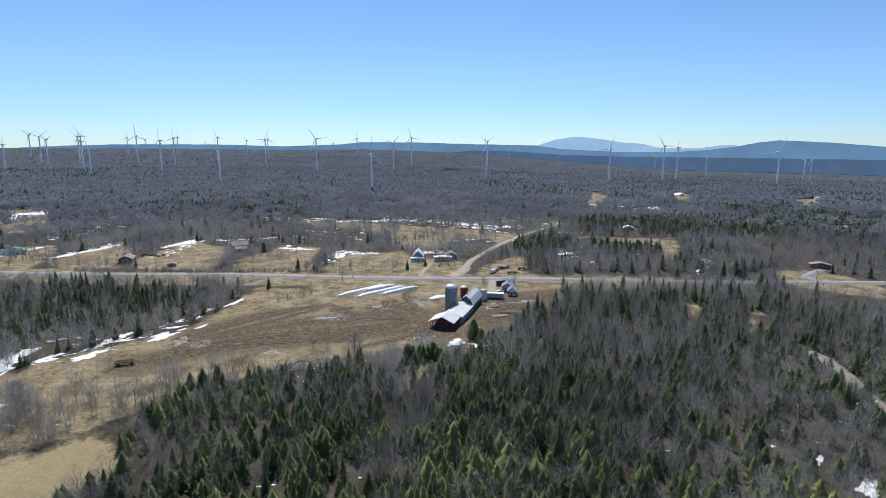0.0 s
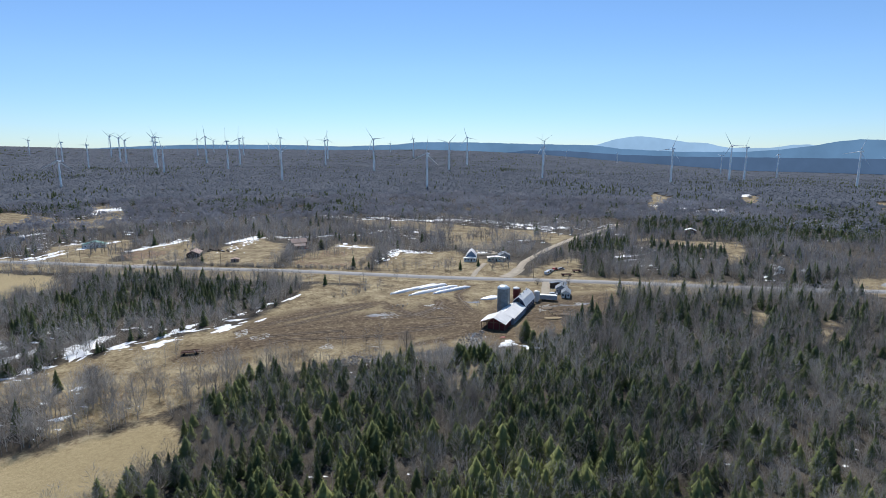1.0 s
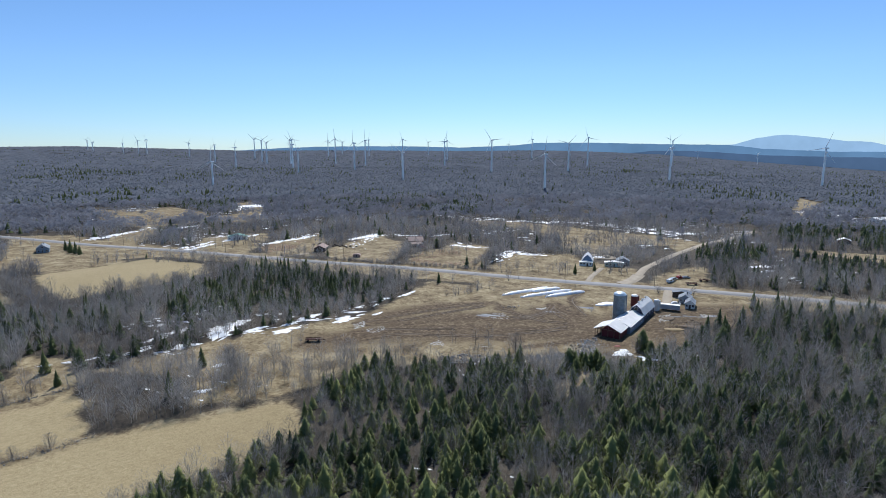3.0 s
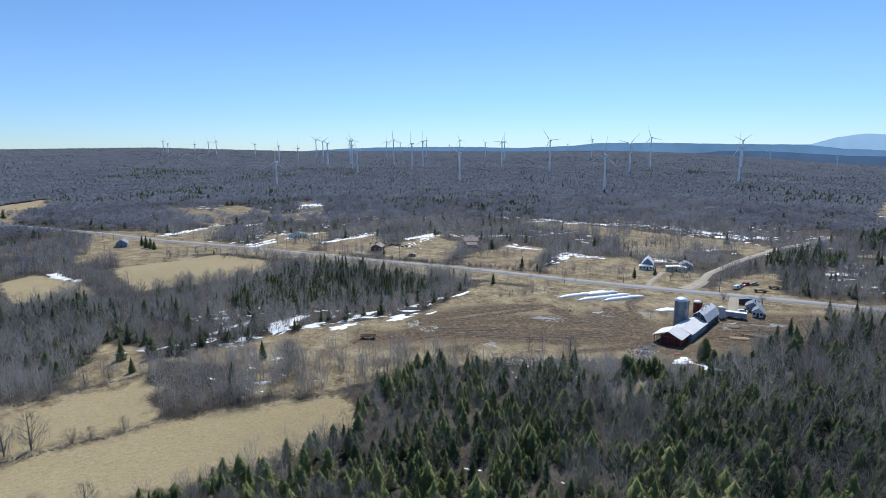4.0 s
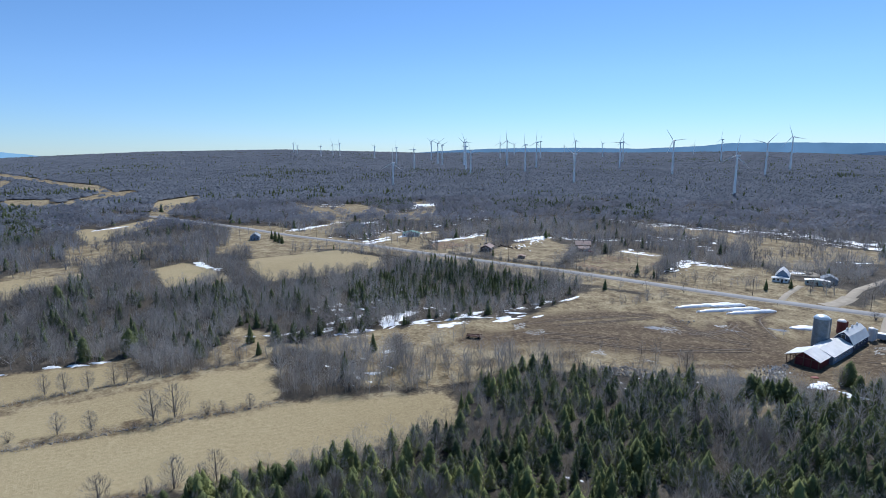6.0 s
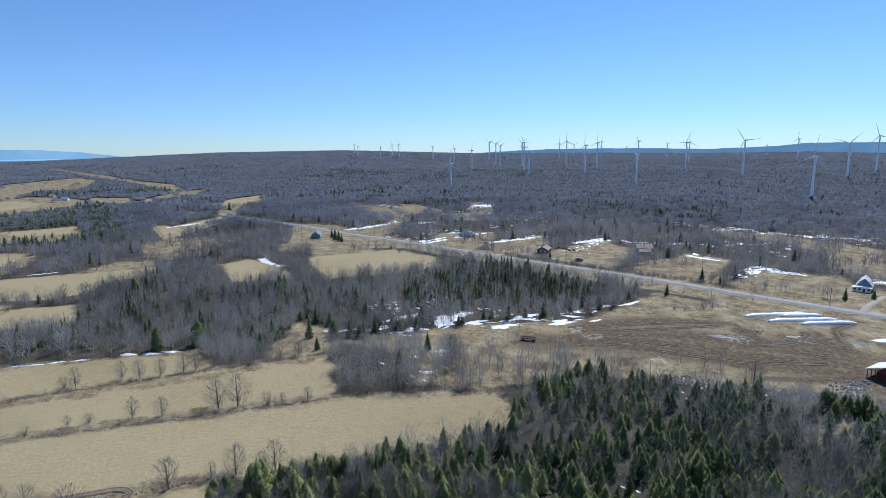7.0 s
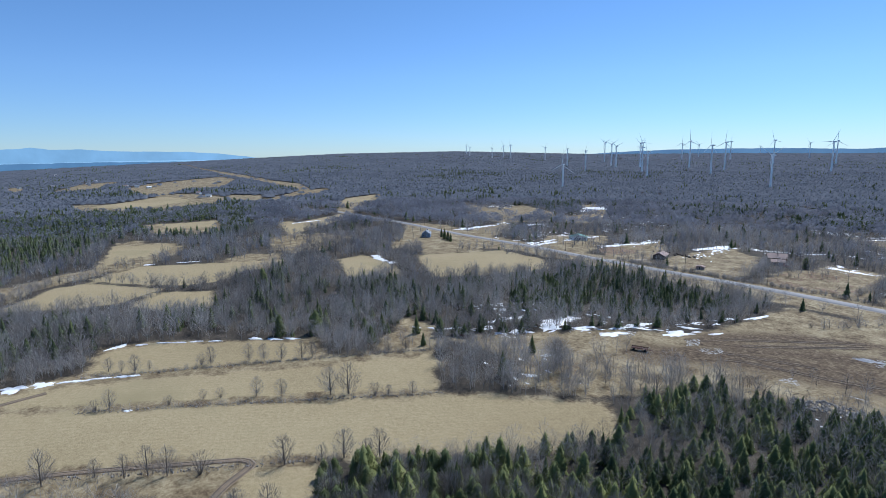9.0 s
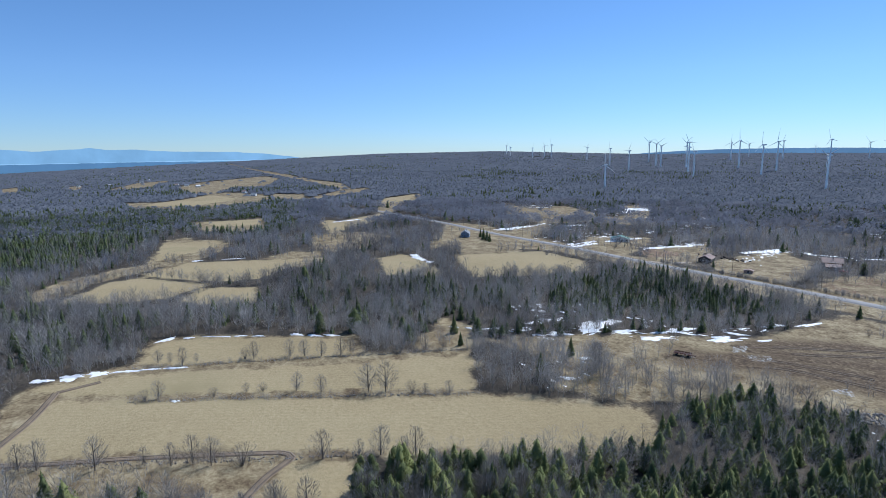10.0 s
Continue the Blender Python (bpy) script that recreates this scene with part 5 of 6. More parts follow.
for i, (x0, y0, x1, y1) in enumerate(STONES):
    n = int(math.hypot(x1 - x0, y1 - y0) * 2.2)
    k = rng.uniform(0, 1, n)
    spots = np.stack([x0 + (x1 - x0) * k + rng.normal(0, 0.6, n), y0 + (y1 - y0) * k + rng.normal(0, 0.6, n)], 1)
    stones("field_stones", spots, 0.34 if i < 4 else 0.7, M_STONE, "row of grey field stones and brush between fields")
    n = int(n * 1.6)
    k = rng.uniform(0, 1, n)
    sx, sy = x0 + (x1 - x0) * k + rng.normal(0, 1.1, n), y0 + (y1 - y0) * k + rng.normal(0, 1.1, n)
    scatter("hedge_brush", [bare(2.0, 1.0, 4, 22, 0.025, q, 0.0) for q in range(4)], sx, sy, rng.uniform(0.4, 1.2, n), M_TWIG, "low brown brush along a stone row")


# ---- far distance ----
# Backdrop strips glow: daylight and distance haze are put into their colours
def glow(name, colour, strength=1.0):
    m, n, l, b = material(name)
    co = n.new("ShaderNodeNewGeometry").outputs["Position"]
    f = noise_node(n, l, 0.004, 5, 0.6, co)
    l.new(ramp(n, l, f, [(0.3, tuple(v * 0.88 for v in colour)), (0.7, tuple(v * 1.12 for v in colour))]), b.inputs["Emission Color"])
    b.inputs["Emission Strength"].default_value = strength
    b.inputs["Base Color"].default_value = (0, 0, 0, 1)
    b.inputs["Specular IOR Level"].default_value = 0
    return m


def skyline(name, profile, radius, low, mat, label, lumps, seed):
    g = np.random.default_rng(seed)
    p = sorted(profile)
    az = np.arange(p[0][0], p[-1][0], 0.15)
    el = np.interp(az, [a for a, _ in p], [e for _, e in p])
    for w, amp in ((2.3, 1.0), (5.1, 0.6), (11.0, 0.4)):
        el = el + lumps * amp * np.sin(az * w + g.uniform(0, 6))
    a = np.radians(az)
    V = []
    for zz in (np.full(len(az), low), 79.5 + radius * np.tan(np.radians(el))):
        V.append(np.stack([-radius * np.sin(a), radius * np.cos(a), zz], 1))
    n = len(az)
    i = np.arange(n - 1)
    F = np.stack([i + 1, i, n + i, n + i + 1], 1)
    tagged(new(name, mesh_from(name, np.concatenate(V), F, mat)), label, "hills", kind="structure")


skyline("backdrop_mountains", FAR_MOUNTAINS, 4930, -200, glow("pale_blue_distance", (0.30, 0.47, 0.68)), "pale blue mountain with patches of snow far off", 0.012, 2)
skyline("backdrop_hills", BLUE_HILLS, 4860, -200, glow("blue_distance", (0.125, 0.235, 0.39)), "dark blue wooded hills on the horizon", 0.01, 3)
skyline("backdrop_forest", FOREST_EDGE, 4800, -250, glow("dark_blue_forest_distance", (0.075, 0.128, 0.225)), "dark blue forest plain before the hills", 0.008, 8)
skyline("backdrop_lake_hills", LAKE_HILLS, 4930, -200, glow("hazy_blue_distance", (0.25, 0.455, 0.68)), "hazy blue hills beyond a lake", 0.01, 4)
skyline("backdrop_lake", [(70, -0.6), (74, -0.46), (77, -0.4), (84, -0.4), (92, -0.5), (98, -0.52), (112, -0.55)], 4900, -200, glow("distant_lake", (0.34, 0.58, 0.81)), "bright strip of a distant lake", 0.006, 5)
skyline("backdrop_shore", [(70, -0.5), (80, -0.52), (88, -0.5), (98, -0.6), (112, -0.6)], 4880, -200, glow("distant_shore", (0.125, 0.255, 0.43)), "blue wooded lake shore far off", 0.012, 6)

# ---- farm ----
M_WHITE = simple("white_paint", (0.74, 0.74, 0.72), 0.6, 0.0, 0.12, 0.5, 8.0)
M_PLASTIC = simple("white_silage_plastic", (0.88, 0.89, 0.9), 0.4, 0.0, 0.06, 0.6, 3.0, 0.05)
M_DARK = simple("dark_weathered_boards", (0.07, 0.055, 0.045), 0.85, 0.0, 0.3, 0.6, 8.0)
M_BROWN = simple("brown_siding", (0.16, 0.09, 0.06), 0.8, 0.0, 0.25, 0.6, 8.0)
M_BLUE = simple("blue_grey_siding", (0.17, 0.24, 0.33), 0.6, 0.0, 0.15, 0.6, 8.0)
M_GREENROOF = simple("green_metal_roof", (0.08, 0.20, 0.16), 0.45, 0.3, 0.15, 0.5, 6.0)
M_PINK = simple("faded_brown_shingles", (0.36, 0.27, 0.23), 0.85, 0.0, 0.2, 0.6, 6.0)
M_GREYROOF = simple("grey_shingles", (0.24, 0.27, 0.30), 0.8, 0.0, 0.2, 0.6, 6.0)
M_GLASS = simple("dark_window_glass", (0.03, 0.035, 0.04), 0.08, 0.0, 0.1)
M_RUST = simple("rusty_red_steel", (0.075, 0.03, 0.024), 0.7, 0.3, 0.35, 1.5, 9.0)
M_RUBBER = simple("black_rubber", (0.02, 0.02, 0.022), 0.8)
M_CARRED = simple("red_car_paint", (0.35, 0.02, 0.02), 0.3, 0.0, 0.08)
M_CARWHITE = simple("white_car_paint", (0.72, 0.73, 0.75), 0.3, 0.0, 0.05)
M_CARGREY = simple("grey_car_paint", (0.25, 0.28, 0.32), 0.3, 0.2, 0.05)
M_POLE = simple("weathered_pole_wood", (0.20, 0.16, 0.12), 0.85, 0.0, 0.2, 1.0, 12.0)


def thing(name, label, category, m, group=""):
    t = tagged(new(name), label, category, group)
    t.matrix_world = m
    return t


def gable_walls(bm, x0, x1, y0, y1, eave, ridge, gambrel=0.0, ridge_x=None, thick=0.18):
    """Four walls with gable ends facing along y."""
    rx = (x0 + x1) / 2 if ridge_x is None else ridge_x
    for ya, yb in ((y0, y0 + thick), (y1 - thick, y1)):
        prof = [(x0, 0), (x1, 0), (x1, eave)]
        if gambrel:
            prof += [(rx + (x1 - rx) * 0.55, eave + (ridge - eave) * gambrel), (rx, ridge), (rx - (rx - x0) * 0.55, eave + (ridge - eave) * gambrel)]
        else:
            prof += [(rx, ridge)]
        prof += [(x0, eave)]
        a = [bm.verts.new((x, ya, z - (0.4 if z == 0 else 0))) for x, z in prof]
        b = [bm.verts.new((x, yb, z - (0.4 if z == 0 else 0))) for x, z in prof]
        bm.faces.new(a)
        bm.faces.new(b[::-1])
        for i in range(len(a)):
            j = (i + 1) % len(a)
            bm.faces.new((a[i], b[i], b[j], a[j]))
    box(bm, x0, y0 + thick, -0.4, x0 + thick, y1 - thick, eave)
    box(bm, x1 - thick, y0 + thick, -0.4, x1, y1 - thick, eave)
    bmesh.ops.recalc_face_normals(bm, faces=bm.faces)


def slope(bm, xa, za, xb, zb, y0, y1, thick=0.14):
    """One plane of a roof, with raised seams."""
    n = Vector((zb - za, 0, xa - xb)).normalized()
    if n.z < 0:
        n = -n
    vs = []
    for off in (0.02, thick):
        for x, z, y in ((xa, za, y0), (xb, zb, y0), (xb, zb, y1), (xa, za, y1)):
            vs.append(bm.verts.new((x + n.x * off, y, z + n.z * off)))
    for f in ((0, 1, 2, 3), (7, 6, 5, 4), (0, 4, 5, 1), (1, 5, 6, 2), (2, 6, 7, 3), (3, 7, 4, 0)):
        bm.faces.new([vs[i] for i in f])
    bmesh.ops.recalc_face_normals(bm, faces=bm.faces)


def gable_roof(x0, x1, y0, y1, eave, ridge, mat, parent, gambrel=0.0, over=0.45, ridge_x=None, label=""):
    """Each plane of the roof is a part, as sheets of its own."""
    rx = (x0 + x1) / 2 if ridge_x is None else ridge_x
    out = []
    for side, xe in ((-1, x0), (1, x1)):
        pts = [(rx, ridge)]
        if gambrel:
            pts.append((rx + (xe - rx) * 0.55, eave + (ridge - eave) * gambrel))
        e = Vector((xe, eave)) - Vector(pts[-1])
        e = Vector(pts[-1]) + e * (1 + over / max(e.length, 0.1))
        pts.append((e.x, e.y))
        for a, b in zip(pts, pts[1:]):
            bm = bmesh.new()
            slope(bm, a[0], a[1], b[0], b[1], y0 - over, y1 + over)
            roof = part("roof_plane", bm, mat, parent, label)
            seam = bmesh.new()
            n = max(2, int((y1 - y0) / 1.2))
            d = Vector((b[0] - a[0], 0, b[1] - a[1]))
            up = Vector((-d.z, 0, d.x)).normalized()
            up = up if up.z > 0 else -up
            for i in range(n + 1):
                y = y0 - over + 0.05 + (y1 - y0 + 2 * over - 0.1) * i / n
                tube(seam, Vector((a[0], y, a[1])) + up * 0.15, Vector((b[0], y, b[1])) + up * 0.145, 0.025, 0.025, 4)
            part("seams", seam, mat, roof)
            out.append(roof)
    return out


def opening(x0, z0, x1, z1, y, mat, parent, name="window", frame_mat=None, depth=0.06):
    """A window or door set in a wall that faces along -y, with its frame."""
    bm = bmesh.new()
    box(bm, x0, y - depth, z0, x1, y + 0.02, z1)
    w = part(name, bm, mat, parent)
    bm = bmesh.new()
    f = 0.09
    for a in ((x0 - f, z0 - f, x1 + f, z0), (x0 - f, z1, x1 + f, z1 + f), (x0 - f, z0, x0, z1), (x1, z0, x1 + f, z1)):
        box(bm, a[0], y - depth - 0.03, a[1], a[2], y + 0.02, a[3])
    part("frame", bm, frame_mat or M_WHITE, w)
    return w


def side_opening(y0, z0, y1, z1, x, mat, parent, name="window", out=1):
    """The same in a wall that faces along x."""
    bm = bmesh.new()
    box(bm, min(x - 0.02 * out, x + 0.06 * out), y0, z0, max(x - 0.02 * out, x + 0.06 * out), y1, z1)
    w = part(name, bm, mat, parent)
    bm = bmesh.new()
    f = 0.09
    xa, xb = sorted((x - 0.02 * out, x + 0.09 * out))
    for a in ((y0 - f, z0 - f, y1 + f, z0), (y0 - f, z1, y1 + f, z1 + f), (y0 - f, z0, y0, z1), (y1, z0, y1 + f, z1)):
        box(bm, xa, a[0], a[1], xb, a[2], a[3])
    part("frame", bm, M_WHITE, w)
    return w


M_NAVY = simple("dark_navy_siding", (0.045, 0.05, 0.085), 0.7, 0.0, 0.25, 0.5, 6.0)
BARN = pose(-11.0, 233.5, 0, 0, 0, -15)
# open-fronted red shed
shed = thing("cattle_shed", "open red cattle shed with a pale metal gable roof", "shed", BARN)
bm = bmesh.new()
gable_walls(bm, -3.2, 4.7, 1.6, 11, 3.2, 5.4, ridge_x=-0.4)
part("wall", bm, M_RED, shed)
gable_roof(-6.2, 4.9, 1.2, 11, 3.2, 5.5, M_TIN, shed, ridge_x=-0.4)
for x in (-6.0, -3.2, -0.4, 2.2, 4.6):
    bm = bmesh.new()
    box(bm, x - 0.12, 1.25, -0.4, x + 0.12, 1.5, 3.3 + (1.9 if x == -0.4 else 0.9 if abs(x + 0.4) < 3 else 0))
    part("post", bm, M_BROWN, shed)
for y in (4.5, 8, 10.8):
    bm = bmesh.new()
    box(bm, -6.12, y, -0.4, -5.88, y + 0.24, 3.25)
    part("post", bm, M_BROWN, shed)
bm = bmesh.new()
box(bm, -6.2, 1.3, 3.1, 4.8, 1.55, 3.35)
part("beam", bm, M_BROWN, shed)
# long low milking barn
low = thing("long_barn", "long low barn with a pale metal roof and blue-grey side", "barn", BARN)
bm = bmesh.new()
gable_walls(bm, -3.4, 6.0, 11.1, 31.8, 3.0, 4.9, ridge_x=1.0)
part("wall", bm, M_BLUE, low)
gable_roof(-3.4, 6.0, 11.4, 31.6, 3.0, 4.9, M_TIN, low, ridge_x=1.0, over=0.3)
for y in range(13, 31, 3):
    side_opening(y, 1.3, y + 0.9, 2.0, 6.0, M_GLASS, low)
# tall gambrel barn
tall = thing("gambrel_barn", "tall dark navy gambrel barn with a silver metal roof", "barn", BARN)
bm = bmesh.new()
gable_walls(bm, -1.2, 5.8, 32.0, 50.0, 3.4, 7.5, 0.66)
part("wall", bm, M_NAVY, tall)
gable_roof(-1.2, 5.8, 32.0, 50.0, 3.4, 7.5, M_TIN, tall, 0.66)
for y in (35.5, 41, 46.5):
    bm = bmesh.new()
    tube(bm, (2.3, y, 7.4), (2.3, y, 8.3), 0.38, 0.38, 10)
    tube(bm, (2.3, y, 8.3), (2.3, y, 8.8), 0.55, 0.1, 10)
    part("roof_ventilator", bm, M_TIN, tall)
opening(1.6, 4.9, 3.0, 6.4, 32.0, M_DARK, tall, "hay_door", M_WHITE)
for y in range(34, 49, 4):
    side_opening(y, 1.4, y + 1.0, 2.3, 5.8, M_GLASS, tall)


def silo(x, y, radius, height, mat, label, hoops, dome_mat):
    t = thing("silo", label, "silo", pose(x, y, 0))
    seg = 40
    n = 34
    for i in range(n):
        bm = bmesh.new()
        a0, a1 = 6.2832 * i / n, 6.2832 * (i + 0.93) / n
        vs = []
        for z in (-0.4, height):
            for a, r in ((a0, radius), (a1, radius), (a1, radius - 0.15), (a0, radius - 0.15)):
                vs.append(bm.verts.new((r * math.cos(a), r * math.sin(a), z)))
        for f in ((0, 1, 5, 4), (1, 2, 6, 5), (2, 3, 7, 6), (3, 0, 4, 7), (4, 5, 6, 7), (3, 2, 1, 0)):
            bm.faces.new([vs[k] for k in f])
        part("stave", bm, mat, t)
    bm = bmesh.new()
    tube(bm, (0, 0, -0.4), (0, 0, height - 0.05), radius - 0.08, radius - 0.08, seg)
    part("core", bm, mat, t)
    for i in range(hoops):
        bm = bmesh.new()
        z = 0.5 + (height - 0.8) * i / (hoops - 1)
        tube(bm, (0, 0, z - 0.06), (0, 0, z + 0.06), radius + 0.04, radius + 0.04, seg)
        part("hoop", bm, mat, t)
    bm = bmesh.new()
    bmesh.ops.create_uvsphere(bm, u_segments=28, v_segments=12, radius=radius + 0.12)
    bmesh.ops.delete(bm, geom=[v for v in bm.verts if v.co.z < -0.01], context="VERTS")
    for v in bm.verts:
        v.co.z = v.co.z * 0.55 + height
    part("dome", bm, dome_mat, t)
    bm = bmesh.new()
    box(bm, -0.45, -radius - 0.75, 0.3, 0.45, -radius + 0.02, height)
    chute = part("chute", bm, mat, t)
    chute.rotation_euler = (0, 0, radians(120))
    return t


silo(-8.1, 263.0, 2.8, 12.0, M_SILO, "tall grey stave silo with a metal dome", 16, simple("pale_blue_dome", (0.55, 0.63, 0.70), 0.4, 0.2, 0.08))
silo(-2.0, 289.5, 1.7, 5.2, simple("rust_red_tank", (0.15, 0.03, 0.025), 0.6, 0.1, 0.25, 0.6, 5.0), "short rust-red feed silo beside the barn", 6, M_TIN)
silo(8.5, 285.0, 1.25, 5.0, M_TIN, "small grey metal feed bin at the barn end", 6, M_TIN)

# silage bags


def silage_bag(x0, y0, x1, y1, seed):
    g = random.Random(seed)
    L = math.hypot(x1 - x0, y1 - y0)
    t = thing("silage_bag", "long white plastic silage bag lying on muddy grass", "silage bag", pose(x0, y0, 0, 0, 0, math.degrees(math.atan2(y1 - y0, x1 - x0))), "silage bags by the road")
    bm = bmesh.new()
    rows = []
    n = int(L / 1.1)
    for i in range(n + 1):
        u = i / n
        e = min(1.0, 6 * u + 0.15, 6 * (1 - u) + 0.15)
        w, h = 1.5 * e ** 0.5 * g.uniform(0.93, 1.05), 1.35 * e ** 0.6 * g.uniform(0.92, 1.05)
        rows.append([bm.verts.new((L * u, w * math.cos(a) * (1.0 if a < 3.2 else 1), max(-0.1, h * math.sin(a)))) for a in [3.1416 * k / 10 for k in range(11)]])
    for p, q in zip(rows, rows[1:]):
        for k in range(10):
            bm.faces.new((p[k], p[k + 1], q[k + 1], q[k]))
    bm.faces.new(rows[0][::-1])
    bm.faces.new(rows[-1])
    bmesh.ops.recalc_face_normals(bm, faces=bm.faces)
    for f in bm.faces:
        f.smooth = True
    part("plastic_tube", bm, M_PLASTIC, t)
    bm = bmesh.new()
    for k in range(6):
        tube(bm, (-1.4 + 0.15 * k, -0.6 + 0.22 * k, 0.0), (0.6, -0.5 + 0.2 * k, 0.75), 0.12, 0.2, 5)
    part("tied_end", bm, M_PLASTIC, t)


for i, q in enumerate(((-70, 286, -48, 312), (-57, 299, -43, 312.5), (-59.5, 285, -36.5, 310), (-47, 290.5, -29, 309.5))):
    silage_bag(*q, i)


# houses
def house(name, label, x, y, turn, w, d, eave, ridge, wall, roof, gambrel=0.0, windows=2, chimney=False, category="house"):
    """A plain gabled building; its front faces along -y."""
    t = thing(name, label, category, pose(x, y, float(land(x, y)), 0, 0, turn))
    bm = bmesh.new()
    gable_walls(bm, -w / 2, w / 2, 0, d, eave, ridge, gambrel)
    part("wall", bm, wall, t)
    gable_roof(-w / 2, w / 2, 0, d, eave, ridge, roof, t, gambrel)
    for i in range(windows):
        x0 = -w / 2 + w * (i + 0.5) / windows - 0.5
        if i == windows // 2:
            opening(x0, 0.05, x0 + 0.95, 2.05, 0.0, M_DARK, t, "door")
        else:
            opening(x0, 1.0, x0 + 1.0, 2.1, 0.0, M_GLASS, t)
    if ridge > 6 and not gambrel:
        opening(-0.5, eave + 0.3, 0.5, eave + 1.4, 0.0, M_GLASS, t)
    for k in range(int(d // 3.2)):
        for s in (-1, 1):
            side_opening(1.2 + 3.2 * k, 1.0, 2.2 + 3.2 * k, 2.1, s * w / 2, M_GLASS, t, "window", s)
    if chimney:
        bm = bmesh.new()
        box(bm, 0.5, d * 0.5, eave, 1.1, d * 0.5 + 0.6, ridge + 0.9)
        part("chimney", bm, M_STONE, t)
    return t


house("farmhouse", "old white farmhouse wing with a blue-grey roof", 24.4, 293.5, -6, 4.4, 8.5, 2.6, 4.2, M_WHITE, M_GREYROOF, windows=3)
house("farmhouse", "grey farmhouse with a steep blue-grey gable roof", 22.6, 302.5, -6, 6.0, 7.0, 2.7, 4.6, M_GREYROOF, M_GREYROOF, windows=3, chimney=True)
house("roadside_shed", "dark low shed with a dark roof beside the road", 21.5, 314.0, -6, 9.0, 4.5, 2.6, 3.5, M_DARK, simple("dark_blue_roof", (0.07, 0.10, 0.14), 0.6), windows=0, category="shed")
house("gambrel_house", "white gambrel house with a blue-grey gable and silver roof", -35.5, 385.0, 4, 7.4, 11.0, 2.6, 7.0, M_BLUE, M_TIN, 0.6, 3)
house("lean_to", "low white porch shed before a gambrel house", -36.0, 381.0, 4, 8.4, 3.8, 2.4, 3.0, M_WHITE, M_WHITE, windows=4, category="porch")
house("mobile_home", "pale green mobile home with a grey roof", -17.5, 384.6, 8, 12.0, 4.6, 2.7, 3.3, simple("pale_green_siding", (0.42, 0.50, 0.46), 0.6), M_TIN, windows=5)
house("annex", "grey-roofed annex behind a mobile home", -12.0, 392.0, 8, 8.0, 8.0, 2.9, 4.9, M_GREYROOF, M_GREYROOF, windows=2)
house("brown_house", "two-storey brown house with faded shingle roof", -186.2, 419.0, -60, 9.0, 12.0, 3.6, 6.2, M_BROWN, M_PINK, windows=3, chimney=True)
house("porch_wing", "low front wing of a brown house with pale roof", -179.2, 409.5, -60, 6.5, 8.5, 2.6, 4.0, M_BROWN, M_PINK, windows=4)
house("grey_shed", "weathered shed with a faded brown roof", -238.0, 364.0, 20, 8.5, 12.0, 2.8, 4.8, M_DARK, M_PINK, windows=2, category="shed")
house("small_shed", "small faded brown field shed on the lawn", -199.0, 353.0, 20, 5.2, 3.0, 2.0, 2.7, M_PINK, M_PINK, windows=1, category="shed")
house("blue_house", "blue-grey house with a light roof among spruces", -436.0, 284.0, 52, 8.0, 13.0, 3.4, 6.2, M_BLUE, M_GREYROOF, windows=3, chimney=True)
house("green_roof_house", "low house with a green metal roof in the woods", -337.0, 386.0, 35, 16.0, 8.0, 2.8, 5.0, M_WHITE, M_GREENROOF, windows=4)
house("junk_shed", "low blue tarped shed beside a snowy yard", -426.0, 402.0, 45, 14.0, 5.0, 2.4, 3.4, M_BLUE, M_BLUE, windows=3, category="shed")
house("ranch_house", "long dark brown ranch house with a pale roof", 240.0, 377.0, -20, 12.0, 6.0, 2.5, 3.7, M_BROWN, M_PINK, windows=6)
house("roadside_hut", "small pale hut by the road in the woods", 166.4, 377.0, -20, 5.0, 5.0, 2.4, 3.8, M_WHITE, M_GREYROOF, windows=2, category="hut")
house("white_house", "white house on a clearing in the far woods", 560.0, 905.0, -25, 12.0, 9.0, 5.0, 7.5, M_WHITE, M_TIN, windows=3)
house("white_barn", "low barn with a bright white metal roof", 232.0, 722.0, -70, 12.0, 16.0, 3.0, 5.6, M_WHITE, M_WHITE, windows=2, category="barn")
house("cabin", "small cabin with a snowy roof in the woods", 159.0, 548.0, -10, 9.0, 7.0, 2.6, 4.4, M_BROWN, M_WHITE, windows=2, category="cabin")

for i, (hx, hy) in enumerate(FAR_HOUSES):
    house("far_house", "small white far house in a clearing of the woods", hx, hy, -60 + 25 * (i % 4), 7.5, 10.0, 3.2, 5.6, M_WHITE, (M_GREYROOF, M_TIN, M_PINK)[i % 3], windows=3)

# gravel drives and lane
ribbon("driveway", [(15.5, 328), (14.5, 312), (14, 300), (11, 294)], 5.0, M_GRAVEL, "pale gravel driveway to the farmhouse", 0.15, step_m=3.0)
ribbon("gravel_lane", LANE, 5.2, M_GRAVEL, "pale gravel lane climbing from the road", 0.14)
ribbon("lane_apron", [(-11, 337), (-6, 344), (-3, 354), (-1, 364)], 8.0, M_GRAVEL, "wide gravel mouth of the lane at the road", 0.13, step_m=3.0)
ribbon("driveway", [(-30, 336), (-29, 352), (-25, 378)], 3.5, M_GRAVEL, "gravel drive to the mobile home", 0.14, step_m=3.0)
ribbon("driveway", [(-262, 333), (-250, 340), (-243, 356)], 5.0, M_GRAVEL, "pale gravel drive beside the road", 0.14, step_m=3.0)
ribbon("driveway", [(215, 337), (214, 350), (226, 362), (238, 372)], 6.0, M_ASPHALT, "paved drive curving to the ranch house", 0.14, step_m=3.0)
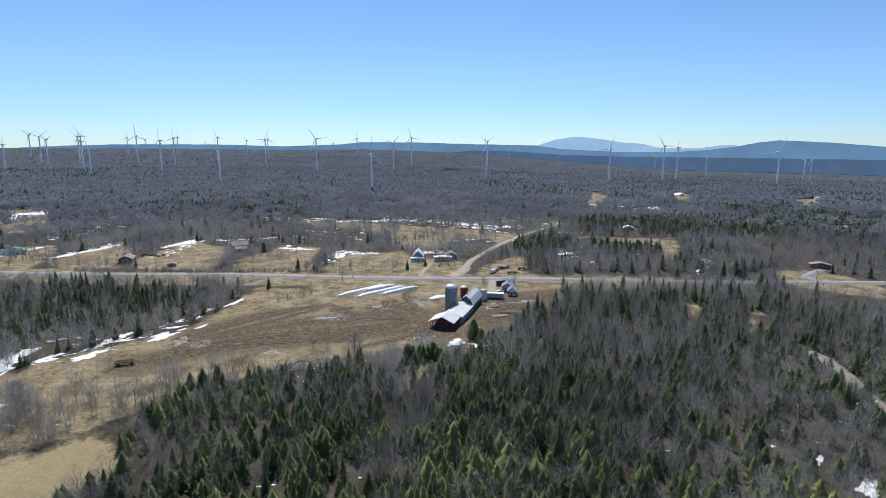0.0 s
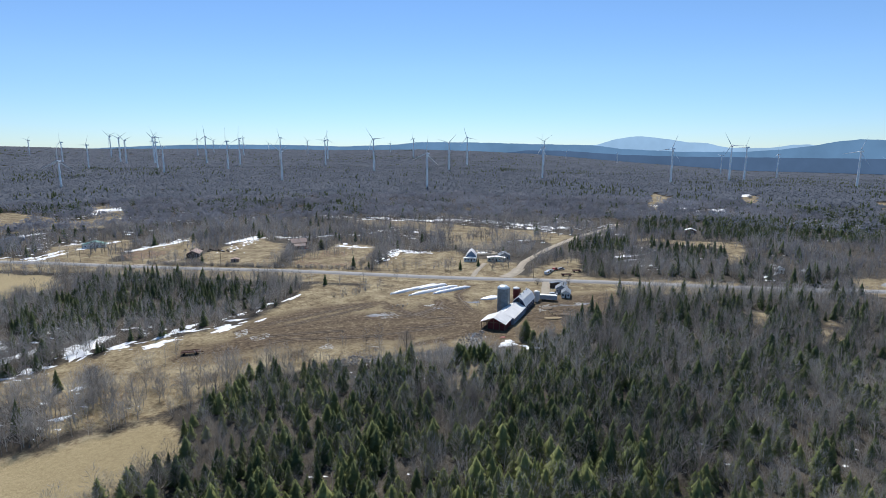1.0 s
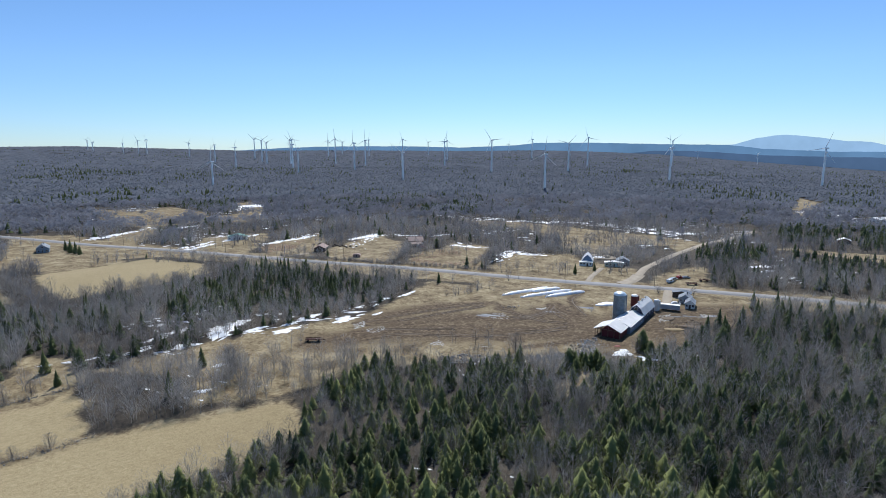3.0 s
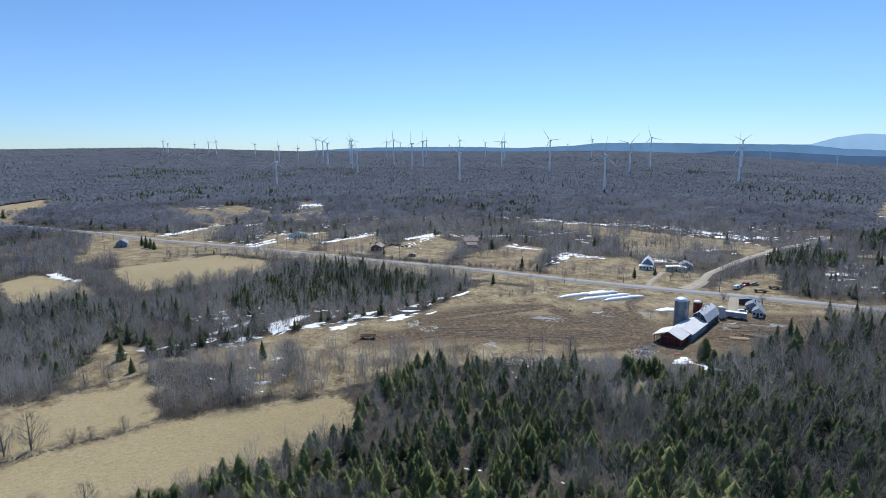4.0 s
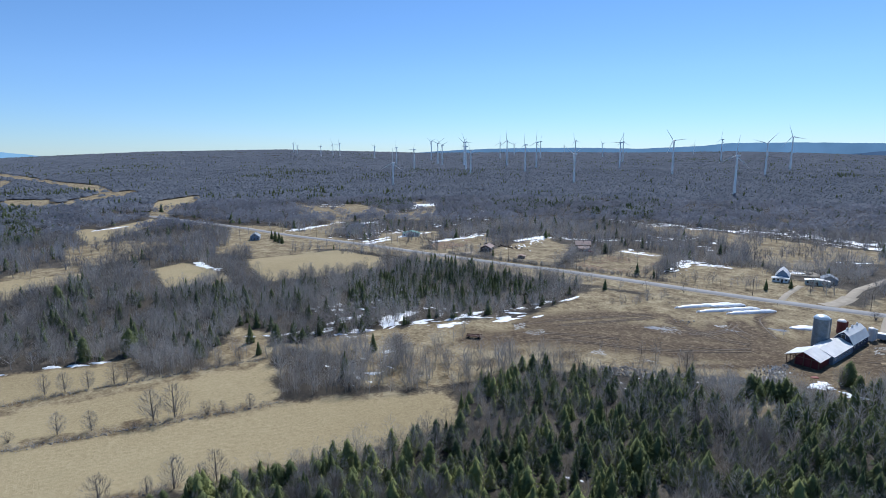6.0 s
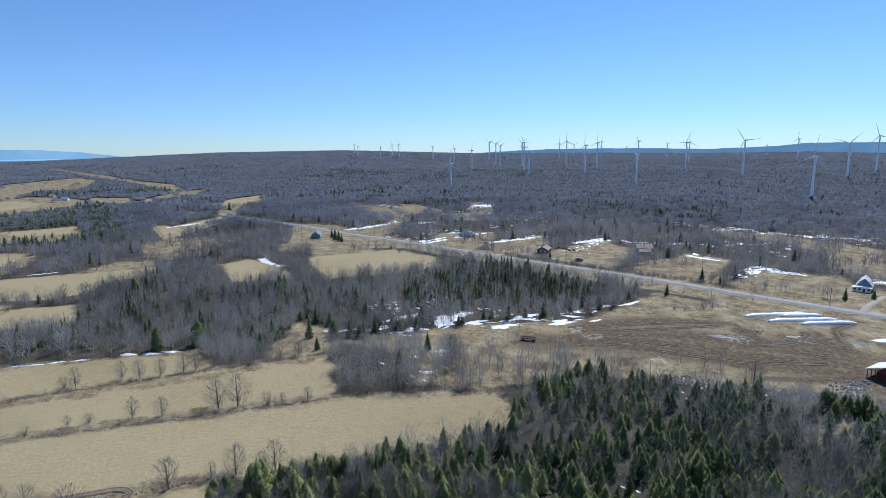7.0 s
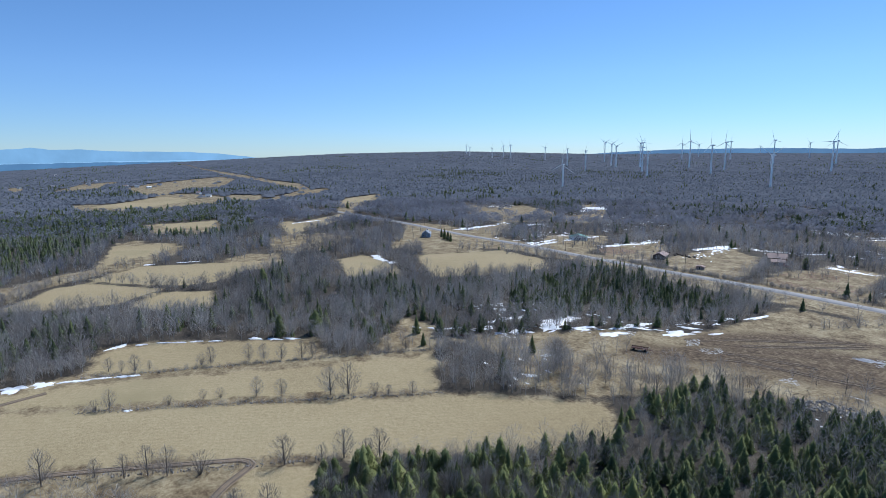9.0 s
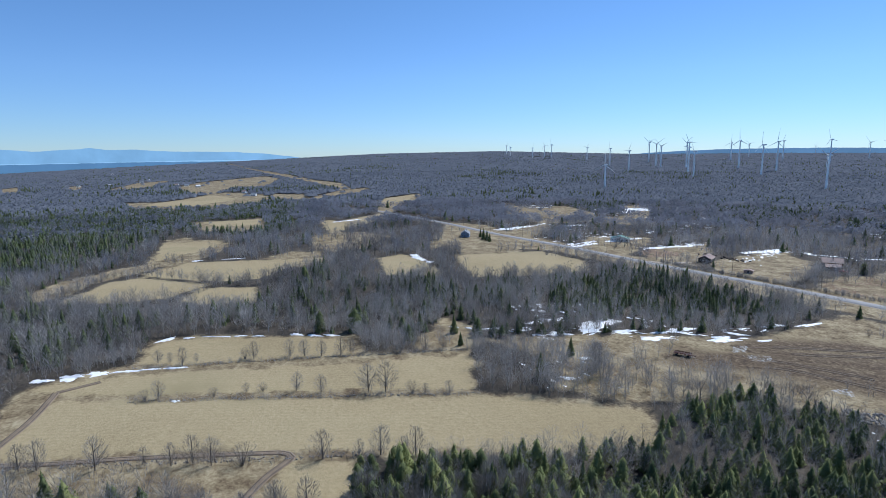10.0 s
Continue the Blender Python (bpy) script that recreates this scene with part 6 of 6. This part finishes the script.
ribbon("field_edge_lane", [(900, 1010), (640, 930), (540, 900)], 7.0, M_GRAVEL, "faint far lane in the woods", 0.3)

tx, ty = TURNAROUND[0][0]
ribbon("turnaround", [(tx + 9.0 * math.cos(0.45 * k), ty + 7.0 * math.sin(0.45 * k)) for k in range(15)], 4.5, M_GRAVEL, "pale gravel turnaround between two houses", 0.14, step_m=2.0)


# vehicles
def vehicle(name, label, x, y, turn, paint, L=4.6, W=1.8, H=1.5, van=False, group="vehicles in the yard"):
    t = thing(name, label, "car", pose(x, y, float(land(x, y)), 0, 0, turn), group)
    prof = [(-L / 2, 0.45), (L / 2, 0.45), (L / 2, 0.85), (L / 2 - 0.25, 0.98), (L * 0.22, 1.02), (L * 0.08, H), (-L * 0.34, H), (-L * 0.45, 1.0), (-L / 2, 0.92)] if not van else [(-L / 2, 0.45), (L / 2, 0.45), (L / 2, 1.0), (L * 0.36, 1.2), (L * 0.27, H), (-L / 2, H)]
    bm = bmesh.new()
    a = [bm.verts.new((p, -W / 2, z)) for p, z in prof]
    b = [bm.verts.new((p, W / 2, z)) for p, z in prof]
    bm.faces.new(a)
    bm.faces.new(b[::-1])
    for i in range(len(a)):
        j = (i + 1) % len(a)
        bm.faces.new((a[j], a[i], b[i], b[j]))
    bmesh.ops.recalc_face_normals(bm, faces=bm.faces)
    bmesh.ops.bevel(bm, geom=bm.edges[:], offset=0.07, segments=1)
    part("body", bm, paint, t)
    bm = bmesh.new()
    box(bm, -L * 0.3, -W / 2 - 0.015, 1.05, L * 0.08, W / 2 + 0.015, H - 0.12)
    part("window", bm, M_GLASS, t)
    bm = bmesh.new()
    tube(bm, (L * 0.15 if not van else L * 0.325, 0, H - 0.2), (L * 0.23 if not van else L * 0.345, 0, 1.08), W * 0.4, W * 0.46, 4)
    part("windscreen", bm, M_GLASS, t)
    for sx in (-0.31, 0.31):
        for sy in (-1, 1):
            bm = bmesh.new()
            tube(bm, (L * sx, sy * (W / 2 - 0.2), 0.34), (L * sx, sy * (W / 2 + 0.02), 0.34), 0.34, 0.34, 14)
            w = part("wheel", bm, M_RUBBER, t)
            bm = bmesh.new()
            tube(bm, (L * sx, sy * (W / 2 + 0.015), 0.34), (L * sx, sy * (W / 2 + 0.035), 0.34), 0.19, 0.19, 10)
            part("rim", bm, M_TIN, w)
    return t


vehicle("parked_van", "white van parked on dry grass by the road", 16.8, 349.0, 60, M_CARWHITE, 5.2, 2.0, 2.2, True)
vehicle("parked_van", "grey van parked in a row on dry grass", 18.2, 353.0, 60, M_CARGREY, 5.0, 2.0, 2.1, True)
vehicle("parked_car", "white car parked in a row on dry grass", 19.6, 357.0, 60, M_CARWHITE)
vehicle("parked_truck", "red pickup parked at the end of a row", 22.4, 361.0, 55, M_CARRED, 5.2, 2.0, 1.9)
vehicle("parked_car", "grey car beside the red pickup", 26.5, 363.5, 20, M_CARGREY)
vehicle("parked_car", "white car standing on the farmhouse drive", 18.3, 299.0, 10, M_CARWHITE)
vehicle("parked_van", "white van beside the snowy yard", -420.0, 398.0, 45, M_CARWHITE, 5.2, 2.0, 2.2, True)
vehicle("parked_car", "red car near the brown house", -168.0, 409.0, 20, M_CARRED)


def box_trailer(x, y, turn, L, W, H, side, top, label):
    t = thing("box_trailer", label, "trailer", pose(x, y, 0, 0, 0, turn))
    bm = bmesh.new()
    box(bm, -L / 2, -W / 2, 0.7, L / 2, W / 2, H)
    bmesh.ops.bevel(bm, geom=bm.edges[:], offset=0.08, segments=1)
    part("box", bm, side, t)
    bm = bmesh.new()
    box(bm, -L / 2 - 0.08, -W / 2 - 0.08, H - 0.02, L / 2 + 0.08, W / 2 + 0.08, H + 0.14)
    part("roof", bm, top, t)
    for k in range(int(L)):
        bm = bmesh.new()
        box(bm, -L / 2 + 0.5 + k, -W / 2 - 0.06, 0.75, -L / 2 + 0.6 + k, -W / 2 + 0.01, H - 0.05)
        part("side_rib", bm, side, t)
    for sx in (-0.33, -0.2, 0.3):
        for sy in (-1, 1):
            bm = bmesh.new()
            tube(bm, (L * sx, sy * (W / 2 - 0.3), 0.45), (L * sx, sy * W / 2, 0.45), 0.45, 0.45, 12)
            part("wheel", bm, M_RUBBER, t)


box_trailer(15.0, 287.5, -4, 9.0, 2.6, 2.9, simple("pale_grey_trailer_side", (0.36, 0.40, 0.46), 0.5), M_WHITE, "blue-grey box trailer with a white roof in the yard")


def wagon(x, y, turn, label, L=6.4, W=2.3):
    t = thing("hay_wagon", label, "wagon", pose(x, y, float(land(x, y)), 0, 0, turn), "farm machinery")
    for k in range(7):
        bm = bmesh.new()
        box(bm, -L / 2, -W / 2 + k * W / 7 + 0.02, 0.95, L / 2, -W / 2 + (k + 1) * W / 7 - 0.02, 1.02)
        part("deck_plank", bm, M_RUST, t)
    for sy in (-1, 1):
        for z in (1.08, 1.3):
            bm = bmesh.new()
            box(bm, -L / 2, sy * W / 2 - 0.04, z, L / 2, sy * W / 2 + 0.04, z + 0.14)
            part("side_rail", bm, M_RUST, t)
        for k in range(6):
            bm = bmesh.new()
            xx = -L / 2 + 0.1 + (L - 0.2) * k / 5
            box(bm, xx - 0.05, sy * W / 2 - 0.06, 0.9, xx + 0.05, sy * W / 2 + 0.06, 1.5)
            part("stake", bm, M_RUST, t)
        for sx in (-0.34, 0.34):
            bm = bmesh.new()
            tube(bm, (L * sx, sy * (W / 2 - 0.25), 0.42), (L * sx, sy * (W / 2 - 0.02), 0.42), 0.42, 0.42, 12)
            part("wheel", bm, M_RUBBER, t)
    bm = bmesh.new()
    box(bm, -L / 2 + 0.4, -0.1, 0.6, L / 2 + 1.8, 0.1, 0.8)
    part("drawbar", bm, M_RUST, t)


wagon(-126.0, 186.5, 25, "dark red hay wagon standing in a brown field")
wagon(28.5, 346.0, 10, "rusty red farm wagon on dry grass")
wagon(36.0, 358.5, 15, "rusty red farm implement by the trees", 5.5)
wagon(-180.5, 138.5, 20, "small dark cart in the rough grass", 3.6, 1.6)

# debris and ground details by the barn
for cx, cy, n, sz, mat, label in ((-18, 226, 22, 0.5, M_STONE, "heap of stones and scrap below the barn"), (-22, 219, 22, 0.5, M_DARK, "dark heap of scrap below the barn"), (-19, 221, 16, 0.5, M_PLASTIC, "scattered white plastic scraps"), (-20, 225, 8, 0.5, M_BLUE, "scattered blue tarpaulin scraps"), (-60, 264, 26, 0.45, M_STONE, "pile of dark stones in the mud"), (18, 262, 40, 0.4, M_TRACK, "churned clods of mud beside the barn"), (26, 270, 40, 0.4, M_TRACK, "churned clods of mud beside the barn")):
    stones("rubble", np.stack([cx + rng.normal(0, 2.2, n), cy + rng.normal(0, 2.4, n)], 1), sz, mat, label)


def mound(name, x, y, a, b, h, turn, mat, label, seed):
    """A low heap with an uneven outline."""
    g = random.Random(seed)
    bm = bmesh.new()
    bmesh.ops.create_icosphere(bm, subdivisions=3, radius=1)
    ph = [g.uniform(0, 6.28) for _ in range(4)]
    for v in bm.verts:
        t = math.atan2(v.co.y, v.co.x)
        k = 1 + 0.12 * math.sin(2 * t + ph[0]) + 0.1 * math.sin(3 * t + ph[1]) + 0.06 * math.sin(7 * t + ph[2])
        v.co = Vector((v.co.x * a * k, v.co.y * b * k, max(-0.15, v.co.z * h * (1 + 0.1 * math.sin(5 * v.co.x + ph[3])))))
    for q in bm.faces:
        q.smooth = True
    me = bpy.data.meshes.new(name)
    bm.to_mesh(me)
    bm.free()
    me.materials.append(mat)
    o = tagged(new(name, me), label, "mound")
    o.matrix_world = pose(x, y, float(land(x, y)), 0, 0, turn)


mound("tarped_silage_mound", -15.5, 286.5, 5.2, 3.0, 1.2, 35, M_PLASTIC, "silage heap under a white plastic sheet", 1)
mound("mud_mound", 14, 272, 3.5, 2.2, 0.8, 30, M_TRACK, "brown heap of manure and mud beside the barn", 2)
mound("mud_mound", 24, 262, 5.0, 2.6, 1.0, -10, M_TRACK, "brown heap of manure and mud beside the barn", 3)
mound("straw_mound", 16, 256, 4.0, 2.2, 0.7, 15, simple("old_straw", (0.30, 0.23, 0.13), 0.95, 0.0, 0.3, 0.5, 5.0), "heap of old straw below the barn", 4)
mound("straw_mound", 28, 255, 4.2, 2.0, 0.7, -20, bpy.data.materials["old_straw"], "heap of old straw below the barn", 5)
mound("rusty_sheet_heap", -6.5, 225.0, 1.6, 1.0, 0.35, 40, simple("rust_red_sheet", (0.2, 0.06, 0.045), 0.7, 0.2, 0.3, 1.0, 8.0), "crumpled rust-red roofing sheets lying on the mud", 6)
wrng = random.Random(3)
for line in RUTS:
    path = eased(line)
    for off, w, mt in ((-0.9, 0.7, M_RUT), (0.9, 0.6, M_RUT))[: 1 + (wrng.random() < 0.7)]:
        lane, wob = [], wrng.uniform(0, 6)
        for i, p in enumerate(path):
            d = (path[min(i + 1, len(path) - 1)] - path[max(i - 1, 0)]).normalized()
            o = off + 0.25 * math.sin(0.35 * i + wob)
            lane.append((p.x - d.y * o, p.y + d.x * o))
        cutoff = wrng.randint(0, max(0, len(lane) // 4))
        ribbon("wheel_rut", lane[cutoff:], w, mt, "wheel rut pressed into the muddy yard", 0.08, step_m=3.0)


# ---- streaks and flecks on the ground ----
M_WETMUD = simple("wet_mud", (0.045, 0.029, 0.019), 0.7, 0.0, 0.35, 0.5, 3.0)

M_STRAW = simple("pale_dry_grass", (0.32, 0.265, 0.16), 0.95, 0.0, 0.25, 0.5, 3.0)
M_DIRTYSNOW = simple("dirty_snow", (0.62, 0.63, 0.63), 0.6, 0.0, 0.2, 0.6, 4.0)
LEAF = np.array([(-0.5, 0), (-0.2, 0.42), (0.15, 0.5), (0.5, 0), (0.2, -0.4), (-0.15, -0.5)])


def streaks(name, lines, n, width, lo, hi, thin, mat, label):
    """Thin ragged streaks lying along some lines, as wheels and water leave them."""
    P, A = [], []
    for line in lines:
        p = np.array(line, float)
        d = np.hypot(*(p[1:] - p[:-1]).T)
        at = rng.uniform(0, d.sum(), int(n * d.sum()))
        k = np.clip(np.searchsorted(np.cumsum(d), at), 0, len(d) - 1)
        u = (at - (np.cumsum(d) - d)[k]) / d[k]
        P.append(p[k] + (p[k + 1] - p[k]) * u[:, None] + rng.normal(0, width, (len(k), 2)))
        A.append(np.arctan2(*(p[k + 1] - p[k]).T[::-1]) + rng.normal(0, 0.3, len(k)))
    lay(name, np.concatenate(P), np.concatenate(A), lo, hi, thin, mat, label)


def flecks(name, outlines, n, lo, hi, mat, label, thin=0.5):
    """Small ragged patches strewn over an area."""
    for outline in outlines:
        p = np.array(outline, float)
        q = rng.uniform(p.min(0), p.max(0), (n, 2))
        q = q[(inside([outline], q[:, 0], q[:, 1]) > 0) & (lattice(q[:, 0], q[:, 1], 7, 77) > 0.4)]
        lay(name, q, rng.uniform(-0.5, 0.5, len(q)), lo, hi, thin, mat, label)


def lay(name, q, a, lo, hi, thin, mat, label):
    m = len(q)
    L = rng.uniform(lo, hi, m)[:, None] * rng.uniform(0.6, 1.3, (m, 6))
    W = L * thin * rng.uniform(0.5, 1.3, (m, 1))
    U, W = LEAF[None, :, 0] * L, LEAF[None, :, 1] * W
    c, s = np.cos(a)[:, None], np.sin(a)[:, None]
    X, Y = q[:, :1] + U * c - W * s, q[:, 1:] + U * s + W * c
    V = np.stack([X, Y, land(X, Y) + 0.07 + rng.uniform(0, 0.06, (m, 1))], 2)
    F = np.array([(0, 5, 1), (1, 5, 4), (1, 4, 2), (2, 4, 3)])[None] + (np.arange(m) * 6)[:, None, None]
    tagged(new(name, mesh_from(name, V.reshape(-1, 3), F.reshape(-1, 3), mat)), label, "ground cover", kind="stuff")


streaks("snow_streaks", SNOW_LINES, 0.5, 1.1, 2.0, 8.0, 0.3, M_SNOW, "melting streaks of old snow at the edge of the wood")
streaks("snow_streaks", SNOW_LINES, 0.5, 2.6, 0.6, 2.4, 0.4, M_SNOW, "small leftovers of snow at the edge of the wood")
streaks("snow_streaks", FAR_SNOW_LINES, 0.35, 2.6, 3.0, 11.0, 0.32, M_SNOW, "melting streaks of old snow between fields and woods")
streaks("snow_streaks", FAR_SNOW_LINES, 0.4, 6.0, 1.0, 4.0, 0.4, M_SNOW, "small leftovers of snow between fields and woods")
flecks("mud_flecks", WET_SIDE, 500, 0.4, 1.3, M_WETMUD, "dark wet mud beside the barn", 0.8)
flecks("straw_litter", WET_SIDE, 300, 0.3, 1.0, M_STRAW, "straw litter trodden into the mud", 0.8)
flecks("slush", SLUSH_SPOTS, 160, 0.4, 1.6, M_SLUSH, "grey slush and meltwater in the mud", 0.35)
flecks("snow_flecks", STONE_BELT, 900, 0.3, 1.1, M_DIRTYSNOW, "dirty snow between field stones")
flecks("snow_flecks", BARN_SCRAP, 130, 0.3, 1.4, M_DIRTYSNOW, "dirty snow and plastic below the barn")
for name, outs, n, sz in (("field_stones", STONE_BELT, 2600, 0.6), ("rubble", BARN_SCRAP, 260, 0.6)):
    p = np.array(outs[0], float)
    q = rng.uniform(p.min(0), p.max(0), (n, 2))
    stones(name, q[inside(outs, q[:, 0], q[:, 1]) > 0], sz, M_STONE, "belt of grey field stones below the yard")

M_REDGRASS = simple("red_brown_grass", (0.20, 0.125, 0.08), 0.95, 0.0, 0.3, 0.5, 3.0)
flecks("brown_grass", BROWN_GRASS, 1500, 0.6, 3.2, M_REDGRASS, "red-brown withered grass and weeds")
flecks("brown_grass", BROWN_GRASS, 500, 0.6, 2.6, M_STRAW, "pale tufts among withered grass")
for line, gap, h in ROWS:
    p = np.array(line, float)
    d = p[1] - p[0]
    m = int(np.hypot(*d) / gap)
    u = rng.uniform(0, 1, m)
    q = p[0] + d * u[:, None] + rng.normal(0, 1.0, (m, 2))
    scatter("hedgerow", [bare(h, h * 0.24 + 0.4, 5, 60, 0.065, k, 0.08 if h < 5.5 else 0.28, 1.6) for k in range(4)], q[:, 0], q[:, 1], rng.uniform(0.55, 1.25, m), M_TWIG, "thin leafless hedgerow along road and fields")
jx, jy = JUNK[0][0]
stones("junk_row", np.stack([jx + rng.normal(0, 9, 40), jy + rng.normal(0, 2.5, 40)], 1), 1.3, M_DARK, "row of dark scrap and old machinery by a shed")


def scraps(x0, y0, x1, y1, n, lo, hi):
    """Many small leftovers of snow between trees."""
    ang = np.arange(7) * 0.8976
    x, y = rng.uniform(x0, x1, n), rng.uniform(y0, y1, n)
    ok = (inside(HAY, x, y) < 0) & ((inside(ROUGH, x, y) < 0) | (inside(BRUSH, x, y) > 0)) & (lattice(x, y, 18, 9) > 0.5)
    x, y = x[ok], y[ok]
    n = len(x)
    size = rng.uniform(lo, hi, n)[:, None] * rng.uniform(0.3, 1.4, (n, 7))
    X, Y = x[:, None] + size * np.cos(ang) * 1.5, y[:, None] + size * np.sin(ang) * 0.8
    Z = land(X, Y) + 0.05
    V = np.concatenate([np.stack([X, Y, Z], 2), np.stack([x, y, land(x, y) + 0.22], 1)[:, None]], 1)
    F = np.array([(k, (k + 1) % 7, 7) for k in range(7)])[None] + (np.arange(n) * 8)[:, None, None]
    tagged(new("snow_scraps", mesh_from("snow_scraps", V.reshape(-1, 3), F.reshape(-1, 3), M_SNOW)), "small leftovers of snow under the trees", "snow", kind="stuff")


for q in ((20, 60, 150, 230, 260, 0.25, 0.9), (-80, 70, 20, 200, 120, 0.2, 0.6), (-160, 470, 110, 640, 420, 0.6, 2.4), (150, 640, 330, 900, 160, 1.0, 3.5), (-480, 330, -330, 440, 240, 0.6, 2.2), (-220, 170, -110, 215, 130, 0.5, 1.7), (-620, 420, -300, 640, 200, 1.0, 3.0), (60, 380, 200, 480, 120, 0.6, 2.0), (-60, 180, 0, 215, 140, 0.25, 0.7), (-170, 110, -110, 150, 22, 0.3, 1.1), (250, 500, 420, 640, 90, 1.0, 2.5)):
    scraps(*q)


# poles and fences
def utility_pole():
    t = tagged(new("utility_pole"), "weathered wooden utility pole by the road", "utility pole", "roadside poles")
    bm = bmesh.new()
    tube(bm, (0, 0, -0.5), (0, 0, 10.2), 0.17, 0.11, 8)
    part("pole", bm, M_POLE, t)
    bm = bmesh.new()
    box(bm, -0.06, -1.1, 9.4, 0.06, 1.1, 9.54)
    part("crossarm", bm, M_POLE, t)
    for y in (-1.0, -0.4, 0.4, 1.0):
        bm = bmesh.new()
        tube(bm, (0, y, 9.54), (0, y, 9.74), 0.05, 0.04, 6)
        part("insulator", bm, M_TIN, t)
    return t


pole = utility_pole()
for i, x in enumerate(range(-720, 420, 52)):
    y = float(np.interp(x, [-780, -715, -620, -430, -258, -120, 60, 230, 900], [290, 316, 324, 324, 329, 331, 332, 335, 352])) + (7.5 if i % 2 else 7.0)
    t = pole if i == 0 else copy_thing(pole, Matrix())
    t.matrix_world = pose(x, y, float(land(x, y)))


def fence(x0, y0, x1, y1, gap, label):
    t = thing("field_fence", label, "fence", pose(x0, y0, 0, 0, 0, math.degrees(math.atan2(y1 - y0, x1 - x0))), "field fences")
    L = math.hypot(x1 - x0, y1 - y0)
    n = int(L / gap)
    post = bmesh.new()
    tube(post, (0, 0, -0.3), (0, 0, 1.3), 0.07, 0.06, 5)
    first = part("post", post, M_POLE, t)
    for i in range(1, n + 1):
        o = new("post", first.data)
        o.parent = t
        o.location = (L * i / n, 0, 0)
    for z in (0.55, 1.05):
        bm = bmesh.new()
        box(bm, 0, -0.02, z, L, 0.02, z + 0.08)
        part("rail", bm, M_POLE, t)


fence(28, 318, 130, 321, 3.0, "weathered post and rail fence along the road")
fence(-115, 309, -75, 292, 2.6, "weathered post fence at the field edge")
fence(-75, 292, -30, 322, 3.0, "weathered post fence at the field edge")
fence(-240, 339, -60, 340, 4.0, "wire fence posts along the lawn")
